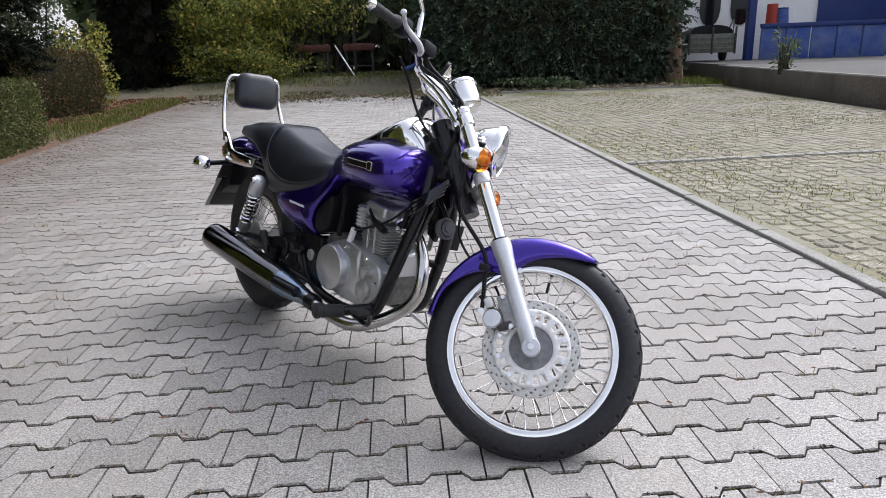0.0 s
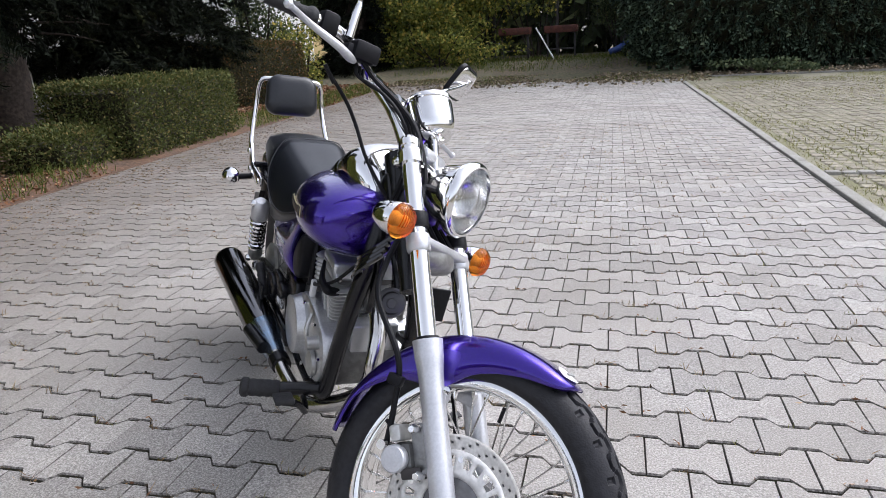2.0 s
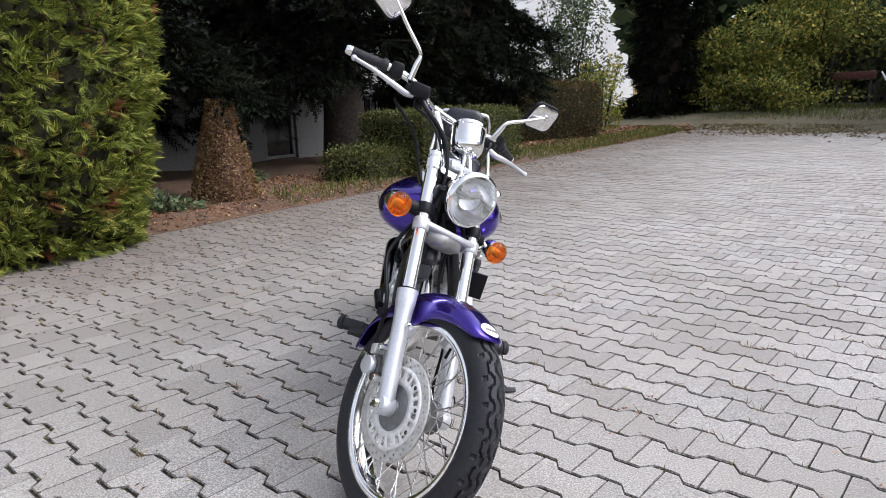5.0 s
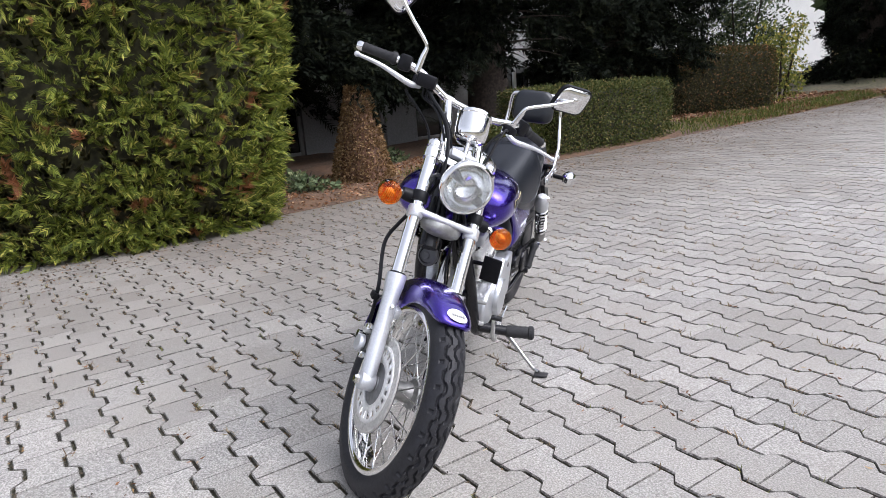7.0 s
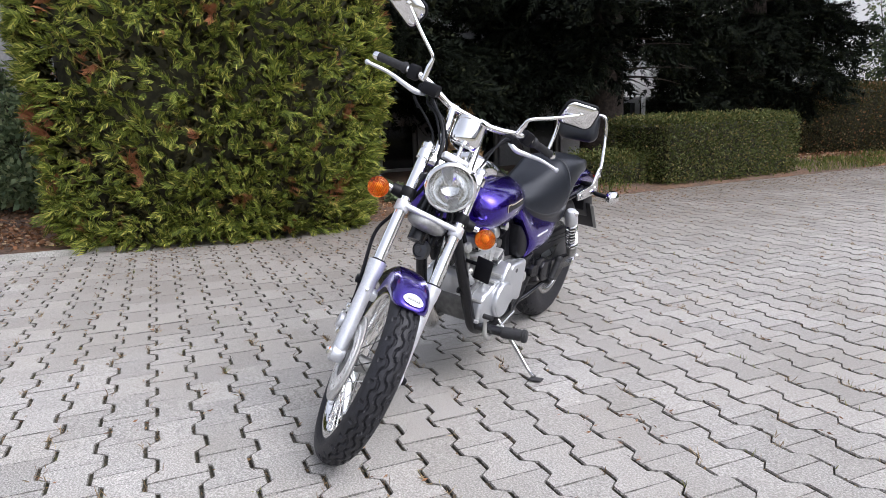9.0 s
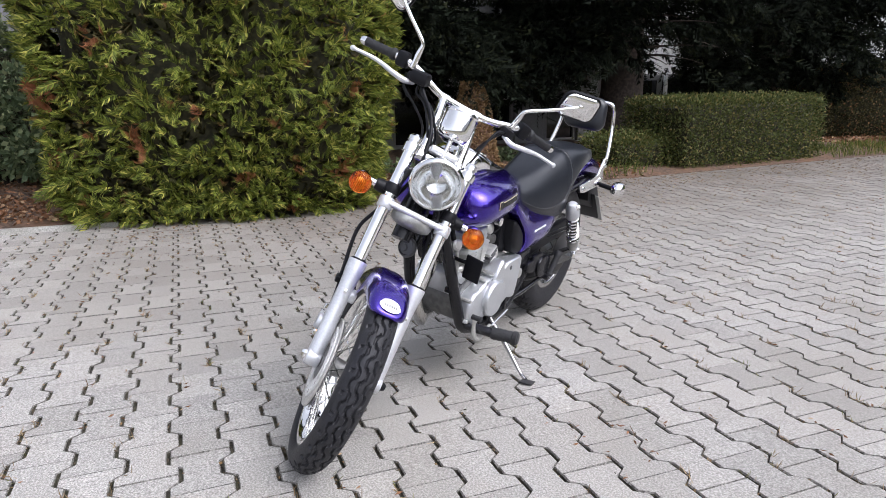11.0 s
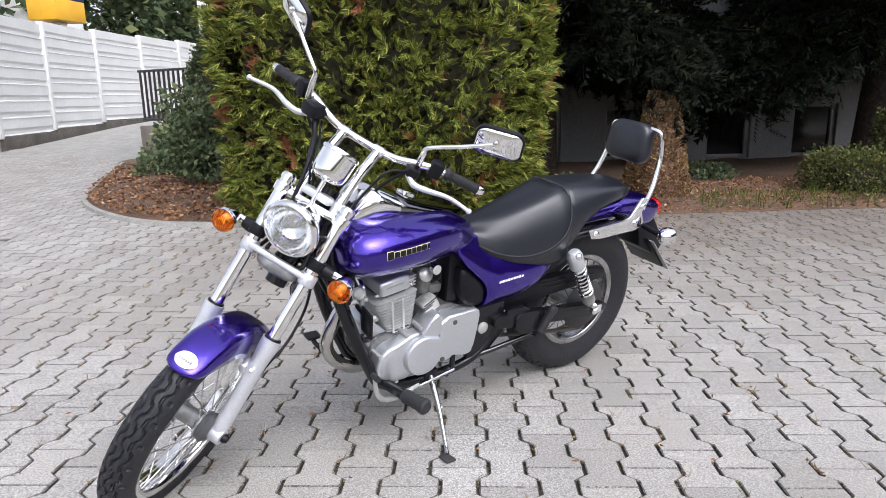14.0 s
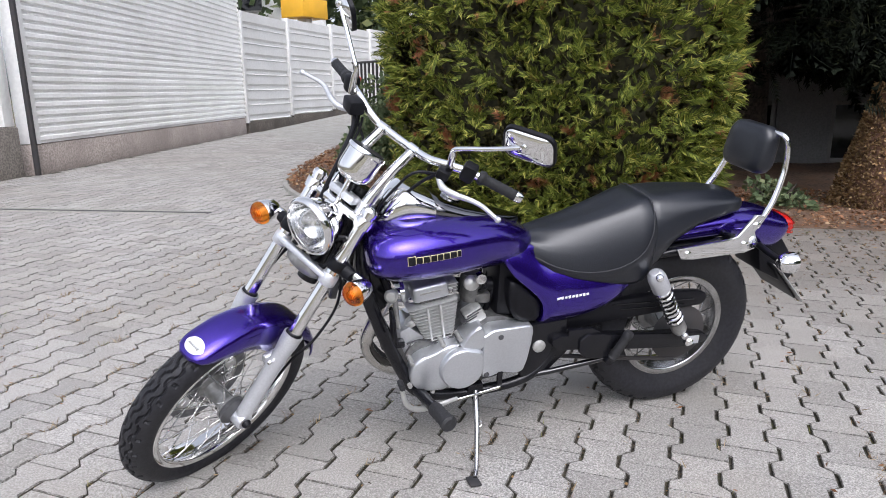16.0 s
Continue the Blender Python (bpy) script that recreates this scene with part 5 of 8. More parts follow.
def moss_place():
    x, y = rng.uniform(0.4, 6.5), rng.uniform(-1.0, 18.4)
    if x < kerb_x(y) + 0.1:
        return None
    v = noise.noise((x * 0.7, y * 0.7, 1.0)) + 0.5 * noise.noise((x * 2.5, y * 2.5, 2.0))
    near_kerb = max(0, 0.5 - (x - kerb_x(y)))
    return (x, y, -0.03) if v + near_kerb > rng.uniform(-0.3, 0.75) else None


ground_scatter("moss_and_weeds", 30000, moss_place, 0.046, BLADE, MOSS, "moss, thin grass and weeds in the grid paving", spread=0.9)


def wavy_joint(u, k, wander):
    """A place on the wavy joint between two courses of pavers."""
    f = ((u + (PAVER_LONG / 2 if k % 2 else 0)) / PAVER_LONG) % 1.0
    side = PAVER_PITCH / 2 + (WAVE if f < 0.25 or f > 0.75 else -WAVE)
    return JOINT_AT + U * u + N * (PAVER_PITCH * (k - 0.5) - 0.0165 + side + rng.normal(0, wander))


def joint_place(low, high, wander, scale, seed, depth):
    """Places along the wavy joints near the motorcycle, gathered where a noise is high."""
    def pick():
        q = wavy_joint(rng.uniform(-4.2, 2.3), rng.integers(-14, 56), wander)
        if not paved(q.x, q.y) or noise.noise((q.x * scale, q.y * scale, seed)) < rng.uniform(low, high):
            return None
        return q.x, q.y, depth
    return pick


ground_scatter("joint_grit", 30000, joint_place(-0.5, 0.25, 0.0045, 1.1, 12.0, -0.005), 0.01, LEAF, GRIT, "dark sand, needles and crumbs filling the wavy paving joints", up=0, spread=0.35, vary=0.6)
ground_scatter("joint_weeds", 2200, joint_place(0.3, 0.4, 0.005, 5.0, 9.0, -0.008), 0.02, BLADE, MOSS, "tiny tufts of moss in the paving joints", spread=0.9)
ground_scatter("dry_tufts", 10000, joint_place(0.18, 0.36, 0.009, 6.5, 31.0, -0.004), 0.024, BLADE, DRY_GRASS, "dry tan grass and needles caught in the paving joints", spread=1.6)
ground_scatter("fallen_needles", 1500, joint_place(0.1, 0.4, 0.012, 3.0, 17.0, 0.004), 0.018, LEAF_NARROW, LITTER, "orange needles caught in the paving joints", up=0, spread=0.1)
# ---- motorcycle ----
# Its own axes: x ahead from the rear axle, y to its left, z up; it leans on its stand, with the bars turned to the left.
LEAN_DEG, RAKE, STEER_DEG = 9.9, radians(31.5), 41.5
bike = thing("motorcycle", "purple cruiser motorcycle with chrome parts leaning on its side stand", "motorcycle",
             pose(-0.774, 2.792, 0.0, -LEAN_DEG, 0, -46.2))
bike.rotation_mode = "XYZ"
bike.matrix_basis = pose(-0.774, 2.792, 0.0, 0, 0, -46.2) @ pose(0, 0, 0, -LEAN_DEG)
HEAD = Vector((1.0615, 0, 0.826))
AXIS = Vector((-math.sin(RAKE), 0, math.cos(RAKE)))
SKEW = Vector((1.2, 0, 0.6))
STEER = Matrix.Translation((0, -0.0117, 0)) @ Matrix.Translation(HEAD) @ Matrix.Rotation(radians(STEER_DEG), 4, AXIS) @ Matrix.Translation(-HEAD)
STEER = STEER @ Matrix.Translation(SKEW) @ Matrix.Rotation(radians(-1.2), 4, "X") @ Matrix.Translation(-SKEW)
FW = Vector((1.4897, 0, 0.2674))
RW = Vector((-0.006, 0, 0.311))
FORK_D = (Vector((1.1288, 0, 0.87)) - FW).normalized()
FORK_N = Vector((FORK_D.z, 0, -FORK_D.x))


def fork(s, y=0.0, ahead=0.0):
    """A point s metres up the fork from the front axle."""
    return FW + FORK_D * s + FORK_N * ahead + Vector((0, y, 0))


def ring_mesh(centre, profile, segs, bm=None):
    """Turn a closed (radius, y) profile about the wheel's axle."""
    bm = bm or bmesh.new()
    rows = []
    for k in range(segs):
        a = 2 * math.pi * k / segs
        rows.append([bm.verts.new((centre[0] + r * math.cos(a), centre[1] + y, centre[2] + r * math.sin(a))) for r, y in profile])
    n = len(profile)
    for k in range(segs):
        p, q = rows[k], rows[(k + 1) % segs]
        for i in range(n):
            bm.faces.new((p[i], p[(i + 1) % n], q[(i + 1) % n], q[i]))
    bmesh.ops.recalc_face_normals(bm, faces=bm.faces)
    return bm


def tyre_mesh(c, R, half, rim, zig, segs=400):
    """A tyre with zigzag grooves cut into its tread."""
    bm = bmesh.new()
    rows = []
    rad = R - half
    n = 76
    for k in range(segs):
        a = 2 * math.pi * k / segs
        s = a / (2 * math.pi) * zig
        row = []
        for i in range(n + 1):
            ph = radians(-128 + 256 * i / n)
            y, r = half * math.sin(ph), rad + half * math.cos(ph)
            if abs(ph) > radians(95):
                q = ((abs(ph) - radians(95)) / radians(33)) ** 1.4
                r += (rim + 0.006 - r) * q
                y += (math.copysign(half * 0.66 + 0.003, y) - y) * q
            v = ph / radians(54)
            cut = 0.0
            if abs(v) < 1.02:
                tri = abs((s % 1.0) * 2 - 1) * 2 - 1
                wave = max(-1.0, min(1.0, 2.2 * tri))
                for mid in (0.0, 0.52, -0.52):
                    if abs(v - mid - 0.15 * wave) < 0.075:
                        cut = 0.0065
                if 0.72 < abs(v) and ((s + (0.5 if v > 0 else 0.0)) % 1.0) < 0.14:
                    cut = 0.0048
            r -= cut * math.cos(ph)
            y -= cut * math.sin(ph)
            row.append(bm.verts.new((c[0] + r * math.cos(a), c[1] + y, c[2] + r * math.sin(a))))
        rows.append(row)
    for k in range(segs):
        p, q = rows[k], rows[(k + 1) % segs]
        for i in range(n):
            bm.faces.new((p[i], q[i], q[i + 1], p[i + 1]))
    bmesh.ops.recalc_face_normals(bm, faces=bm.faces)
    return bm


def wheel(name, c, R, half, rim, hub_r, hub_w, m, zig, spokes=36, rim_mat=RIM):
    """A spoked wheel: chrome rim with its tyre, hub, nipples and wire spokes."""
    w = half * 0.66
    lip = [(rim + 0.0125 - 0.0135 * (1 - math.cos(radians(a))), w + 0.0065 * math.sin(radians(a))) for a in (0, 25, 50, 75, 105, 130, 155, 180)]
    profile = [(rim + 0.012, -w), (rim + 0.013, -w + 0.004), (rim + 0.002, -w + 0.006), (rim - 0.004, -w * 0.55), (rim - 0.01, -w * 0.35), (rim - 0.01, w * 0.35),
               (rim - 0.004, w * 0.55), (rim + 0.002, w - 0.006), (rim + 0.013, w - 0.004), (rim + 0.012, w),
               *lip, (rim - 0.0165, w * 0.6), (rim - 0.019, w * 0.25), (rim - 0.019, -w * 0.25), (rim - 0.0165, -w * 0.6), *[(a, -b) for a, b in lip[::-1]]]
    wh = part(name, ring_mesh(c, profile, 96), rim_mat, bike, "chrome wire-spoked rim", m=m)
    part("tyre", tyre_mesh(c, R, half, rim, zig), RUBBER, wh, "black tyre with zigzag tread", sharp=30)
    s = Vector(c) - Vector((0, hub_w / 2, 0))
    part("hub", lathe([(0.0, 0), (hub_r * 0.55, 0), (hub_r, 0.006), (hub_r, 0.012), (hub_r * 0.7, 0.02), (hub_r * 0.6, hub_w / 2), (hub_r * 0.7, hub_w - 0.02), (hub_r, hub_w - 0.012), (hub_r, hub_w - 0.006), (hub_r * 0.55, hub_w), (0, hub_w)], s, (0, 1, 0), 32), ALLOY_DULL, wh)
    for k in range(spokes):
        sgn = 1 if k % 2 else -1
        a0 = 2 * math.pi * k / spokes
        lead = radians(62) * (1 if (k // 2) % 2 else -1)
        a1 = a0
        p0 = (c[0] + hub_r * 0.93 * math.cos(a1 + lead * 0.55), c[1] + sgn * (hub_w / 2 - 0.009), c[2] + hub_r * 0.93 * math.sin(a1 + lead * 0.55))
        p1 = (c[0] + (rim - 0.013) * math.cos(a0), c[1] + sgn * 0.006, c[2] + (rim - 0.013) * math.sin(a0))
        q0, q1 = Vector(p0), Vector(p1)
        part("spoke", tube([q0, q0.lerp(q1, 0.9), q0.lerp(q1, 0.905), q1], [0.0019, 0.0019, 0.0034, 0.0034], 6, straight=True), rim_mat, wh, sharp=60)
    return wh


front_wheel = wheel("front_wheel", FW, 0.297, 0.0455, 0.226, 0.042, 0.11, STEER, 30)
rear_wheel = wheel("rear_wheel", RW, 0.312, 0.064, 0.182, 0.07, 0.15, None, 30, rim_mat=DULL_RIM)

# front brake disc, drilled and slotted
bm = bmesh.new()
radii = [0.103, 0.1065, 0.111, 0.1145, 0.119, 0.1225, 0.127, 0.1315]
S = 126
rows = [[bm.verts.new((FW.x + r * math.cos(2 * math.pi * k / S), -0.062, FW.z + r * math.sin(2 * math.pi * k / S))) for k in range(S)] for r in radii]
for i in range(len(radii) - 1):
    for k in range(S):
        if i in (1, 3, 5) and (k + i) % 6 == 0:
            continue
        bm.faces.new((rows[i][k], rows[i][(k + 1) % S], rows[i + 1][(k + 1) % S], rows[i + 1][k]))
disc = part("brake_disc", bm, DISC_RING, front_wheel, "drilled steel brake disc", sharp=30)
disc.modifiers.new("thickness", "SOLIDIFY").thickness = 0.005
# added backing ring, so the drilled holes look dark like their shaded walls
part("disc_core", lathe([(0.1035, 0.0), (0.131, 0.0), (0.131, 0.001), (0.1035, 0.001)], (FW.x, -0.0605, FW.z), (0, 1, 0), 60, caps=False), HUB_GREY, front_wheel, "added dull grey ring that darkens the drilled holes of the disc")
bm = bmesh.new()
radii = [0.058, 0.068, 0.076, 0.086, 0.095, 0.105]
S = 120
rows = [[bm.verts.new((FW.x + r * math.cos(2 * math.pi * k / S), -0.066, FW.z + r * math.sin(2 * math.pi * k / S))) for k in range(S)] for r in radii]
for i in range(5):
    for k in range(S):
        if i in (2, 3) and k % 12 in (0, 1, 2, 5, 6, 7):
            continue
        bm.faces.new((rows[i][k], rows[i][(k + 1) % S], rows[i + 1][(k + 1) % S], rows[i + 1][k]))
carrier = part("disc_carrier", bm, DISC, front_wheel, "slotted pale disc carrier", sharp=30)
carrier.modifiers.new("thickness", "SOLIDIFY").thickness = 0.004
part("hub_face", lathe([(0.0, 0.0), (0.066, 0.0), (0.066, 0.0125), (0.056, 0.0145), (0.022, 0.016), (0.02, 0.02), (0, 0.02)], (FW.x, -0.052, FW.z), (0, -1, 0), 32), HUB_GREY, front_wheel, "dull grey hub face")
for k in range(10):
    a = 2 * math.pi * (k + 0.79) / 10
    part("disc_bolt", lathe([(0, 0), (0.006, 0), (0.006, 0.004), (0, 0.004)], (FW.x + 0.0905 * math.cos(a), -0.067, FW.z + 0.0905 * math.sin(a)), (0, -1, 0), 8), CHROME, front_wheel)
part("speedometer_drive", lathe([(0, 0), (0.04, 0), (0.045, 0.015), (0.03, 0.03), (0, 0.03)], (FW.x, 0.05, FW.z), (0, 1, 0), 24), GREY_STEEL, front_wheel)
part("valve", tube([FW + Vector((0, 0.0, 0.195)), FW + Vector((0, 0.0, 0.165))], 0.004, 8, straight=True), BLACK_PLASTIC, front_wheel)

# fork
for sgn in (1, -1):
    y = 0.095 * sgn
    leg = part("fork_leg", tube([fork(0.0, y), fork(0.012, y), fork(0.05, y), fork(0.215, y), fork(0.268, y), fork(0.30, y)], [0.02, 0.0225, 0.0228, 0.0226, 0.0272, 0.0284], 24), SILVER, bike, "silver-painted fork slider", m=STEER)
    part("dust_seal", lathe([(0.0, -0.004), (0.0235, -0.004), (0.0235, 0.0035), (0.0215, 0.006), (0.0, 0.006)], fork(0.30, y), FORK_D, 24), BLACK_PLASTIC, leg)
    part("fork_tube", tube([fork(0.30, y), fork(0.70, y)], 0.0185, 20, straight=True), CHROME, bike, "chrome fork tube", m=STEER)
    part("fork_cap", lathe([(0, 0), (0.022, 0), (0.022, 0.012), (0.015, 0.02), (0, 0.022)], fork(0.692, y), FORK_D, 20), CHROME, leg)
    part("axle_clamp", lathe([(0.0, -0.021), (0.0225, -0.021), (0.025, -0.018), (0.025, 0.017), (0.0225, 0.02), (0.0, 0.02)], FW + Vector((0, y, 0)), (0, 1, 0), 28), SILVER, leg)
    part("axle_nut", lathe([(0, 0), (0.013, 0), (0.013, 0.012), (0.009, 0.02), (0, 0.02)], FW + Vector((0, y + sgn * 0.016, 0)), (0, sgn, 0), 6 if sgn < 0 else 16), CHROME if sgn < 0 else BLACK_PLASTIC, leg)
    part("fender_mount", block((0.04, 0.02, 0.03), fork(0.20, y - sgn * 0.028), 0.006), SILVER, leg)
    part("fender_bolt", lathe([(0, 0), (0.008, 0), (0.007, 0.006), (0, 0.007)], fork(0.205, y * 0.78 + sgn * 0.02, 0.03), (0, sgn, 0), 10), CHROME, leg)

STEER_TURN = Matrix.Rotation(-RAKE, 3, "Y")
lower_yoke = part("lower_yoke", block((0.024, 0.19, 0.018), fork(0.49, 0, 0.012), 0.006, STEER_TURN, 3), SILVER, bike, "silver lower fork yoke", m=STEER)
for sgn in (1, -1):
    part("yoke_clamp", lathe([(0.0, -0.017), (0.0215, -0.017), (0.0238, -0.013), (0.0238, 0.013), (0.0215, 0.017), (0, 0.017)], fork(0.488, 0.095 * sgn), FORK_D, 24), SILVER, lower_yoke)
part("lower_yoke_cover", loft([[tuple(fork(s_, hw * math.cos(q), -0.012 + hd * math.sin(q))) for q in (2 * math.pi * k / 32 for k in range(32))] for s_, hw, hd in ((0.45, 0.02, 0.01), (0.452, 0.044, 0.022), (0.459, 0.06, 0.029), (0.471, 0.066, 0.032), (0.486, 0.067, 0.032))]), ALLOY_DULL, lower_yoke, "light grey domed yoke underside")
upper_yoke = part("upper_yoke", block((0.05, 0.225, 0.024), fork(0.665, 0, -0.012), 0.01, STEER_TURN), CHROME, bike, "chrome upper fork yoke", m=STEER)
for sgn in (1, -1):
    part("yoke_clamp", lathe([(0.0, -0.014), (0.0245, -0.014), (0.0255, 0.01), (0.024, 0.014), (0, 0.014)], fork(0.668, 0.095 * sgn), FORK_D, 24), CHROME, upper_yoke)
part("steering_stem", tube([fork(0.42, 0, -0.065), fork(0.69, 0, -0.065)], 0.03, 20, straight=True), BLACK, bike, m=STEER)
part("stem_nut", lathe([(0, 0), (0.016, 0), (0.016, 0.012), (0, 0.014)], fork(0.68, 0, -0.055), FORK_D, 6), CHROME, upper_yoke)

# front fender: an arched shell round the wheel
rings = []
for k in range(41):
    u = k / 40
    deg = 67 + 110 * u
    a = radians(deg)
    rr = 0.3065 + 0.009 * math.sin(math.pi * u)
    drop = 0.02 + 0.055 * math.sin(math.pi * min(1, u * 1.15)) ** 1.2 + 0.028 * math.exp(-((u - 0.5) / 0.12) ** 2)
    tip = math.sqrt(max(0.0, 1 - (1 - min(1.0, u / 0.085)) ** 2))
    drop *= 0.35 + 0.65 * tip
    half = 0.062 * (0.42 + 0.58 * tip) * (0.84 + 0.16 * min(1.0, u * 5)) * (0.9 + 0.1 * min(1.0, (1 - u) * 5))
    ring = []
    for i in range(17):
        q = -1 + 2 * i / 16
        yv = half * math.sin(q * math.pi / 2) * 1.0
        r_ = rr - drop * abs(q) ** 3.2
        ring.append((FW.x + r_ * math.cos(a), yv, FW.z + r_ * math.sin(a)))
    rings.append(ring)
fender = part("front_fender", loft(rings, closed=False), PURPLE, bike, "glossy purple front fender", m=STEER, sharp=60)
fender.modifiers.new("thickness", "SOLIDIFY").thickness = 0.004
badge = bmesh.new()
cols = []
for i in range(9):
    q = -1 + 2 * i / 8
    col = []
    for j in range(5):
        deg = 73.5 + 8.0 * (j / 4 - 0.5) * math.sqrt(max(0.03, 1 - q * q))
        u = (deg - 67) / 110
        a = radians(deg)
        rr = 0.3065 + 0.009 * math.sin(math.pi * u) + 0.0035
        col.append(badge.verts.new((FW.x + (rr - 0.012 * abs(q * 0.62) ** 2.6) * math.cos(a), 0.030 * q, FW.z + (rr - 0.012 * abs(q * 0.62) ** 2.6) * math.sin(a))))
    cols.append(col)
for p_, q_ in zip(cols, cols[1:]):
    for j in range(4):
        badge.faces.new((p_[j], q_[j], q_[j + 1], p_[j + 1]))
bmesh.ops.recalc_face_normals(badge, faces=badge.faces)
part("white_badge", badge, WHITE_LABEL, fender, "white oval label")
for k in range(6):
    part("badge_bar", block((0.003, 0.0042, 0.006 if k else 0.009), (FW.x + 0.3135 * math.cos(radians(73)), 0.016 - 0.0064 * k, FW.z + 0.3135 * math.sin(radians(73))), 0.001, Matrix.Rotation(radians(-73), 3, "Y")), PLATE, fender)

# brake caliper and its hose
cal = part("brake_caliper", block((0.044, 0.042, 0.056), fork(0.098, -0.085, -0.07), 0.014, STEER_TURN), CASE, bike, "cast alloy brake caliper", m=STEER)
part("caliper_piston", lathe([(0, 0), (0.025, 0), (0.025, 0.012), (0.022, 0.016), (0, 0.017)], fork(0.098, -0.107, -0.078), (0, -1, 0), 20), SILVER, cal)
part("caliper_bridge", block((0.024, 0.05, 0.03), fork(0.142, -0.088, -0.075), 0.006, STEER_TURN), ALLOY, cal)
part("bleed_screw", tube([fork(0.15, -0.10, -0.085), fork(0.168, -0.104, -0.094)], [0.005, 0.0035], 8, straight=True), BLACK_PLASTIC, cal)
part("hose_union", lathe([(0, -0.006), (0.009, -0.006), (0.009, 0.006), (0, 0.006)], fork(0.125, -0.115, -0.10), (0, -1, 0), 12), CHROME, cal)
part("pad_cover", block((0.04, 0.012, 0.02), fork(0.07, -0.106, -0.05), 0.004, STEER_TURN), IRON, cal)
part("caliper_bracket", block((0.036, 0.014, 0.095), fork(0.108, -0.088, -0.034), 0.006, STEER_TURN), ALLOY_DULL, cal)
for s_ in (0.065, 0.145):
    part("caliper_bolt", lathe([(0, 0), (0.009, 0), (0.009, 0.03), (0.006, 0.034), (0, 0.034)], fork(s_, -0.09, -0.035), (0, -1, 0), 6), CHROME, cal)
part("brake_hose", tube([fork(0.125, -0.10, -0.10), fork(0.19, -0.105, -0.075), fork(0.27, -0.12, -0.05), fork(0.39, -0.128, -0.078), fork(0.46, -0.105, -0.068), fork(0.54, -0.066, -0.04), fork(0.62, -0.05, 0.005), (1.118, -0.062, 0.90), (1.06, -0.088, 0.945), (1.01, -0.12, 0.97), (0.975, -0.155, 1.0)], 0.0058, 8, 8), BLACK_PLASTIC, bike, m=STEER)
part("hose_clip", block((0.03, 0.02, 0.02), fork(0.235, -0.118, -0.06), 0.004), BLACK_PLASTIC, bike, m=STEER)
part("speedometer_cable", tube([FW + Vector((0, 0.072, 0.0)), fork(0.08, 0.09, -0.045), fork(0.21, 0.105, -0.05), fork(0.29, 0.112, -0.09), fork(0.40, 0.10, -0.115), fork(0.50, 0.075, -0.07), fork(0.6, 0.03, 0.0), (1.10, 0.0, 0.92)], 0.0042, 6, 8), BLACK_PLASTIC, bike, m=STEER)

# headlamp
LAMP = Vector((1.248, 0.006, 0.809))
LD = Vector((math.cos(radians(-2)), 0, math.sin(radians(-2))))
lamp = part("headlamp", lathe([(0.0, -0.095), (0.022, -0.093), (0.045, -0.08), (0.059, -0.058), (0.067, -0.032), (0.071, -0.014), (0.0785, -0.012), (0.0815, -0.004), (0.0815, 0.003), (0.0795, 0.009), (0.075, 0.013), (0.071, 0.0125), (0.069, 0.006)], LAMP, LD, 48, caps=False), CHROME, bike, "round chrome headlamp", m=STEER)
part("reflector", lathe([(0.0695, 0.005), (0.062, -0.02), (0.048, -0.046), (0.022, -0.062), (0.0, -0.065)], LAMP, LD, 40, caps=False), REFLECTOR, lamp)
part("lens", lathe([(0.0695, 0.007), (0.062, 0.012), (0.045, 0.018), (0.022, 0.0215), (0.0, 0.0225)], LAMP, LD, 40, caps=False), CLEAR, lamp, "clear fluted lens")
part("bulb", lathe([(0.0, -0.066), (0.005, -0.066), (0.005, -0.042), (0.003, -0.036), (0, -0.035)], LAMP, LD, 12), WHITE_LABEL, lamp)
for k in range(25):
    yv = -0.0576 + 0.0048 * k
    hh = math.sqrt(max(0, 0.066 ** 2 - yv * yv))
    up = LD.cross(Vector((0, 1, 0)))
    part("lens_flute", tube([LAMP + LD * (0.0185 - 1.2 * yv * yv - 0.009 * q * q) + Vector((0, yv, 0)) + up * hh * q for q in (-0.93, -0.45, 0.0, 0.45, 0.93)], 0.0011, 4, 2), CLEAR, lamp)
for sgn in (1, -1):
    part("lamp_bracket", tube([LAMP + LD * -0.04 + Vector((0, 0.064 * sgn, -0.01)), LAMP + LD * -0.06 + Vector((0, 0.078 * sgn, -0.02)), fork(0.54, 0.085 * sgn)], 0.008, 8), BLACK, lamp)
for yv in (-0.045, -0.015, 0.02, 0.05):
    part("wiring", tube([LAMP + LD * -0.06 + Vector((0, yv, -0.075)), LAMP + LD * -0.02 + Vector((0, yv * 1.2, -0.105)), fork(0.50, yv)], 0.006, 6), BLACK_PLASTIC, lamp)

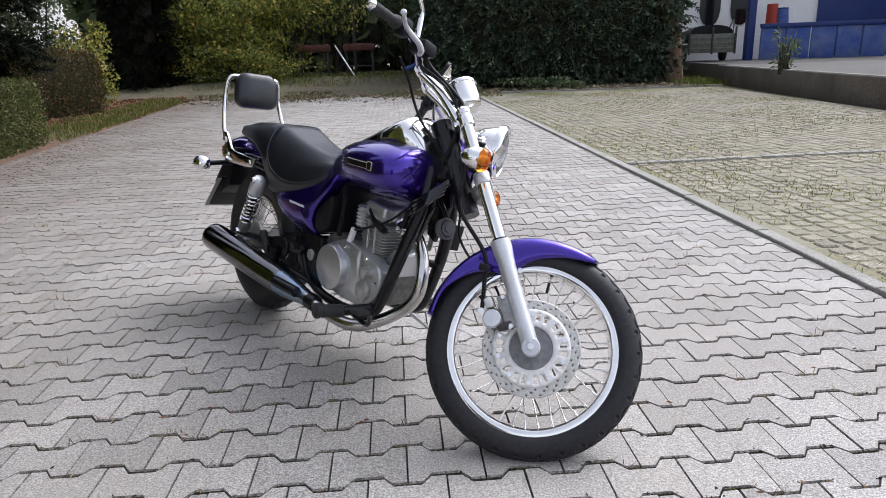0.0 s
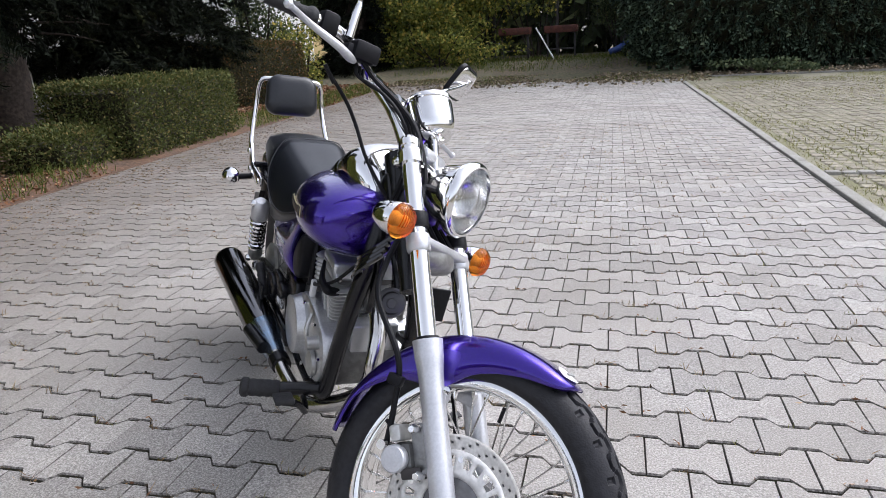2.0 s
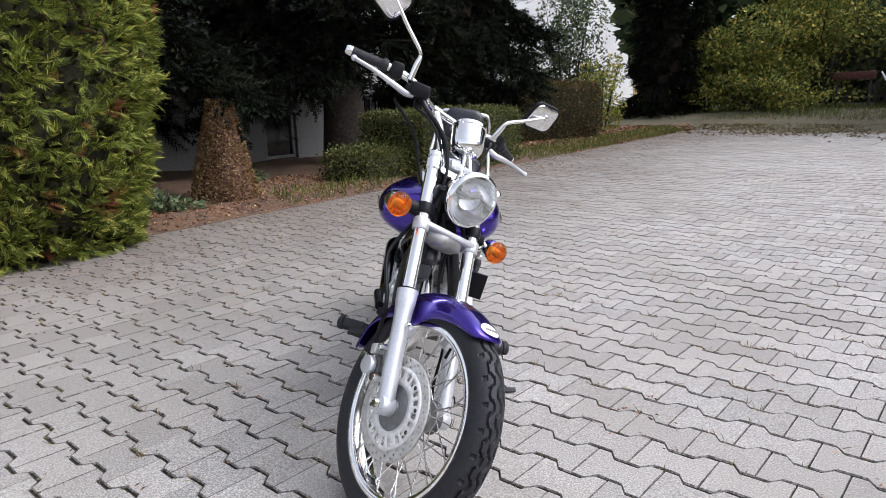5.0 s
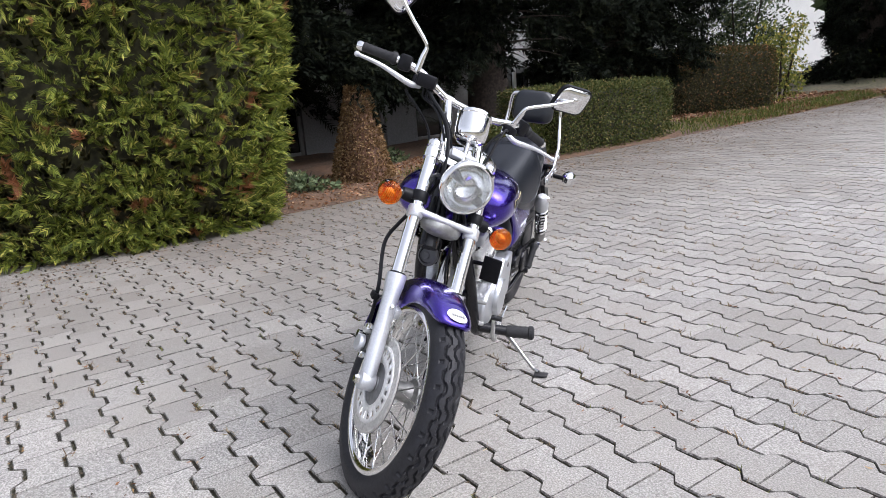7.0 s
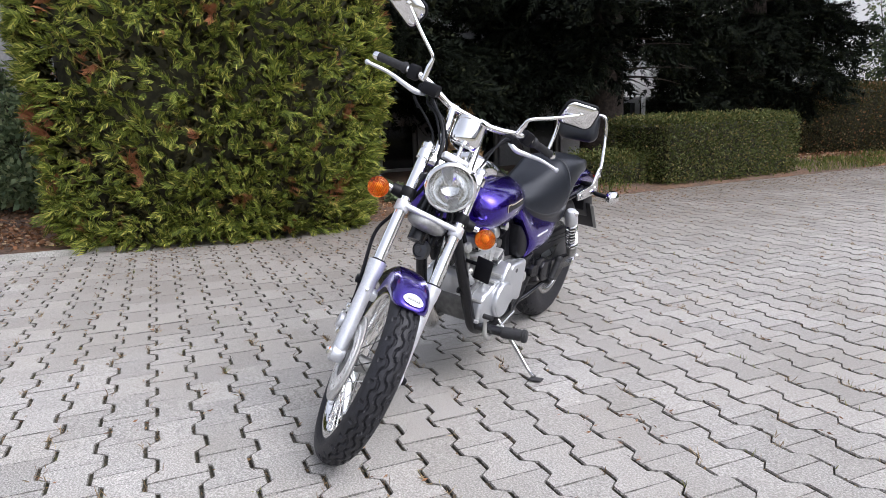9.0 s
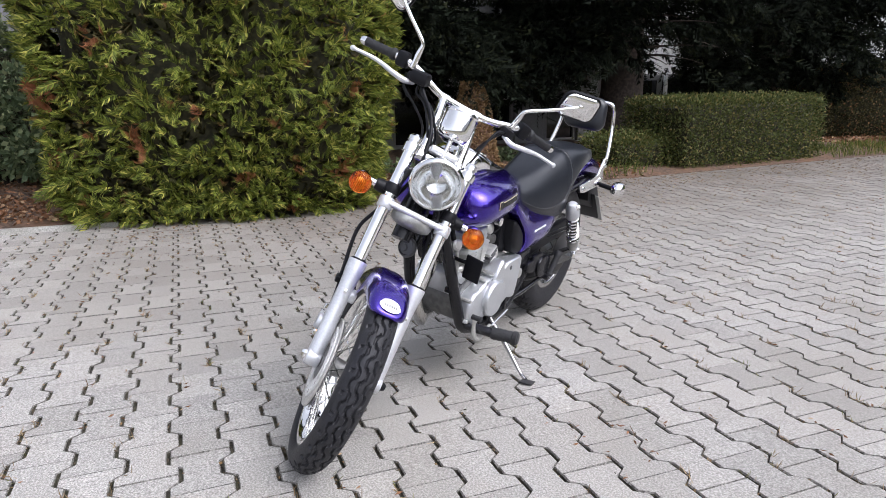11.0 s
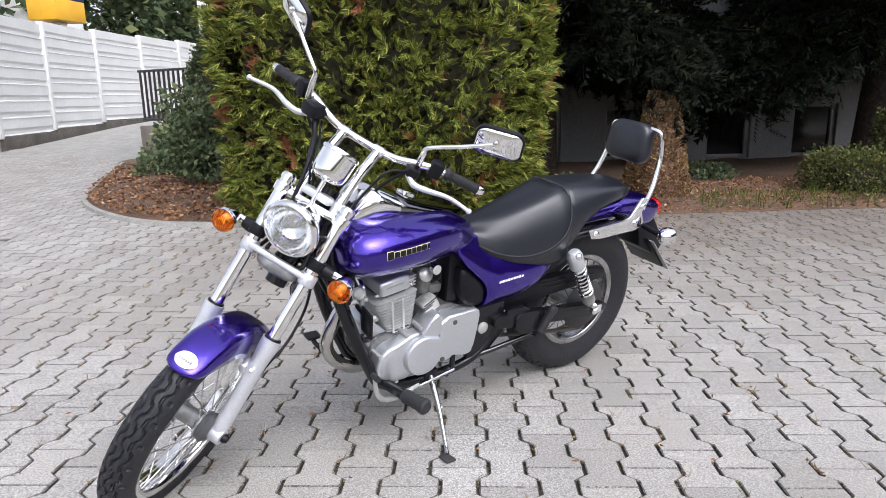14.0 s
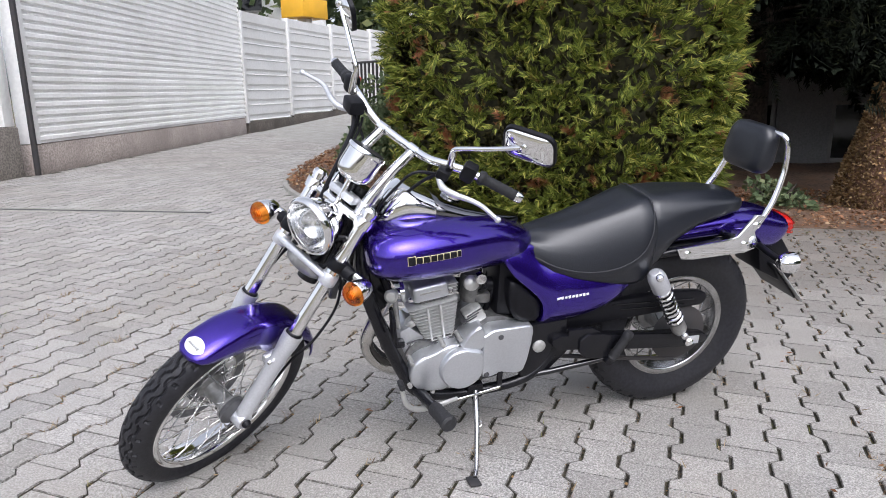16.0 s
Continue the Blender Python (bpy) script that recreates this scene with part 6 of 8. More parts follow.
# indicators at the front
for sgn in (1, -1):
    c = Vector((1.232, 0.189 * sgn, 0.709))
    ind = part("indicator", lathe([(0.0, -0.052), (0.01, -0.05), (0.022, -0.039), (0.0295, -0.019), (0.0325, 0.0), (0.0318, 0.005), (0.0, 0.005)], c, LD, 28), CHROME, bike, "chrome indicator with an amber lens", m=STEER)
    part("amber_lens", lathe([(0.0318, 0.004), (0.0335, 0.006), (0.0335, 0.012), (0.0315, 0.019), (0.025, 0.026), (0.013, 0.0305), (0.0, 0.032)], c, LD, 32, caps=False), AMBER, ind)
    part("bulb", lathe([(0.0, 0.004), (0.008, 0.005), (0.011, 0.012), (0.008, 0.019), (0.0, 0.021)], c, LD, 14), WHITE_LABEL, ind)
    for k in range(9):
        yv = 0.0055 * (k - 4)
        hh = math.sqrt(max(1e-6, 0.029 ** 2 - yv * yv))
        up = LD.cross(Vector((0, 1, 0)))
        part("lens_ridge", tube([c + LD * (0.0317 - 10.5 * (yv * yv + (hh * q) ** 2)) + Vector((0, yv, 0)) + up * hh * q for q in (-0.9, -0.5, 0.0, 0.5, 0.9)], 0.0011, 5, 2), AMBER, ind)
    part("stalk", tube([c + LD * -0.04, c + LD * -0.04 + Vector((0, -0.045 * sgn, 0)), Vector((1.215, 0.11 * sgn, 0.715))], [0.01, 0.011, 0.012], 12), CHROME, ind)
    part("stalk_boot", lathe([(0.0, 0), (0.017, 0), (0.02, 0.02), (0.02, 0.04), (0, 0.04)], Vector((1.205, 0.145 * sgn, 0.715)), (0, -sgn, 0), 16), BLACK_PLASTIC, ind)
    part("fork_bracket", lathe([(0.0, -0.015), (0.0235, -0.015), (0.0245, -0.012), (0.0245, 0.012), (0.0235, 0.015), (0, 0.015)], fork(0.533, 0.095 * sgn), FORK_D, 20), BLACK_PLASTIC, ind)

# speedometer
SD2 = Vector((-0.55, 0, 0.83)).normalized()
speedo = part("speedometer", lathe([(0.0, -0.052), (0.022, -0.052), (0.038, -0.047), (0.047, -0.036), (0.0505, -0.02), (0.0515, 0.028), (0.054, 0.03), (0.0545, 0.036), (0.052, 0.041), (0.0, 0.041)], (1.094, 0, 0.953), SD2, 40), CHROME, bike, "chrome speedometer can", m=STEER)
part("dial", lathe([(0.0, 0.0405), (0.047, 0.0405), (0.047, 0.0425), (0, 0.0425)], (1.094, 0, 0.953), SD2, 32), BLACK_PLASTIC, speedo, "dark dial")
part("speedometer_bracket", tube([(1.12, 0.0, 0.915), (1.138, 0.0, 0.88), fork(0.665, 0, 0.01)], 0.0075, 10), CHROME, speedo)
part("tell_tale_panel", block((0.04, 0.09, 0.024), (1.13, 0.0, 0.866), 0.008, Matrix.Rotation(radians(-25), 3, "Y")), SILVER, speedo)

# risers and handlebar
for sgn in (1, -1):
    riser = part("handlebar_riser", tube([fork(0.67, 0.058 * sgn, -0.015), (1.045, 0.058 * sgn, 0.925), (0.965, 0.058 * sgn, 0.978)], [0.016, 0.0145, 0.0135], 16, 4), CHROME, bike, "chrome handlebar riser", m=STEER)
    part("bar_clamp", lathe([(0.0, -0.015), (0.0155, -0.015), (0.0155, 0.015), (0, 0.015)], (0.957, 0.058 * sgn, 0.985), (0, 1, 0), 18), CHROME, riser)
BAR = [(0.868, 0.353), (0.922, 0.235), (0.946, 0.175), (0.957, 0.12), (0.957, 0.07)]
BARZ = [1.006, 1.024, 1.022, 1.004, 0.988]
BARZ_LEFT = [0.993, 1.009, 1.006, 0.993, 0.986]
left_half = [(x, y, z) for (x, y), z in zip(BAR, BARZ_LEFT)]
right_half = [(x, -y, z) for (x, y), z in zip(BAR, BARZ)]
part("handlebar", tube(left_half + [(0.957, 0, 0.985)] + right_half[::-1], 0.0115, 16, 6), CHROME, bike, "wide chrome handlebar", m=STEER)
for sgn in (1, -1):
    low = -0.0135 if sgn > 0 else 0.0
    g0, g1 = Vector((0.871, 0.347 * sgn, 1.007 + low)), Vector((0.9155, 0.248 * sgn, 1.022 + low))
    gd = (g1 - g0).normalized()
    gl = (g1 - g0).length
    grip = part("grip", lathe([(0.0, 0.0), (0.0135, 0.0), (0.0148, 0.004), *[(0.0148 - 0.0012 * (k % 2), 0.006 + 0.0075 * k) for k in range(10)], (0.015, gl - 0.02), (0.019, gl - 0.016), (0.02, gl - 0.008), (0.016, gl), (0, gl)], g0, gd, 20), GRIP, bike, "black rubber grip", m=STEER)
    part("bar_end", lathe([(0.0, -0.02), (0.011, -0.019), (0.0145, -0.012), (0.015, 0.0), (0, 0.0)], g0, gd, 18), CHROME, grip)
    sw0 = g1 + Vector((0.012, -0.024 * sgn, 0.002))
    switch = part("switch_housing", block((0.04, 0.04, 0.05), sw0, 0.01, gd.to_track_quat("Y", "Z").to_matrix()), BLACK_PLASTIC, bike, m=STEER)
    part("switch_button", block((0.012, 0.014, 0.012), sw0 + Vector((-0.025, 0, 0.008)), 0.003), RED_PAINT if sgn < 0 else BLACK_PLASTIC, switch)
    lend = Vector((0.972, 0.376 * sgn, 0.986)) if sgn < 0 else Vector((0.964, 0.366, 0.968))
    lev = part("lever", tube([(0.975, 0.166 * sgn, 0.984 + low * 0.6), (0.988, 0.198 * sgn, 0.979 + low), (0.986, 0.235 * sgn, 0.982 + low), (0.963, 0.30 * sgn, 0.988 + low * 1.2), lend], [0.007, 0.0095, 0.0085, 0.0065, 0.0055], 12, 5), SILVER, bike, "polished alloy lever", m=STEER)
    part("lever_ball", lathe([(0.0, -0.009), (0.0064, -0.0064), (0.009, 0.0), (0.0064, 0.0064), (0, 0.009)], lend, (0, 1, 0), 14), SILVER, lev)
    part("lever_perch", block((0.04, 0.036, 0.03), Vector((0.965, 0.174 * sgn, 0.998 + low * 0.8)), 0.008, gd.to_track_quat("Y", "Z").to_matrix()), BLACK_PLASTIC, lev)
    if sgn < 0:
        part("brake_reservoir", block((0.046, 0.06, 0.04), Vector((0.982, -0.155, 1.008)), 0.008, gd.to_track_quat("Y", "Z").to_matrix()), BLACK_PLASTIC, bike, "black brake fluid reservoir", m=STEER)
    # mirror
    base, bend, joint = (Vector((0.956, 0.180, 1.012)), Vector((0.970, 0.185, 1.070)), Vector((0.935, 0.347, 1.168))) if sgn > 0 else (Vector((0.961, -0.190, 1.02)), Vector((0.956, -0.194, 1.095)), Vector((0.905, -0.338, 1.203)))
    mir = part("mirror_stem", tube([base, base.lerp(bend, 0.65), bend, bend.lerp(joint, 0.12) + Vector((0.002, 0, 0.004)), bend.lerp(joint, 0.5), joint], [0.010, 0.009, 0.0062, 0.006, 0.006, 0.006], 12, 5), CHROME, bike, "chrome mirror stem", m=STEER)
    part("stem_ball", lathe([(0.0, -0.011), (0.009, -0.008), (0.011, 0.0), (0.009, 0.008), (0, 0.011)], joint, (1, 0, 0), 14), CHROME, mir)
    MT = Matrix.Translation(joint + Vector((-0.018, 0.002 * sgn, -0.004))) @ Matrix.Rotation(radians(-18 if sgn < 0 else 12), 4, "Z") @ Matrix.Rotation(radians(-22 if sgn < 0 else 10), 4, "X") @ Matrix.Rotation(radians(20), 4, "Y")
    outline = rrect(0.138, 0.094, 0.026, taper=0.08)
    outline = [(a * sgn, b) for a, b in outline]
    shell = loft([[(d_, a * k_, b * k_) for a, b in outline] for d_, k_ in ((0.0165, 0.1), (0.0158, 0.3), (0.0138, 0.5), (0.0105, 0.7), (0.0062, 0.86), (0.001, 0.96), (-0.005, 1.0))])
    part("mirror_shell", shell, CHROME, mir, "chrome mirror back", m=MT)
    part("mirror_rim", loft([[(0.001, a * 1.0, b * 1.0) for a, b in outline], [(-0.001, a * 1.035, b * 1.05) for a, b in outline], [(-0.012, a * 1.035, b * 1.05) for a, b in outline], [(-0.012, a * 0.97, b * 0.96) for a, b in outline]]), BLACK_PLASTIC, mir, m=MT)
    part("mirror_glass", loft([[(-0.0125, a * 0.96, b * 0.95) for a, b in outline], [(-0.0132, a * 0.94, b * 0.93) for a, b in outline]]), MIRROR, mir, m=MT)
    # cables from the bars
    for k in range(3 if sgn < 0 else 1):
        o = 0.013 * k
        if sgn < 0:
            line = [(0.972, -0.15 + o, 0.985), (0.982, -0.143 + o, 0.962), (1.025 + 0.3 * o, -0.112 + o, 0.952), (1.072 + 0.4 * o, -0.088 + o, 0.925), (1.105, -0.062 + o, 0.878), (1.115, -0.05 + o, 0.81), (1.10, -0.03 + o, 0.72)]
        else:
            line = [(0.975, 0.166, 0.984), (1.03, 0.13, 0.985), (1.06, 0.11, 0.94), (1.09, 0.09, 0.86), (1.04, 0.06, 0.72)]
        part("cable", tube(line, 0.0038, 8, 7), BLACK_PLASTIC, bike, m=STEER)
    if sgn > 0:
        part("cable", tube([(0.965, 0.165 * sgn, 0.985), (0.985, 0.125 * sgn, 0.93), (1.02, 0.085 * sgn, 0.84), (1.03, 0.05 * sgn, 0.74)], 0.0045, 7, 7), BLACK_PLASTIC, bike, m=STEER)

part("throttle_cable", tube([(0.93, -0.189, 0.955), (0.945, -0.16, 0.93)], 0.0045, 8, 4), BLACK_PLASTIC, bike, m=STEER)
part("throttle_cable", tube([(1.043, -0.173, 1.02), (1.03, -0.125, 0.96), (1.024, -0.096, 0.907), (1.05, -0.08, 0.85), (1.088, -0.06, 0.80), (1.10, -0.035, 0.76)], 0.0042, 8, 6), BLACK_PLASTIC, bike)
for k in range(4):
    part("wiring_hose", tube([(1.145, -0.035 - 0.006 * k, 0.69 - 0.012 * k), (1.115, -0.066 - 0.006 * k, 0.655 - 0.012 * k), (1.07, -0.078 - 0.004 * k, 0.625 - 0.014 * k), (1.01, -0.06, 0.605 - 0.02 * k)], 0.0065, 8, 5), GLOSS_BLACK, bike)
# horn and regulator between the downtubes
horn = part("horn", lathe([(0.0, 0.010), (0.01, 0.010), (0.012, 0.005), (0.03, 0.003), (0.034, -0.004), (0.031, -0.018), (0, -0.022)], (1.145, -0.025, 0.545), (0.95, -0.15, 0.2), 28), GREY_STEEL, bike, "round horn behind the fork")
part("horn_ring", ring_mesh((0, 0, 0), [(0.026, 0.0), (0.024, 0.002), (0.022, 0.0), (0.024, -0.002)], 28), BLACK_PLASTIC, horn, m=Matrix.Translation((1.149, -0.025, 0.546)) @ Vector((0.95, 0, 0.2)).to_track_quat("Y", "Z").to_matrix().to_4x4())
part("horn_bracket", tube([(1.125, 0.0, 0.548), (1.10, 0.0, 0.59), (1.06, 0, 0.64)], 0.008, 8), BLACK, horn)
part("regulator", block((0.008, 0.062, 0.086), (0.998, 0.147, 0.486), 0.003, Matrix.Rotation(radians(-9), 3, "X") @ Matrix.Rotation(radians(6), 3, "Y")), BLACK_PLASTIC, bike, "thin square black plate beside the cylinder")
part("regulator_bracket", tube([(0.994, 0.13, 0.50), (0.99, 0.09, 0.50), (0.985, 0.06, 0.50)], 0.007, 8), BLACK, bike)

# frame
for sgn in (1, -1):
    part("frame_tube", tube([(1.06, 0.03 * sgn, 0.72), (1.065, 0.06 * sgn, 0.60), (1.02, 0.085 * sgn, 0.45), (0.955, 0.095 * sgn, 0.30), (0.915, 0.098 * sgn, 0.235), (0.84, 0.1 * sgn, 0.208), (0.70, 0.1 * sgn, 0.204), (0.575, 0.1 * sgn, 0.222), (0.50, 0.1 * sgn, 0.27), (0.465, 0.1 * sgn, 0.35), (0.47, 0.08 * sgn, 0.50), (0.45, 0.05 * sgn, 0.585)], [0.021, 0.0205, 0.02, 0.0195, 0.0185, 0.0175, 0.0165, 0.0165, 0.0165, 0.0165, 0.0165, 0.0165], 14, 5), BLACK, bike, "black tubular cradle frame")
    part("seat_rail", tube([(0.62, 0.05 * sgn, 0.62), (0.45, 0.06 * sgn, 0.605), (0.25, 0.08 * sgn, 0.60), (0.05, 0.11 * sgn, 0.63), (-0.12, 0.11 * sgn, 0.655)], 0.014, 10), BLACK, bike)
    part("gusset", plate([(1.085, 0.70), (1.09, 0.60), (1.03, 0.48), (0.995, 0.50), (0.98, 0.62)], 0.028 * sgn, 0.045 * sgn, 0.004), BLACK, bike)
    part("side_bracket", plate([(0.585, 0.42), (0.44, 0.43), (0.425, 0.31), (0.50, 0.235), (0.58, 0.235), (0.60, 0.30)], 0.085 * sgn, 0.112 * sgn, 0.006), BLACK, bike)
    part("bracket_cap", lathe([(0.0, 0), (0.021, 0), (0.021, 0.006), (0.017, 0.009), (0, 0.009)], (0.528, 0.111 * sgn, 0.345), (0, sgn, 0), 20), ALLOY, bike)
part("backbone", tube([(1.07, 0, 0.70), (0.9, 0, 0.67), (0.6, 0, 0.62), (0.45, 0, 0.60)], 0.025, 12), BLACK, bike)
part("steering_head", tube([HEAD - AXIS * 0.16, HEAD + AXIS * 0.03], 0.034, 20, straight=True), BLACK, bike)

# tank
TANK = [(0.545, 0.03, 0.688, 0.632), (0.562, 0.062, 0.703, 0.615), (0.61, 0.098, 0.735, 0.607), (0.68, 0.132, 0.767, 0.605), (0.78, 0.168, 0.786, 0.602), (0.88, 0.188, 0.791, 0.598),
        (0.96, 0.194, 0.787, 0.599), (1.012, 0.187, 0.777, 0.607), (1.042, 0.171, 0.765, 0.619), (1.058, 0.148, 0.752, 0.634), (1.066, 0.112, 0.737, 0.652)]
fine = []
for i in range(len(TANK) - 1):
    for k in range(4):
        t_ = k / 4
        a, b = TANK[i], TANK[i + 1]
        p0, p3 = TANK[max(0, i - 1)], TANK[min(len(TANK) - 1, i + 2)]
        fine.append(tuple(0.5 * (2 * b0 + (c0 - a0) * t_ + (2 * a0 - 5 * b0 + 4 * c0 - d0) * t_ * t_ + (3 * b0 - a0 - 3 * c0 + d0) * t_ ** 3) for a0, b0, c0, d0 in zip(p0, a, b, p3)))
fine.append(TANK[-1])
tank = part("fuel_tank", loft([oval_ring(x, w, t, b, 56, 2.55, 0.12) for x, w, t, b in fine]), PURPLE, bike, "glossy purple teardrop fuel tank", sharp=70)
console = part("tank_console", loft([oval_ring(x, w, t, b, 36, 2.5) for x, w, t, b in ((0.60, 0.02, 0.742, 0.725), (0.63, 0.042, 0.75, 0.725), (0.70, 0.066, 0.772, 0.735), (0.78, 0.08, 0.797, 0.75), (0.86, 0.088, 0.831, 0.755), (0.92, 0.092, 0.859, 0.76), (0.955, 0.088, 0.868, 0.75), (0.985, 0.078, 0.85, 0.735), (1.01, 0.062, 0.818, 0.725), (1.035, 0.045, 0.785, 0.715))]), CHROME, bike, "chrome tank console", sharp=60)
# darker chrome shell: the trees mirrored in the console, put into its colour
part("console_pad", loft([oval_ring(x, w, t, b, 40, 2.5) for x, w, t, b in ((0.592, 0.015, 0.745, 0.725), (0.63, 0.046, 0.755, 0.72), (0.70, 0.07, 0.777, 0.73), (0.78, 0.084, 0.802, 0.745), (0.84, 0.09, 0.826, 0.752), (0.865, 0.091, 0.836, 0.755), (0.87, 0.086, 0.835, 0.758))]), DARK_CHROME, console, "darker chrome console top, coloured for the trees it mirrors", sharp=50)
part("filler_cap", lathe([(0.0, 0), (0.03, 0), (0.03, 0.01), (0.024, 0.014), (0, 0.015)], (0.80, 0, 0.811), (-0.36, 0, 0.93), 24), CHROME, console)
part("head_shroud", block((0.10, 0.085, 0.13), (1.07, 0, 0.745), 0.02, Matrix.Rotation(-RAKE, 3, "Y")), BLACK, bike)


def on_tank(x, z, sgn):
    """Half width of the tank at a place on its side."""
    for a, b in zip(fine, fine[1:]):
        if a[0] <= x <= b[0]:
            q = (x - a[0]) / (b[0] - a[0])
            w, t, bt = (a[i] * (1 - q) + b[i] * q for i in (1, 2, 3))
            s_ = min(1, abs((z - (t + bt) / 2) / ((t - bt) / 2)))
            return sgn * w * (1 - s_ ** 2.55) ** (1 / 2.55) * (1 - (0.12 * s_ if z < (t + bt) / 2 else 0))
    return 0


for sgn in (1, -1):
    # the maker's mark as plain bars: dark outline plate with pale blocks
    bm = bmesh.new()
    bars = [(-0.062, 0.016), (-0.045, 0.013), (-0.029, 0.014), (-0.012, 0.013), (0.003, 0.012), (0.018, 0.013), (0.034, 0.014), (0.048, 0.007)]
    for x_, w_ in bars:
        xx = 0.885 - 1.22 * x_
        block((1.2 * w_, 0.003, 0.017 if x_ > -0.05 else 0.024), (xx, on_tank(xx, 0.71, sgn) + 0.0035 * sgn, 0.71 + 0.05 * x_), 0.001, Matrix.Rotation(radians(4 * 1), 3, "Y"), 1, bm)
    part("tank_mark", bm, BLACK, tank, "black bar emblem with a pale outline")
    bm = bmesh.new()
    for x_, w_ in bars:
        xx = 0.885 - 1.22 * x_
        block((1.2 * w_ + 0.003, 0.002, 0.020 if x_ > -0.05 else 0.027), (xx, on_tank(xx, 0.71, sgn) + 0.0018 * sgn, 0.71 + 0.05 * x_), 0.001, Matrix.Rotation(radians(4), 3, "Y"), 1, bm)
    part("mark_outline", bm, GOLD, tank)

# seat
def seat_ring(x, t, wt, wp, zp, wb, zb):
    """A section of the seat: flat top, sloping side down to the piping, tucked-in skirt."""
    half = smooth_line([(x, 0, t), (x, wt * 0.55, t), (x, wt, t - 0.01), (x, (wt + wp) / 2 + 0.006, (t + zp) / 2 + 0.006), (x, wp, zp), (x, (wp + wb) / 2 + 0.004, (zp + zb) / 2), (x, wb, zb), (x, wb * 0.4, zb)], 3)
    return [tuple(q) for q in half] + [(q.x, -q.y, q.z) for q in half[:0:-1]]


SEAT = [(0.605, 0.686, 0.02, 0.042, 0.67, 0.038, 0.66), (0.56, 0.697, 0.045, 0.085, 0.638, 0.075, 0.618), (0.50, 0.708, 0.06, 0.112, 0.612, 0.10, 0.59), (0.43, 0.722, 0.07, 0.128, 0.596, 0.115, 0.567), (0.36, 0.742, 0.078, 0.138, 0.594, 0.122, 0.552),
        (0.29, 0.765, 0.084, 0.143, 0.608, 0.125, 0.538), (0.235, 0.787, 0.088, 0.145, 0.642, 0.125, 0.536), (0.198, 0.797, 0.088, 0.142, 0.685, 0.122, 0.545), (0.184, 0.79, 0.083, 0.136, 0.69, 0.118, 0.56)]
part("rider_seat", loft([seat_ring(*row) for row in SEAT]), LEATHER, bike, "black vinyl rider's seat", sharp=80)
PILLION = [(0.205, 0.789, 0.08, 0.134, 0.66, 0.118, 0.555), (0.16, 0.797, 0.085, 0.133, 0.672, 0.116, 0.60), (0.11, 0.80, 0.085, 0.129, 0.70, 0.113, 0.665), (0.03, 0.80, 0.082, 0.122, 0.73, 0.108, 0.71), (-0.06, 0.796, 0.075, 0.112, 0.745, 0.10, 0.73), (-0.125, 0.788, 0.062, 0.096, 0.75, 0.085, 0.737), (-0.152, 0.779, 0.046, 0.076, 0.755, 0.068, 0.742), (-0.162, 0.768, 0.03, 0.052, 0.757, 0.048, 0.75)]
pillion = part("pillion_seat", loft([seat_ring(*row) for row in PILLION]), LEATHER, bike, "black vinyl pillion seat", sharp=80)
seam = [(0.56, 0.0855, 0.638), (0.50, 0.113, 0.612), (0.43, 0.129, 0.596), (0.36, 0.139, 0.594), (0.29, 0.144, 0.608), (0.235, 0.146, 0.642), (0.207, 0.141, 0.69), (0.196, 0.127, 0.735), (0.192, 0.104, 0.776), (0.191, 0.084, 0.794), (0.191, 0.045, 0.799), (0.191, 0.0, 0.7995)]
part("seat_piping", tube(seam + [(x, -y, z) for x, y, z in seam[-2::-1]], 0.0019, 6, 4), PIPING, pillion, "grey seat piping")

# side covers: the upper half leans in towards the seat
COVER = rounded([(0.668, 0.645), (0.634, 0.594), (0.591, 0.556), (0.55, 0.518), (0.531, 0.485), (0.529, 0.44), (0.535, 0.414), (0.474, 0.415), (0.40, 0.424), (0.334, 0.458), (0.243, 0.514), (0.215, 0.535), (0.24, 0.575), (0.36, 0.615), (0.50, 0.652), (0.60, 0.682), (0.66, 0.672)], 1)
INSERT = rounded([(0.640, 0.585), (0.588, 0.548), (0.545, 0.508), (0.534, 0.478), (0.536, 0.436), (0.578, 0.432), (0.612, 0.445), (0.632, 0.475), (0.645, 0.546)], 1)


def cover_depth(x, z, y):
    """The cover's side, bent along a crease that rises towards the tank."""
    crease = 0.532 + 0.75 * max(0.0, x - 0.54)
    s_ = min(1.0, max(0.0, (z - crease) / 0.10))
    under = max(0.0, (0.472 - z) / 0.06)
    return y - 0.03 * under ** 1.3 - 0.05 * s_ ** 1.2 - 0.03 * max(0.0, (0.30 - x) / 0.09) ** 1.5


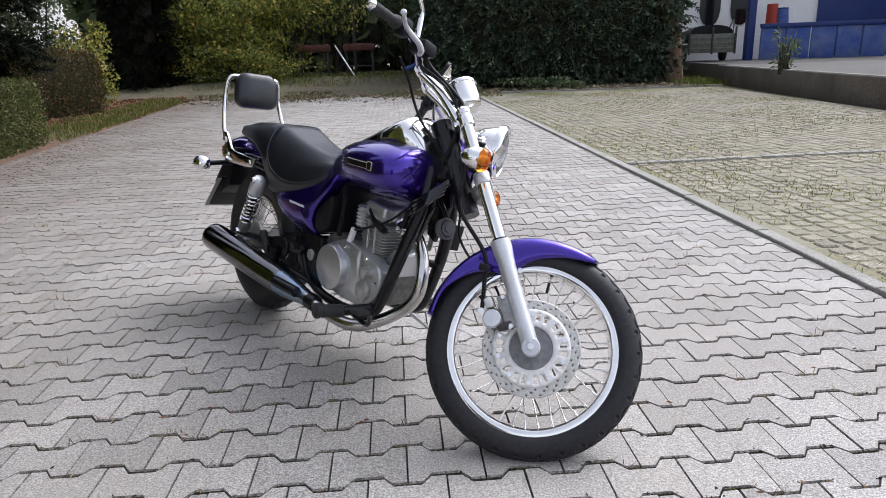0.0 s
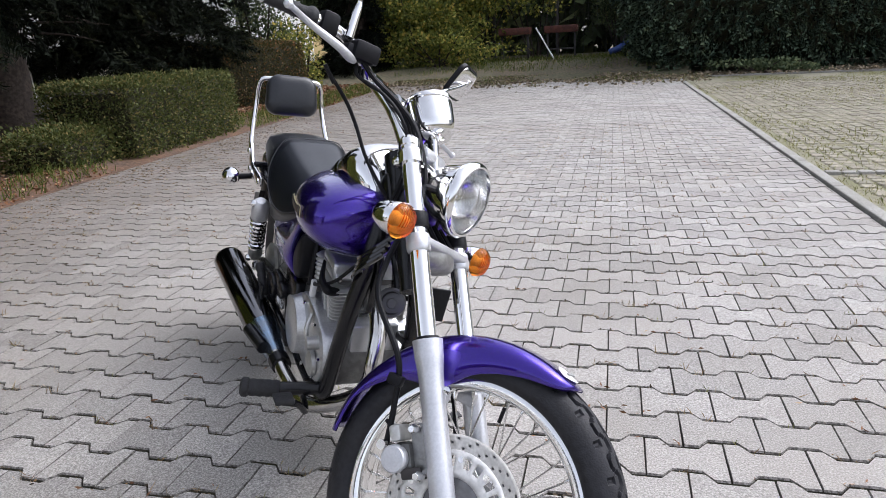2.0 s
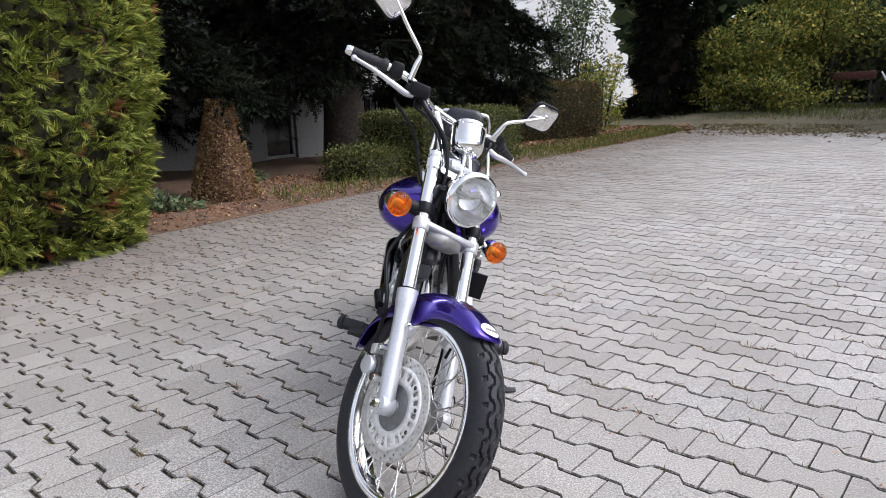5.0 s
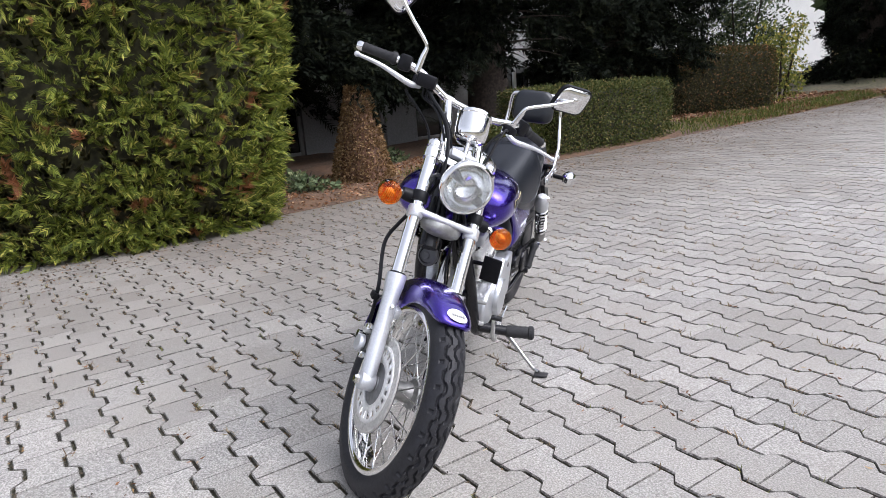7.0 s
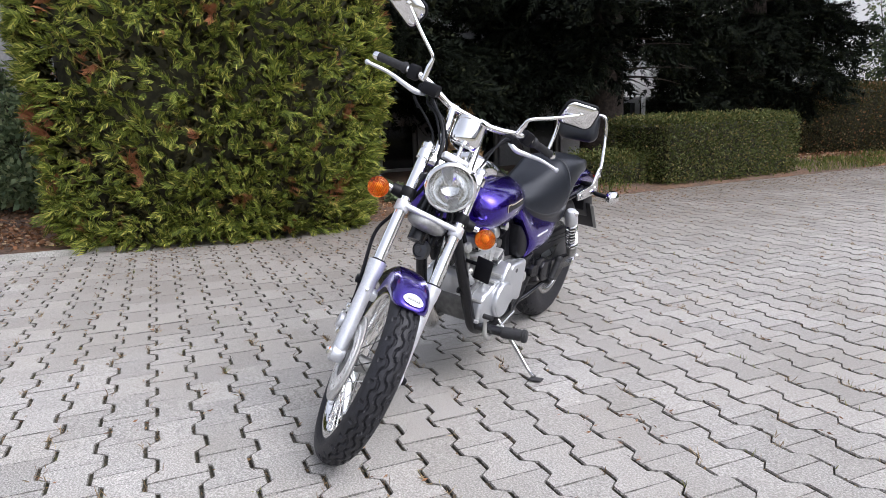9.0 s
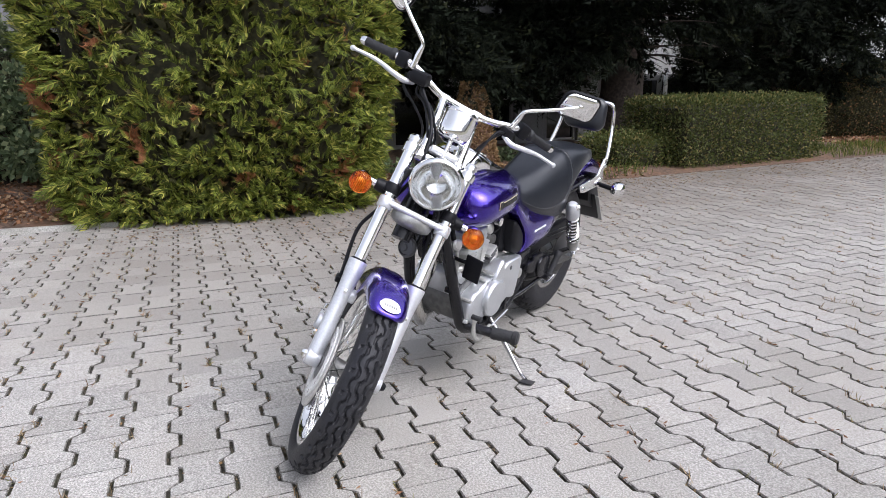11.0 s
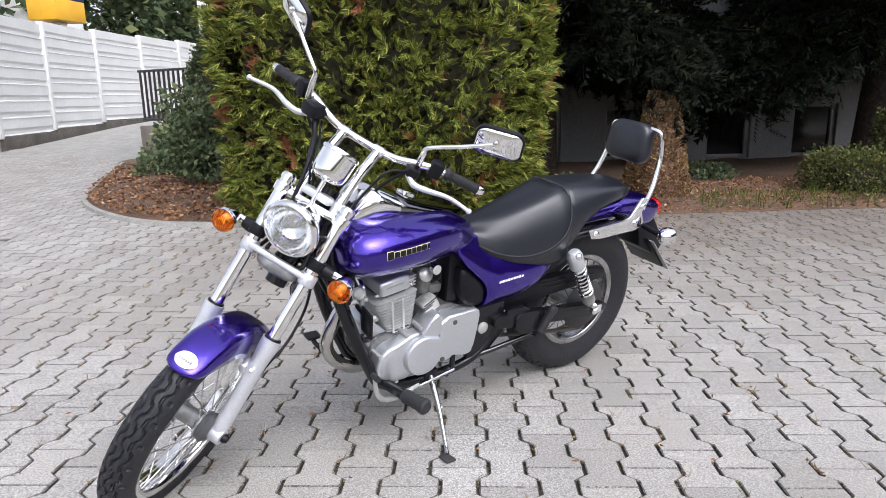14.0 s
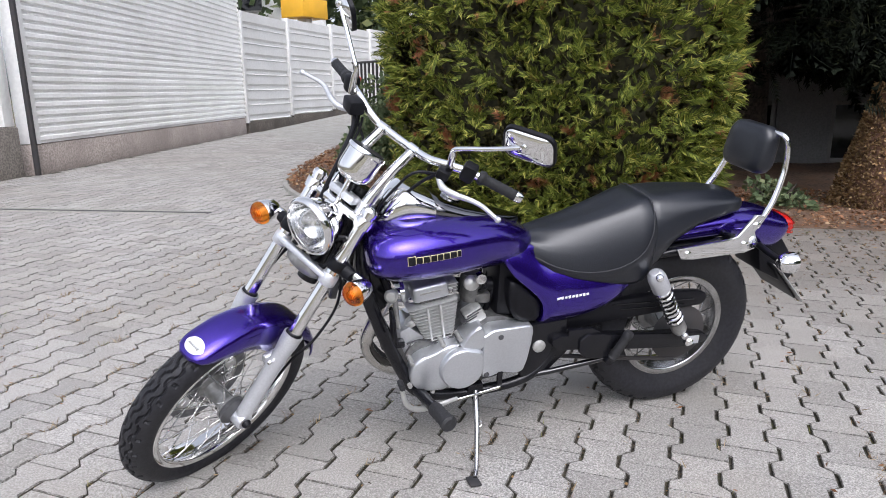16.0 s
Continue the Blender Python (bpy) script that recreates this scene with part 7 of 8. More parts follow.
for sgn in (1, -1):
    rows_ = []
    cx, cz = 0.45, 0.525
    rows_.append([(x, sgn * 0.05, z) for x, z in COVER])
    for k_, y_ in ((1.0, 0.118), (0.985, 0.123), (0.95, 0.126), (0.86, 0.129), (0.72, 0.132), (0.56, 0.134), (0.38, 0.135), (0.2, 0.1355), (0.05, 0.1355)):
        rows_.append([(cx + (x - cx) * k_, sgn * max(0.06, cover_depth(cx + (x - cx) * k_, cz + (z - cz) * k_, y_)), cz + (z - cz) * k_) for x, z in COVER])
    cov = part("side_cover", loft(rows_), PURPLE, bike, "purple side cover", sharp=60)
    bm = bmesh.new()
    for k in range(9):
        block((0.0085 if k else 0.013, 0.002, 0.0075 + 0.002 * (k % 2)), (0.49 - 0.0118 * k, 0.1365 * sgn, 0.517 + 0.0008 * k), 0.0008, Matrix.Rotation(radians(18), 3, "Y"), 1, bm)
    part("cover_mark", bm, WHITE_LABEL, cov, "white slanted bars for the model mark")
    part("airbox_cover", loft([[(0.59 + (x - 0.59) * k_, sgn * y_, 0.505 + (z - 0.505) * k_) for x, z in INSERT] for k_, y_ in ((1.0, 0.05), (1.0, 0.106), (0.94, 0.112), (0.7, 0.117), (0.35, 0.119))]), BLACK_PLASTIC, bike, "black plastic air box cover", sharp=50)

# rear fender, rails, back rest
part("rear_fender", loft([oval_ring(x, w, t, b, 32, 2.6) for x, w, t, b in ((0.16, 0.085, 0.70, 0.63), (0.08, 0.095, 0.715, 0.632), (-0.06, 0.10, 0.73, 0.64), (-0.16, 0.1, 0.733, 0.635), (-0.22, 0.097, 0.73, 0.605), (-0.27, 0.092, 0.722, 0.582), (-0.31, 0.086, 0.711, 0.574), (-0.335, 0.081, 0.703, 0.58), (-0.355, 0.075, 0.694, 0.6), (-0.37, 0.068, 0.688, 0.618))]), PURPLE, bike, "purple tail of the rear fender", sharp=60)
rings = []
for k in range(21):
    a = radians(35 + 78 * k / 20)
    ring = [(RW.x + (0.338 - 0.03 * abs(q) ** 3) * math.cos(a), 0.082 * q, RW.z + (0.338 - 0.03 * abs(q) ** 3) * math.sin(a)) for q in [-1 + i / 5 for i in range(11)]]
    rings.append(ring)
mud = part("mudguard", loft(rings, closed=False), BLACK_PLASTIC, bike, "black inner mudguard", sharp=60)
mud.modifiers.new("thickness", "SOLIDIFY").thickness = 0.004
tail = part("tail_lamp", loft([oval_ring(x, w, t, b, 24, 2.6) for x, w, t, b in ((-0.364, 0.069, 0.6905, 0.6155), (-0.384, 0.0675, 0.6895, 0.6145), (-0.40, 0.06, 0.684, 0.618), (-0.409, 0.045, 0.674, 0.626), (-0.412, 0.02, 0.662, 0.638))]), RED_LENS, bike, "red tail lamp")
for z_ in (0.637, 0.652, 0.667):
    part("lens_ridge", tube([(-0.372, 0.0695, z_), (-0.392, 0.0655, z_), (-0.408, 0.045, z_), (-0.4125, 0.0, z_), (-0.408, -0.045, z_), (-0.392, -0.0655, z_), (-0.372, -0.0695, z_)], 0.0016, 6, 3), RED_LENS, tail)
PT = Matrix.Translation((-0.395, 0, 0.465)) @ Matrix.Rotation(radians(44), 4, "Y")
plate_ = part("number_plate", block((0.004, 0.20, 0.20), (-0.004, 0, -0.02), 0.0015), PLATE, bike, "plain number plate seen from behind", m=PT)
part("plate_holder", block((0.008, 0.17, 0.20), (0.004, 0, 0.0), 0.003), BLACK_PLASTIC, plate_)
part("mud_flap", plate([(-0.26, 0.62), (-0.36, 0.62), (-0.46, 0.50), (-0.42, 0.44), (-0.30, 0.50)], -0.065, 0.065, 0.008), BLACK_PLASTIC, bike, "black plate bracket")
for sgn in (1, -1):
    y = 0.148 * sgn
    rail = part("fender_rail", plate([(0.119, 0.651), (0.098, 0.617), (0.05, 0.613), (-0.133, 0.621), (-0.168, 0.632), (-0.177, 0.65), (-0.156, 0.689), (-0.185, 0.742), (-0.15, 0.745), (-0.095, 0.678), (-0.051, 0.668)], y - 0.006, y + 0.006, 0.003), CHROME, bike, "chrome fender rail")
    for x_ in (0.08, -0.125, -0.155):
        part("rail_bolt", lathe([(0, 0), (0.011, 0), (0.011, 0.006), (0.007, 0.009), (0, 0.009)], (x_, y + 0.005 * sgn, 0.634 if x_ > -0.1 else 0.65 if x_ > -0.14 else 0.712), (0, sgn, 0), 12), CHROME, rail)
    part("rail_stay", block((0.02, 0.06, 0.02), (-0.08, 0.118 * sgn, 0.672), 0.004), BLACK, rail)
    part("backrest_tube", tube([(-0.155, y, 0.70), (-0.185, 0.146 * sgn, 0.745), (-0.215, 0.138 * sgn, 0.80), (-0.238, 0.126 * sgn, 0.88), (-0.236, 0.119 * sgn, 0.95), (-0.228, 0.105 * sgn, 0.978), (-0.222, 0.07 * sgn, 0.983)], 0.0088, 12, 6), CHROME, bike, "chrome back rest tube")
padm = Matrix.Translation((-0.203, 0, 0.925)) @ Matrix.Rotation(radians(-7), 4, "Y")
pad_outline = rrect(0.2, 0.15, 0.045, taper=0.1)
part("backrest_pad", loft([[(x, a * k_, b * k_) for a, b in pad_outline] for x, k_ in ((-0.03, 0.82), (-0.026, 0.93), (-0.016, 1.0), (0.008, 1.0), (0.02, 0.95), (0.028, 0.84), (0.033, 0.55))]), LEATHER, bike, "black vinyl back rest pad", m=padm, sharp=80)

# rear indicators
for sgn in (1, -1):
    c = Vector((-0.275, 0.205 * sgn, 0.597))
    ri = part("indicator", lathe([(0.0, -0.05), (0.014, -0.048), (0.028, -0.035), (0.034, -0.012), (0.034, 0.004), (0, 0.004)], c, (-1, 0, 0), 24), CHROME, bike, "chrome rear indicator")
    part("amber_lens", lathe([(0.027, 0.003), (0.025, 0.008), (0.016, 0.013), (0, 0.015)], c, (-1, 0, 0), 24, caps=False), AMBER, ri)
    part("stalk", tube([c + Vector((0.03, 0, 0)), c + Vector((0.03, -0.06 * sgn, 0.006)), (-0.25, 0.07 * sgn, 0.61)], 0.011, 10), BLACK_PLASTIC, ri)

# swing arm, chain case, shocks
for sgn in (1, -1):
    y = 0.118 * sgn
    arm = part("swing_arm", plate(rounded([(0.49, 0.385), (0.40, 0.378), (0.10, 0.345), (0.0, 0.338), (-0.07, 0.326), (-0.08, 0.31), (-0.07, 0.292), (0.0, 0.282), (0.12, 0.292), (0.40, 0.325), (0.49, 0.335)], 1), y - 0.016, y + 0.016, 0.005), BLACK, bike, "black swing arm")
    part("axle_nut", lathe([(0, 0), (0.016, 0), (0.016, 0.012), (0.01, 0.018), (0, 0.018)], (0.0, y + 0.016 * sgn, 0.308), (0, sgn, 0), 6), CHROME, arm)
    part("chain_adjuster", block((0.05, 0.008, 0.03), (-0.02, y + 0.016 * sgn, 0.308), 0.003), SILVER, arm)
    top, bot = Vector((0.183, 0.158 * sgn, 0.575)), Vector((0.043, 0.15 * sgn, 0.352))
    sd = (bot - top).normalized()
    sl = (bot - top).length
    shock = part("shock_absorber", tube([top + sd * 0.02, bot], 0.013, 14, straight=True), BLACK, bike, "chrome-topped shock absorber with a bare spring")
    part("shock_cover", lathe([(0.0, -0.016), (0.016, -0.014), (0.025, -0.004), (0.029, 0.012), (0.0295, 0.06), (0.027, 0.064), (0, 0.064)], top, sd, 22), SILVER, shock)
    part("shock_foot", lathe([(0.0, sl - 0.055), (0.024, sl - 0.055), (0.025, sl - 0.02), (0.016, sl), (0, sl + 0.01)], top, sd, 22), ALLOY_DULL, shock)
    pts = []
    u = sd.orthogonal().normalized()
    v = sd.cross(u)
    for k in range(8 * 14 + 1):
        a = 2 * math.pi * k / 14
        pts.append(top + sd * (0.062 + (sl - 0.118) * k / (8 * 14)) + 0.0235 * (math.cos(a) * u + math.sin(a) * v))
    part("coil_spring", tube(pts, 0.0052, 6, straight=True), CHROME, shock, "chrome coil spring")
    for q in (top, bot):
        part("shock_bolt", lathe([(0, 0), (0.013, 0), (0.012, 0.01), (0.008, 0.014), (0, 0.014)], q + Vector((0, 0.018 * sgn, 0)), (0, sgn, 0), 14), CHROME, shock)
    part("pillion_peg", lathe([(0.0, 0.0), (0.012, 0.0), *[(0.0155 - 0.0025 * (k % 2), 0.008 + 0.008 * k) for k in range(11)], (0.017, 0.1), (0.013, 0.112), (0.0, 0.112)], (0.288, 0.15 * sgn, 0.285), (-0.045, 0.012 * sgn, 0.1), 14), GRIP, bike, "folded pillion foot peg")
    part("peg_clamp", lathe([(0.0, -0.014), (0.014, -0.012), (0.016, 0.0), (0.014, 0.012), (0, 0.014)], (0.293, 0.142 * sgn, 0.279), (0, sgn, 0), 14), BLACK, bike)
    part("pivot_cover", plate(rounded([(0.405, 0.385), (0.30, 0.378), (0.288, 0.36), (0.292, 0.30), (0.31, 0.288), (0.40, 0.30)], 1), 0.128 * sgn, 0.146 * sgn, 0.005), BLACK, bike)
    part("peg_bracket", plate([(0.44, 0.40), (0.36, 0.40), (0.31, 0.37), (0.31, 0.335), (0.44, 0.35)], 0.118 * sgn, 0.135 * sgn, 0.004), BLACK, bike)
part("chain_case", plate(rounded([(0.46, 0.43), (0.33, 0.46), (0.10, 0.474), (-0.02, 0.47), (-0.08, 0.457), (-0.07, 0.415), (0.0, 0.413), (0.29, 0.392), (0.46, 0.375)], 1), 0.068, 0.098, 0.006), BLACK_PLASTIC, bike, "black chain guard")
for k, (z_, h_) in enumerate(((0.448, 0.005), (0.43, 0.004))):
    part("guard_ridge", block((0.30 - 0.06 * k, 0.004, h_), (0.13, 0.0995, z_), 0.0012, Matrix.Rotation(radians(-2), 3, "Y")), BLACK, bike)
part("rear_sprocket", lathe([(0.0, 0), (0.098, 0), (0.102, 0.003), (0.098, 0.006), (0, 0.006)], (0, 0.078, 0.308), (0, 1, 0), 44), IRON, rear_wheel, "dark rear sprocket")
part("chain", tube([(0.0, 0.082, 0.41), (0.25, 0.082, 0.395), (0.55, 0.082, 0.37)], 0.0075, 6, 3), IRON, bike)
part("chain_run", tube([(0.0, 0.082, 0.206), (0.25, 0.082, 0.245), (0.55, 0.082, 0.30)], 0.0075, 6, 3), IRON, bike)
part("brake_drum", lathe([(0.0, 0), (0.082, 0), (0.086, 0.012), (0.07, 0.022), (0.03, 0.026), (0, 0.026)], (0, -0.072, 0.308), (0, -1, 0), 32), ALLOY, rear_wheel, "alloy drum brake plate")
part("brake_arm", block((0.09, 0.01, 0.02), (0.03, -0.105, 0.27), 0.004), BLACK, rear_wheel)

# engine
engine = part("engine", loft([[(x, sgn_y * 0.082, z) for x, z in rounded([(0.93, 0.385), (0.955, 0.33), (0.93, 0.255), (0.86, 0.228), (0.70, 0.225), (0.585, 0.25), (0.555, 0.32), (0.57, 0.42), (0.66, 0.455), (0.72, 0.445), (0.76, 0.405), (0.88, 0.40)], 2)] for sgn_y in (-1, 1)]), CASE, bike, "air-cooled single-cylinder alloy engine", sharp=50)
CYL_DEG = 10
CYL = Vector((math.sin(radians(CYL_DEG)), 0, math.cos(radians(CYL_DEG))))
CY0 = Vector((0.836, 0, 0.378))
turn_c = Matrix.Rotation(radians(CYL_DEG), 3, "Y")


def fin(name, x0, x1, half, up, mat, thick=0.0034, r=0.016):
    """One cooling fin: a thin plate with round corners across the cylinder's axis."""
    ring = rrect(x1 - x0, 2 * half, r)
    c = CY0 + CYL * up
    rows = []
    for h, k in ((-thick / 2, 0.985), (-thick / 4, 1.0), (thick / 4, 1.0), (thick / 2, 0.985)):
        rows.append([c + CYL * h + turn_c @ Vector(((x0 + x1) / 2 + a * k, b * k, 0)) for a, b in ring])
    return part(name, loft(rows), mat, engine, sharp=30)


part("barrel", block((0.08, 0.14, 0.17), CY0 + CYL * 0.075 + Vector((0.012, 0, 0)), 0.025, turn_c), CASE, engine)
for k in range(12):
    fin("cooling_fin", -0.046 - 0.0022 * k, 0.045 + 0.0036 * k, 0.084 + 0.0014 * k, 0.018 + 0.0113 * k, FIN_ALLOY, 0.0028)
for sgn in (1, -1):
    for x_ in (-0.012, 0.026):
        part("fin_rib", block((0.0065, 0.008, 0.122), CY0 + CYL * 0.078 + turn_c @ Vector((x_, sgn * 0.0895, 0)), 0.002, turn_c @ Matrix.Rotation(radians(-6 * sgn), 3, "X")), FIN_ALLOY, engine)
head = part("cylinder_head", block((0.09, 0.15, 0.05), CY0 + CYL * 0.14, 0.014, turn_c), CASE, engine)
turn_r = Matrix.Rotation(radians(9), 3, "Y")
rocker = part("rocker_cover", block((0.106, 0.196, 0.05), (0.876, 0, 0.558), 0.011, turn_r, 3), ENGINE_SILVER, engine, "smooth silver rocker cover")
for sgn in (1, -1):
    part("cover_ridge", block((0.07, 0.004, 0.005), Vector((0.876, 0.099 * sgn, 0.562)), 0.0015, turn_r), ALLOY, rocker)
    for sx in (0.05, -0.05):
        part("head_bolt", lathe([(0, 0), (0.0085, 0), (0.0085, 0.009), (0, 0.011)], Vector((0.876, 0.084 * sgn, 0.558)) + turn_r @ Vector((sx * 1.18, 0, -0.018)), CYL, 6), CHROME, head)
for k in range(4):
    part("rocker_fin", block((0.03, 0.16, 0.0028), (0.806, 0, 0.541 + 0.0105 * k), 0.0008, turn_r), FIN_ALLOY, head)
part("spark_plug_cap", tube([(0.925, -0.085, 0.50), (0.938, -0.112, 0.512), (0.905, -0.118, 0.53), (0.85, -0.10, 0.56)], [0.011, 0.012, 0.008, 0.004], 10), BLACK_PLASTIC, engine)
valve = part("air_valve", lathe([(0.0, -0.02), (0.016, -0.02), (0.02, -0.01), (0.02, 0.014), (0.013, 0.02), (0.0, 0.02)], (0.985, 0.062, 0.545), (0.3, 0.9, 0.2), 20), ALLOY, bike, "round cast alloy air valve before the cylinder")
part("valve_pipe", tube([(0.975, 0.065, 0.53), (0.972, 0.07, 0.485), (0.965, 0.068, 0.44)], 0.0085, 10, 4), ALLOY_DULL, valve)
part("valve_hose", tube([(0.99, 0.06, 0.56), (1.005, 0.055, 0.60), (0.99, 0.045, 0.635)], 0.009, 10, 4), BLACK_PLASTIC, valve)
part("valve_bracket", block((0.03, 0.02, 0.014), (0.965, 0.055, 0.515), 0.004), ALLOY, valve)
# left side
sc = part("sprocket_cover", loft([[(0.64 + (x - 0.64) * k_, y_ - 0.09 * max(0.0, 0.62 - x) * (y_ > 0.1), 0.35 + (z - 0.35) * k_) for x, z in rounded([(0.722, 0.432), (0.60, 0.436), (0.562, 0.432), (0.556, 0.40), (0.575, 0.28), (0.60, 0.268), (0.655, 0.283), (0.70, 0.268), (0.724, 0.275), (0.722, 0.36)], 1)] for k_, y_ in ((1.0, 0.08), (1.0, 0.126), (0.985, 0.132), (0.95, 0.1355), (0.85, 0.137))]), ENGINE_SILVER, engine, "smooth silver sprocket cover", sharp=30)
for x_, z_ in ((0.667, 0.408), (0.705, 0.283)):
    part("cover_bolt", lathe([(0, 0), (0.0085, 0), (0.0085, 0.004), (0.006, 0.005), (0, 0.004)], (x_, 0.1345, z_), (0, 1, 0), 16), GREY_STEEL, sc)
ALT = [(0.787 + 0.0685 * (1 + 0.16 * math.exp(-((a - 2.45) / 0.28) ** 2)) * math.cos(a), 0.32 + 0.0685 * (1 + 0.16 * math.exp(-((a - 2.45) / 0.28) ** 2)) * math.sin(a)) for a in (2 * math.pi * k / 52 for k in range(52))]
part("alternator_cover", loft([[(0.787 + (x - 0.787) * k_, y_, 0.32 + (z - 0.32) * k_) for x, z in ALT] for k_, y_ in ((1.0, 0.08), (1.0, 0.134), (0.985, 0.143), (0.955, 0.149), (0.91, 0.1525), (0.7, 0.1545), (0.3, 0.1555))]), ENGINE_SILVER, engine, "round silver alternator cover", sharp=35)
part("crankcase_cover", loft([[(0.865 + (x - 0.865) * k_, y_, 0.315 + (z - 0.315) * k_) for x, z in rounded([(0.94, 0.335), (0.942, 0.275), (0.90, 0.243), (0.80, 0.24), (0.775, 0.395), (0.83, 0.398), (0.875, 0.372), (0.91, 0.366)], 2)] for k_, y_ in ((1.0, 0.07), (1.0, 0.116), (0.97, 0.126), (0.9, 0.131), (0.6, 0.134))]), ENGINE_SILVER, engine, "silver crankcase cover", sharp=40)
part("starter_cover", loft([[(0.745 + (x - 0.745) * k_, y_, 0.405 + (z - 0.405) * k_) for x, z in rounded([(0.788, 0.40), (0.757, 0.443), (0.728, 0.456), (0.717, 0.43), (0.716, 0.365), (0.79, 0.37)], 1)] for k_, y_ in ((1.0, 0.06), (1.0, 0.126), (0.95, 0.135), (0.85, 0.139))]), ENGINE_SILVER, engine, sharp=35)
part("cover_seam", tube([(x, 0.1275, z) for x, z in ALT[10:44]], 0.0022, 6, 1), GREY_STEEL, engine)
part("case_seam", tube([(0.94, 0.075, 0.385), (0.90, 0.085, 0.40), (0.85, 0.088, 0.385), (0.80, 0.088, 0.40)], 0.003, 6), GREY_STEEL, engine)
for x_, z_ in ((0.935, 0.345), (0.94, 0.27), (0.87, 0.242), (0.842, 0.398), (0.73, 0.268), (0.79, 0.41)):
    part("case_bolt", lathe([(0, 0), (0.0075, 0), (0.0075, 0.045), (0.006, 0.05), (0, 0.05)], (x_, 0.08, z_), (0, 1, 0), 8), ALLOY, engine)
bm = bmesh.new()
tip = [bm.verts.new((1.083 + a, -0.0755, 0.608 + b)) for a, b in ((0.0, 0.014), (0.009, 0.0), (0.0, -0.014), (-0.009, 0.0))]
inn = [bm.verts.new((1.083 + a, -0.0755, 0.608 + b)) for a, b in ((0.0, 0.009), (0.006, 0.0), (0.0, -0.009), (-0.006, 0.0))]
for k in range(4):
    bm.faces.new((tip[k], tip[(k + 1) % 4], inn[(k + 1) % 4], inn[k]))
part("frame_sticker", bm, WHITE_LABEL, bike, "small white diamond outline", smooth=False)
part("engine_mount", block((0.07, 0.03, 0.02), (0.985, 0.08, 0.395), 0.004), BLACK, bike)
part("tensioner", block((0.06, 0.05, 0.05), (0.735, 0.07, 0.462), 0.008, Matrix.Rotation(radians(30), 3, "Y")), ALLOY, engine, "cast alloy tensioner housing")
for k in range(3):
    part("housing_rib", block((0.05, 0.052, 0.003), (0.742 + 0.006 * k, 0.072, 0.478 - 0.012 * k), 0.001, Matrix.Rotation(radians(30), 3, "Y")), GREY_STEEL, engine)
part("front_case", plate([(0.965, 0.425), (0.93, 0.44), (0.885, 0.40), (0.868, 0.365), (0.87, 0.322), (0.925, 0.30), (0.95, 0.36)], -0.05, 0.072, 0.008), ENGINE_SILVER, engine)
part("case_deck", block((0.16, 0.16, 0.018), (0.85, 0, 0.378), 0.006), ALLOY, engine)
part("case_cap", lathe([(0, 0), (0.022, 0), (0.022, 0.012), (0.015, 0.018), (0, 0.018)], (0.918, 0.05, 0.44), (0.55, 0, 0.85), 20), ALLOY, engine)
part("shift_link", tube([(0.80, 0.158, 0.222), (0.663, 0.15, 0.24)], 0.0042, 8, straight=True), CHROME, bike, "thin chrome gear linkage rod")
part("link_arm", block((0.018, 0.012, 0.05), (0.66, 0.133, 0.262), 0.004), BLACK, bike)
part("shift_lever", tube([(0.80, 0.15, 0.222), (0.885, 0.165, 0.214), (0.938, 0.172, 0.222), (0.966, 0.172, 0.252), (0.979, 0.172, 0.312)], [0.006, 0.008, 0.009, 0.008, 0.006], 8), ALLOY, bike, "dull alloy gear lever")
part("shift_rubber", tube([(0.981, 0.165, 0.318), (0.981, 0.20, 0.318)], 0.009, 10, straight=True), GRIP, bike)
# right side
part("clutch_cover", lathe([(0.0, 0.0), (0.086, 0.0), (0.086, 0.036), (0.082, 0.044), (0.08, 0.058), (0.077, 0.064), (0.07, 0.0665), (0.0, 0.068)], (0.692, -0.078, 0.336), (0, -1, 0), 56), CASE_SILVER, engine, "round silver clutch cover")
part("crankcase_cover", loft([[(0.80 + (x - 0.80) * k_, y_, 0.33 + (z - 0.33) * k_) for x, z in rounded([(0.955, 0.39), (0.955, 0.29), (0.88, 0.238), (0.72, 0.235), (0.64, 0.27), (0.63, 0.40), (0.72, 0.445), (0.84, 0.43)], 2)] for k_, y_ in ((1.0, -0.07), (1.0, -0.105), (0.97, -0.115), (0.9, -0.119))]), CASE_SILVER, engine, "silver crankcase cover", sharp=40)
part("oil_filter_cover", lathe([(0.0, 0.0), (0.034, 0.0), (0.033, 0.01), (0.02, 0.016), (0, 0.017)], (0.88, -0.122, 0.30), (0, -1, 0), 24), ALLOY, engine)
part("kick_boss", lathe([(0.0, 0.0), (0.018, 0.0), (0.016, 0.03), (0, 0.032)], (0.905, -0.118, 0.365), (0, -1, 0), 16), ALLOY, engine)
for k in range(7):
    a = 2 * math.pi * k / 7
    part("case_bolt", lathe([(0, 0), (0.006, 0), (0.006, 0.006), (0, 0.007)], (0.795 + 0.145 * math.cos(a), -0.122, 0.335 + 0.088 * math.sin(a)), (0, -1, 0), 6), CHROME, engine)
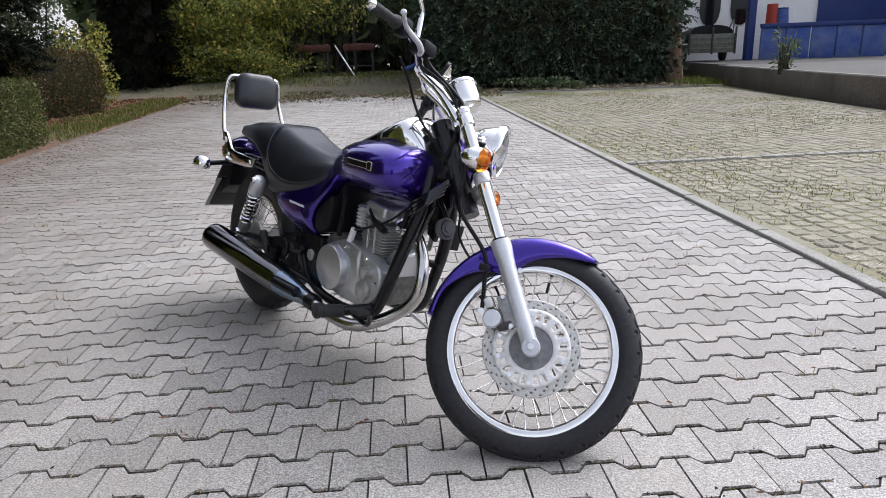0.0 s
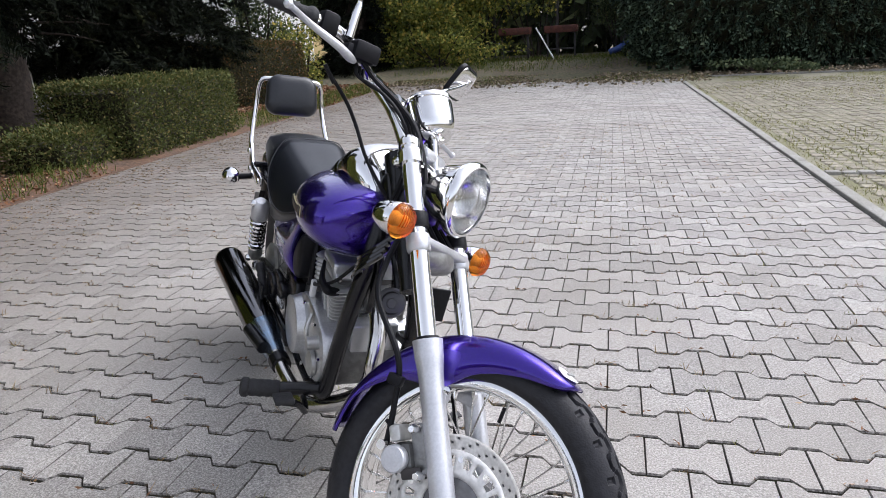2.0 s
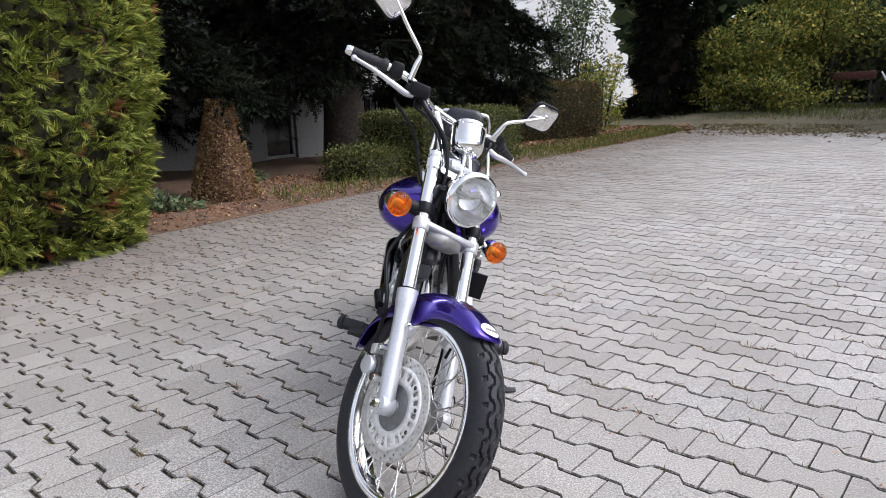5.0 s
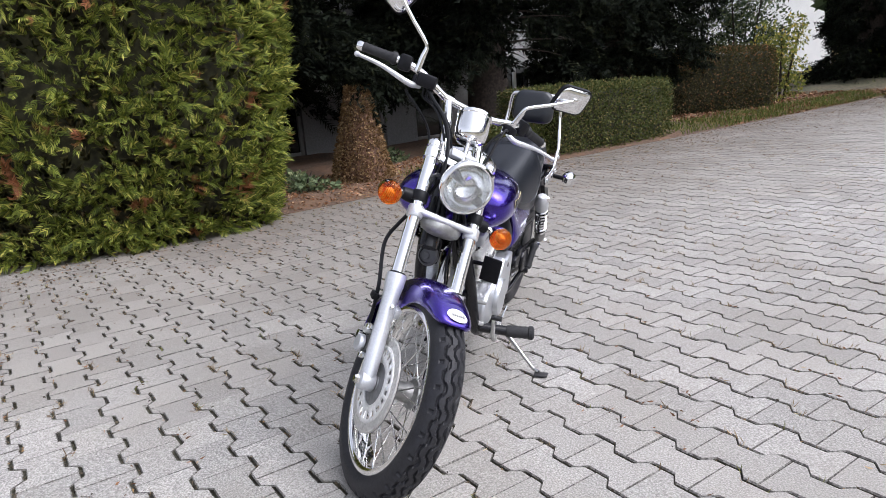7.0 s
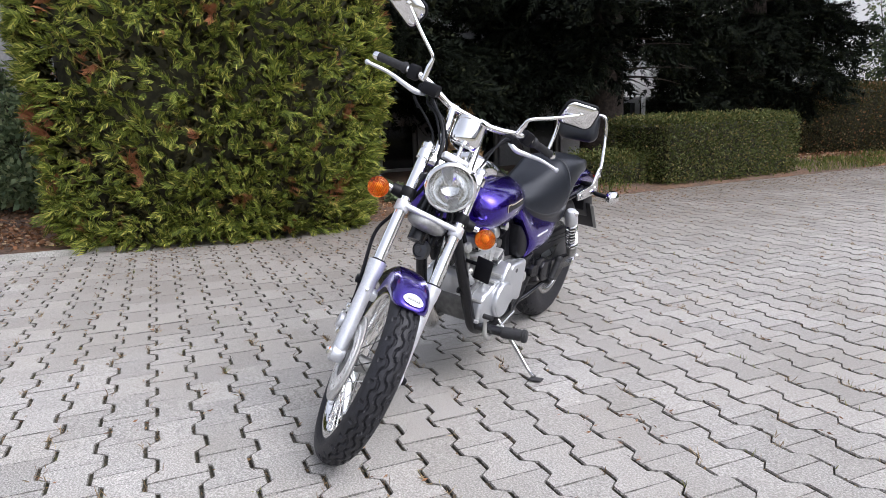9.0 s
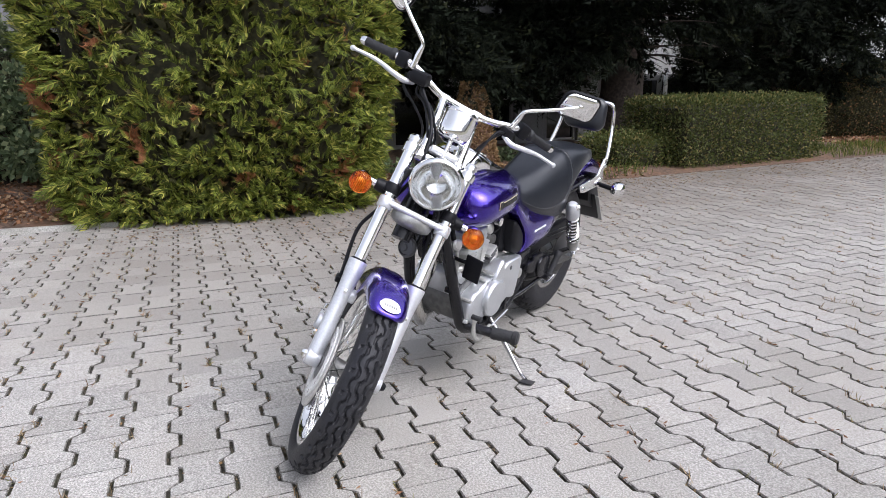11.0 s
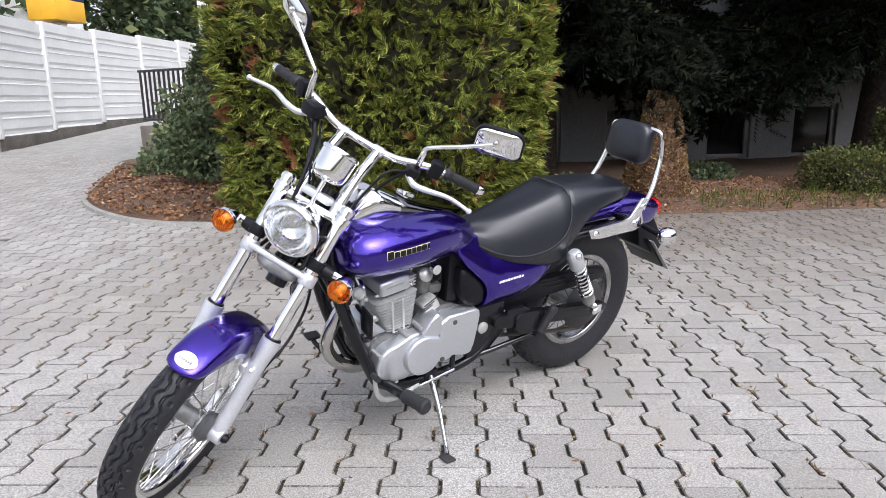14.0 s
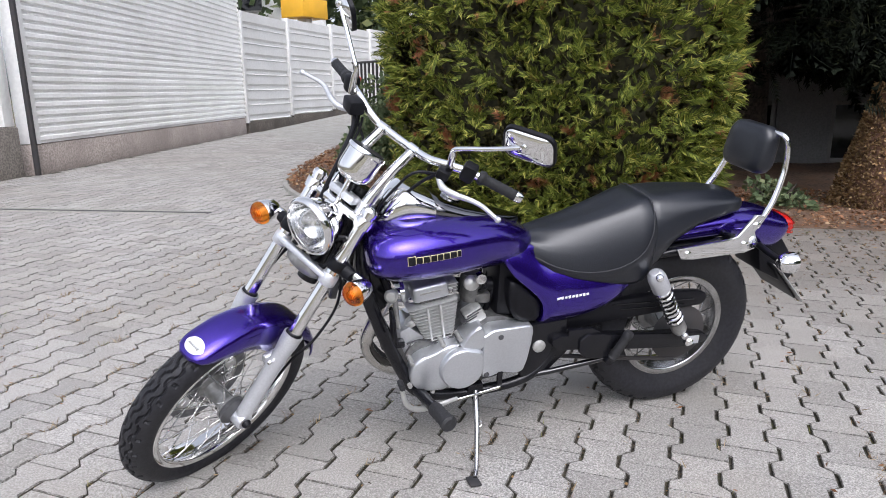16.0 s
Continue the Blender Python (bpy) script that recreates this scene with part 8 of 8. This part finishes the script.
# carburettor and intake
carb = part("carburettor", lathe([(0.0, -0.04), (0.03, -0.038), (0.034, -0.02), (0.034, 0.03), (0.028, 0.05), (0, 0.052)], (0.735, 0.03, 0.53), (0, 0, 1), 20), CASE, bike, "dull alloy carburettor")
part("intake", tube([(0.80, 0.0, 0.53), (0.74, 0.01, 0.53), (0.66, 0.02, 0.53)], 0.024, 14), BLACK_PLASTIC, carb)
part("fuel_tap", lathe([(0, 0), (0.016, 0), (0.016, 0.02), (0, 0.02)], (0.725, 0.075, 0.585), (0, 1, 0), 14), CHROME, carb)
part("fuel_hose", tube([(0.72, 0.07, 0.58), (0.70, 0.075, 0.55), (0.73, 0.05, 0.52)], 0.005, 8), BLACK_PLASTIC, carb)
for k in range(3):
    part("breather_hose", tube([(0.66 - 0.01 * k, -0.07 + 0.05 * k, 0.58), (0.67, -0.085 + 0.06 * k, 0.50), (0.665 + 0.01 * k, -0.09 + 0.06 * k, 0.44)], 0.009, 8), BLACK_PLASTIC, bike)

# exhaust
part("exhaust_pipe", tube([(0.935, -0.01, 0.512), (0.982, -0.009, 0.50), (1.02, -0.005, 0.435), (1.044, -0.018, 0.36), (1.03, -0.022, 0.302), (0.986, -0.03, 0.253), (0.922, -0.067, 0.204), (0.84, -0.12, 0.168), (0.72, -0.145, 0.176), (0.60, -0.162, 0.208)], 0.021, 20, 7), PIPE, bike, "bent and stained chrome exhaust pipe")
part("exhaust_flange", lathe([(0, 0), (0.036, 0), (0.036, 0.012), (0, 0.012)], (0.93, -0.018, 0.515), (1, -0.1, -0.1), 20), CHROME, bike)
M0, M1 = Vector((0.63, -0.155, 0.196)), Vector((-0.07, -0.225, 0.312))
md = (M1 - M0).normalized()
ml = (M1 - M0).length
muffler = part("muffler", lathe([(0.0, 0.19), (0.045, 0.19), (0.051, 0.22), (0.057, ml - 0.03), (0.055, ml - 0.008), (0.049, ml), (0.04, ml - 0.004), (0.034, ml - 0.03), (0.0, ml - 0.03)], M0, md, 40), DARK_CHROME, bike, "dark reflecting chrome muffler", sharp=35)
part("muffler_cone", lathe([(0.0, 0.0), (0.024, 0.0), (0.027, 0.03), (0.046, 0.16), (0.048, 0.195), (0.0, 0.195)], M0, md, 36), BLUED, muffler, "heat-blued muffler cone")
part("pipe_clamp", lathe([(0.0, -0.02), (0.028, -0.02), (0.03, 0.0), (0.03, 0.02), (0, 0.02)], M0, md, 20), BLACK, muffler)
part("heat_shield", tube([M0 + md * 0.05 + Vector((0, -0.035, 0.02)), M0 + md * 0.16 + Vector((0, -0.05, 0.02))], 0.02, 12, straight=True), BLACK, muffler)
part("muffler_hanger", plate([(0.36, 0.34), (0.30, 0.34), (0.30, 0.26), (0.34, 0.25)], -0.172, -0.162, 0.003), BLACK, muffler)

# foot pegs, brake pedal, side stand
for sgn in (1, -1):
    y0_, y1_ = 0.135, 0.296
    a_, b_ = Vector((0.902, y0_ * sgn, 0.236)), Vector((0.867, y1_ * sgn, 0.244))
    pd = (b_ - a_).normalized()
    pl = (b_ - a_).length
    peg = part("foot_peg", lathe([(0.0, 0.07), (0.02, 0.07), (0.021, 0.074), *[(0.0225 - 0.002 * (k % 2), 0.08 + 0.009 * k) for k in range(8)], (0.0245, pl - 0.018), (0.0245, pl - 0.006), (0.018, pl), (0, pl)], a_, pd, 18), GRIP, bike, "black ribbed rubber foot peg")
    part("peg_hinge", tube([(0.918, 0.10 * sgn, 0.246), tuple(a_ + pd * 0.075)], 0.017, 10, straight=True), BLACK, peg)
part("brake_pedal", tube([(0.86, -0.14, 0.215), (0.95, -0.15, 0.205), (1.0, -0.18, 0.25), (1.0, -0.22, 0.262)], [0.009, 0.008, 0.008, 0.01], 8), BLACK, bike, "black brake pedal")
part("pedal_pad", block((0.05, 0.045, 0.012), (1.0, -0.215, 0.268), 0.004), GRIP, bike)
stand = part("side_stand", tube([(0.730, 0.115, 0.212), (0.750, 0.20, 0.150), (0.778, 0.29, 0.077), (0.792, 0.322, 0.066)], [0.012, 0.0085, 0.0065, 0.0065], 12, 5), DULL_RIM, bike, "dull chrome side stand on the pavers")
FOOT = Vector((0.80, 0.332, 0.0625))
part("stand_foot", block((0.034, 0.05, 0.006), FOOT, 0.0025, Matrix.Rotation(radians(LEAN_DEG), 3, "X")), IRON, stand, "small dark foot plate")
part("stand_spring", tube([(0.737 + 0.006 * math.cos(k * 1.3), 0.115 + 0.0025 * k, 0.203 - 0.0017 * k + 0.006 * math.sin(k * 1.3)) for k in range(34)], 0.0018, 5, straight=True), CHROME, stand)
part("stand_bracket", block((0.05, 0.03, 0.05), (0.73, 0.105, 0.214), 0.006), BLACK, bike)
part("wiring_loom", tube([(1.06, -0.035, 0.64), (1.0, -0.05, 0.59), (0.97, -0.05, 0.52)], 0.011, 8), BLACK_PLASTIC, bike)
for sgn in (1, -1):
    part("peg_stay", tube([(0.56, 0.1 * sgn, 0.232), (0.48, 0.12 * sgn, 0.252), (0.296, 0.128 * sgn, 0.278)], 0.0095, 12, 4, straight=True), GLOSS_BLACK, bike)
part("air_box", block((0.13, 0.15, 0.19), (0.60, 0, 0.53), 0.02), BLACK_PLASTIC, bike)
part("float_bowl", block((0.05, 0.045, 0.035), (0.705, 0.045, 0.505), 0.01), CASE, carb)
part("carburettor_cap", lathe([(0, 0), (0.024, 0), (0.024, 0.014), (0.016, 0.02), (0, 0.021)], (0.742, 0.05, 0.555), (0.1, 0.9, 0.4), 18), ALLOY, carb)
part("clutch_arm", block((0.022, 0.014, 0.066), (0.765, -0.105, 0.455), 0.004, Matrix.Rotation(radians(24), 3, "Y")), WHITE_LABEL, engine)
part("clutch_cable", tube([(0.78, -0.105, 0.48), (0.86, -0.12, 0.50), (0.96, -0.10, 0.54), (1.03, -0.06, 0.61)], 0.0042, 8, 6), BLACK_PLASTIC, bike)
part("oil_pipe", tube([(0.86, -0.125, 0.31), (0.865, -0.14, 0.38), (0.85, -0.125, 0.42)], 0.006, 8, 5), ALLOY, engine)
part("breather_box", lathe([(0, -0.035), (0.02, -0.035), *[(0.026 - 0.006 * (k % 2), -0.028 + 0.006 * k) for k in range(11)], (0.015, 0.04), (0, 0.04)], (0.80, -0.085, 0.53), (0.1, 0, 1), 16), ALLOY, carb)
part("under_seat_box", block((0.30, 0.15, 0.16), (0.40, 0, 0.53), 0.02), BLACK_PLASTIC, bike)
part("battery_case", block((0.14, 0.16, 0.14), (0.30, 0, 0.52), 0.015), BLACK_PLASTIC, bike)
# ---- pavers ----
HALF_W, HALF_N = PAVER_PITCH / 2 + WAVE - 0.0046, PAVER_PITCH / 2 - WAVE - 0.0046
HALF_L = PAVER_LONG / 2 - 0.0016
TOP_LINE = [(-HALF_L, HALF_W), (-0.062, HALF_W), (-0.036, HALF_N), (0.036, HALF_N), (0.062, HALF_W), (HALF_L, HALF_W)]


def paver_points(inset):
    top = [(x * (1 - 0.4 * inset / HALF_L), yy - inset) for x, yy in TOP_LINE]
    return top + [(x, -yy) for x, yy in top[::-1]]


PAVER_RINGS = [(paver_points(0.0), -0.03), (paver_points(0.0), -0.005), (paver_points(0.003), 0.0)]
PAVER_V = np.array([(x, yy, z) for ring, z in PAVER_RINGS for x, yy in ring])
PAVER_F = []
for r_ in (0, 12):
    for k in range(12):
        PAVER_F.append((r_ + (k + 1) % 12, r_ + 12 + (k + 1) % 12, r_ + 12 + k, r_ + k))
for k in range(5):
    PAVER_F.append((24 + k, 24 + 11 - k, 24 + 10 - k, 24 + k + 1))
paver_mesh = bpy.data.meshes.new("paver")
paver_mesh.from_pydata([tuple(v) for v in PAVER_V], [], PAVER_F)
for mat_ in (PAVER, PAVER_EDGE, JOINT):
    paver_mesh.materials.append(mat_)
PAVER_SLOT = [2] * 12 + [1] * 12 + [0] * 5
paver_mesh.polygons.foreach_set("material_index", PAVER_SLOT)

spots = []
for k in range(-100, 135):
    v = JOINT_AT.dot(N) - (PAVER_PITCH / 2 + WAVE) + PAVER_PITCH * k
    shift = PAVER_LONG / 2 + (PAVER_LONG / 2 if k % 2 else 0)
    for j in range(-115, 45):
        q = U * (JOINT_AT.dot(U) + shift + PAVER_LONG * j) + N * v
        if paved(q.x, q.y):
            spots.append((q.x, q.y))
spots.sort(key=lambda s: (s[0] - 0.4) ** 2 + (s[1] - 1.75) ** 2)
prng = random.Random(5)
made = 0
verts, faces, slots = [], [], []
for i, (x, y) in enumerate(spots):
    dip = 0.004 * noise.noise((x * 0.9, y * 0.9, 3.0)) + prng.uniform(-0.0016, 0.0016)
    m = pose(x, y, min(dip, 0.004) - 0.002, prng.uniform(-0.5, 0.5), prng.uniform(-0.4, 0.4), math.degrees(COURSE) + prng.uniform(-0.5, 0.5))
    if i < 330 and x < kerb_x(y) - 0.2 and made < 300:
        made += 1
        ob = new("paver", paver_mesh)
        ob.parent = pavement
        ob.matrix_basis = m
    else:
        a = np.array(m)
        b = len(verts)
        w = PAVER_V @ a[:3, :3].T + a[:3, 3]
        w[:, 0] = np.minimum(w[:, 0], kerb_x(w[:, 1]) - 0.035)
        if y > 0.4:
            w[:, 0] = np.maximum(w[:, 0], edge_x(w[:, 1]) + 0.012)
        if i < 2600:
            verts.extend(w.tolist())
            faces.extend([tuple(b + q for q in f) for f in PAVER_F])
            slots.extend(PAVER_SLOT)
        else:
            verts.extend(w[12:].tolist())
            faces.extend([tuple(b + q - 12 for q in f) for f in PAVER_F[12:]])
            slots.extend(PAVER_SLOT[12:])
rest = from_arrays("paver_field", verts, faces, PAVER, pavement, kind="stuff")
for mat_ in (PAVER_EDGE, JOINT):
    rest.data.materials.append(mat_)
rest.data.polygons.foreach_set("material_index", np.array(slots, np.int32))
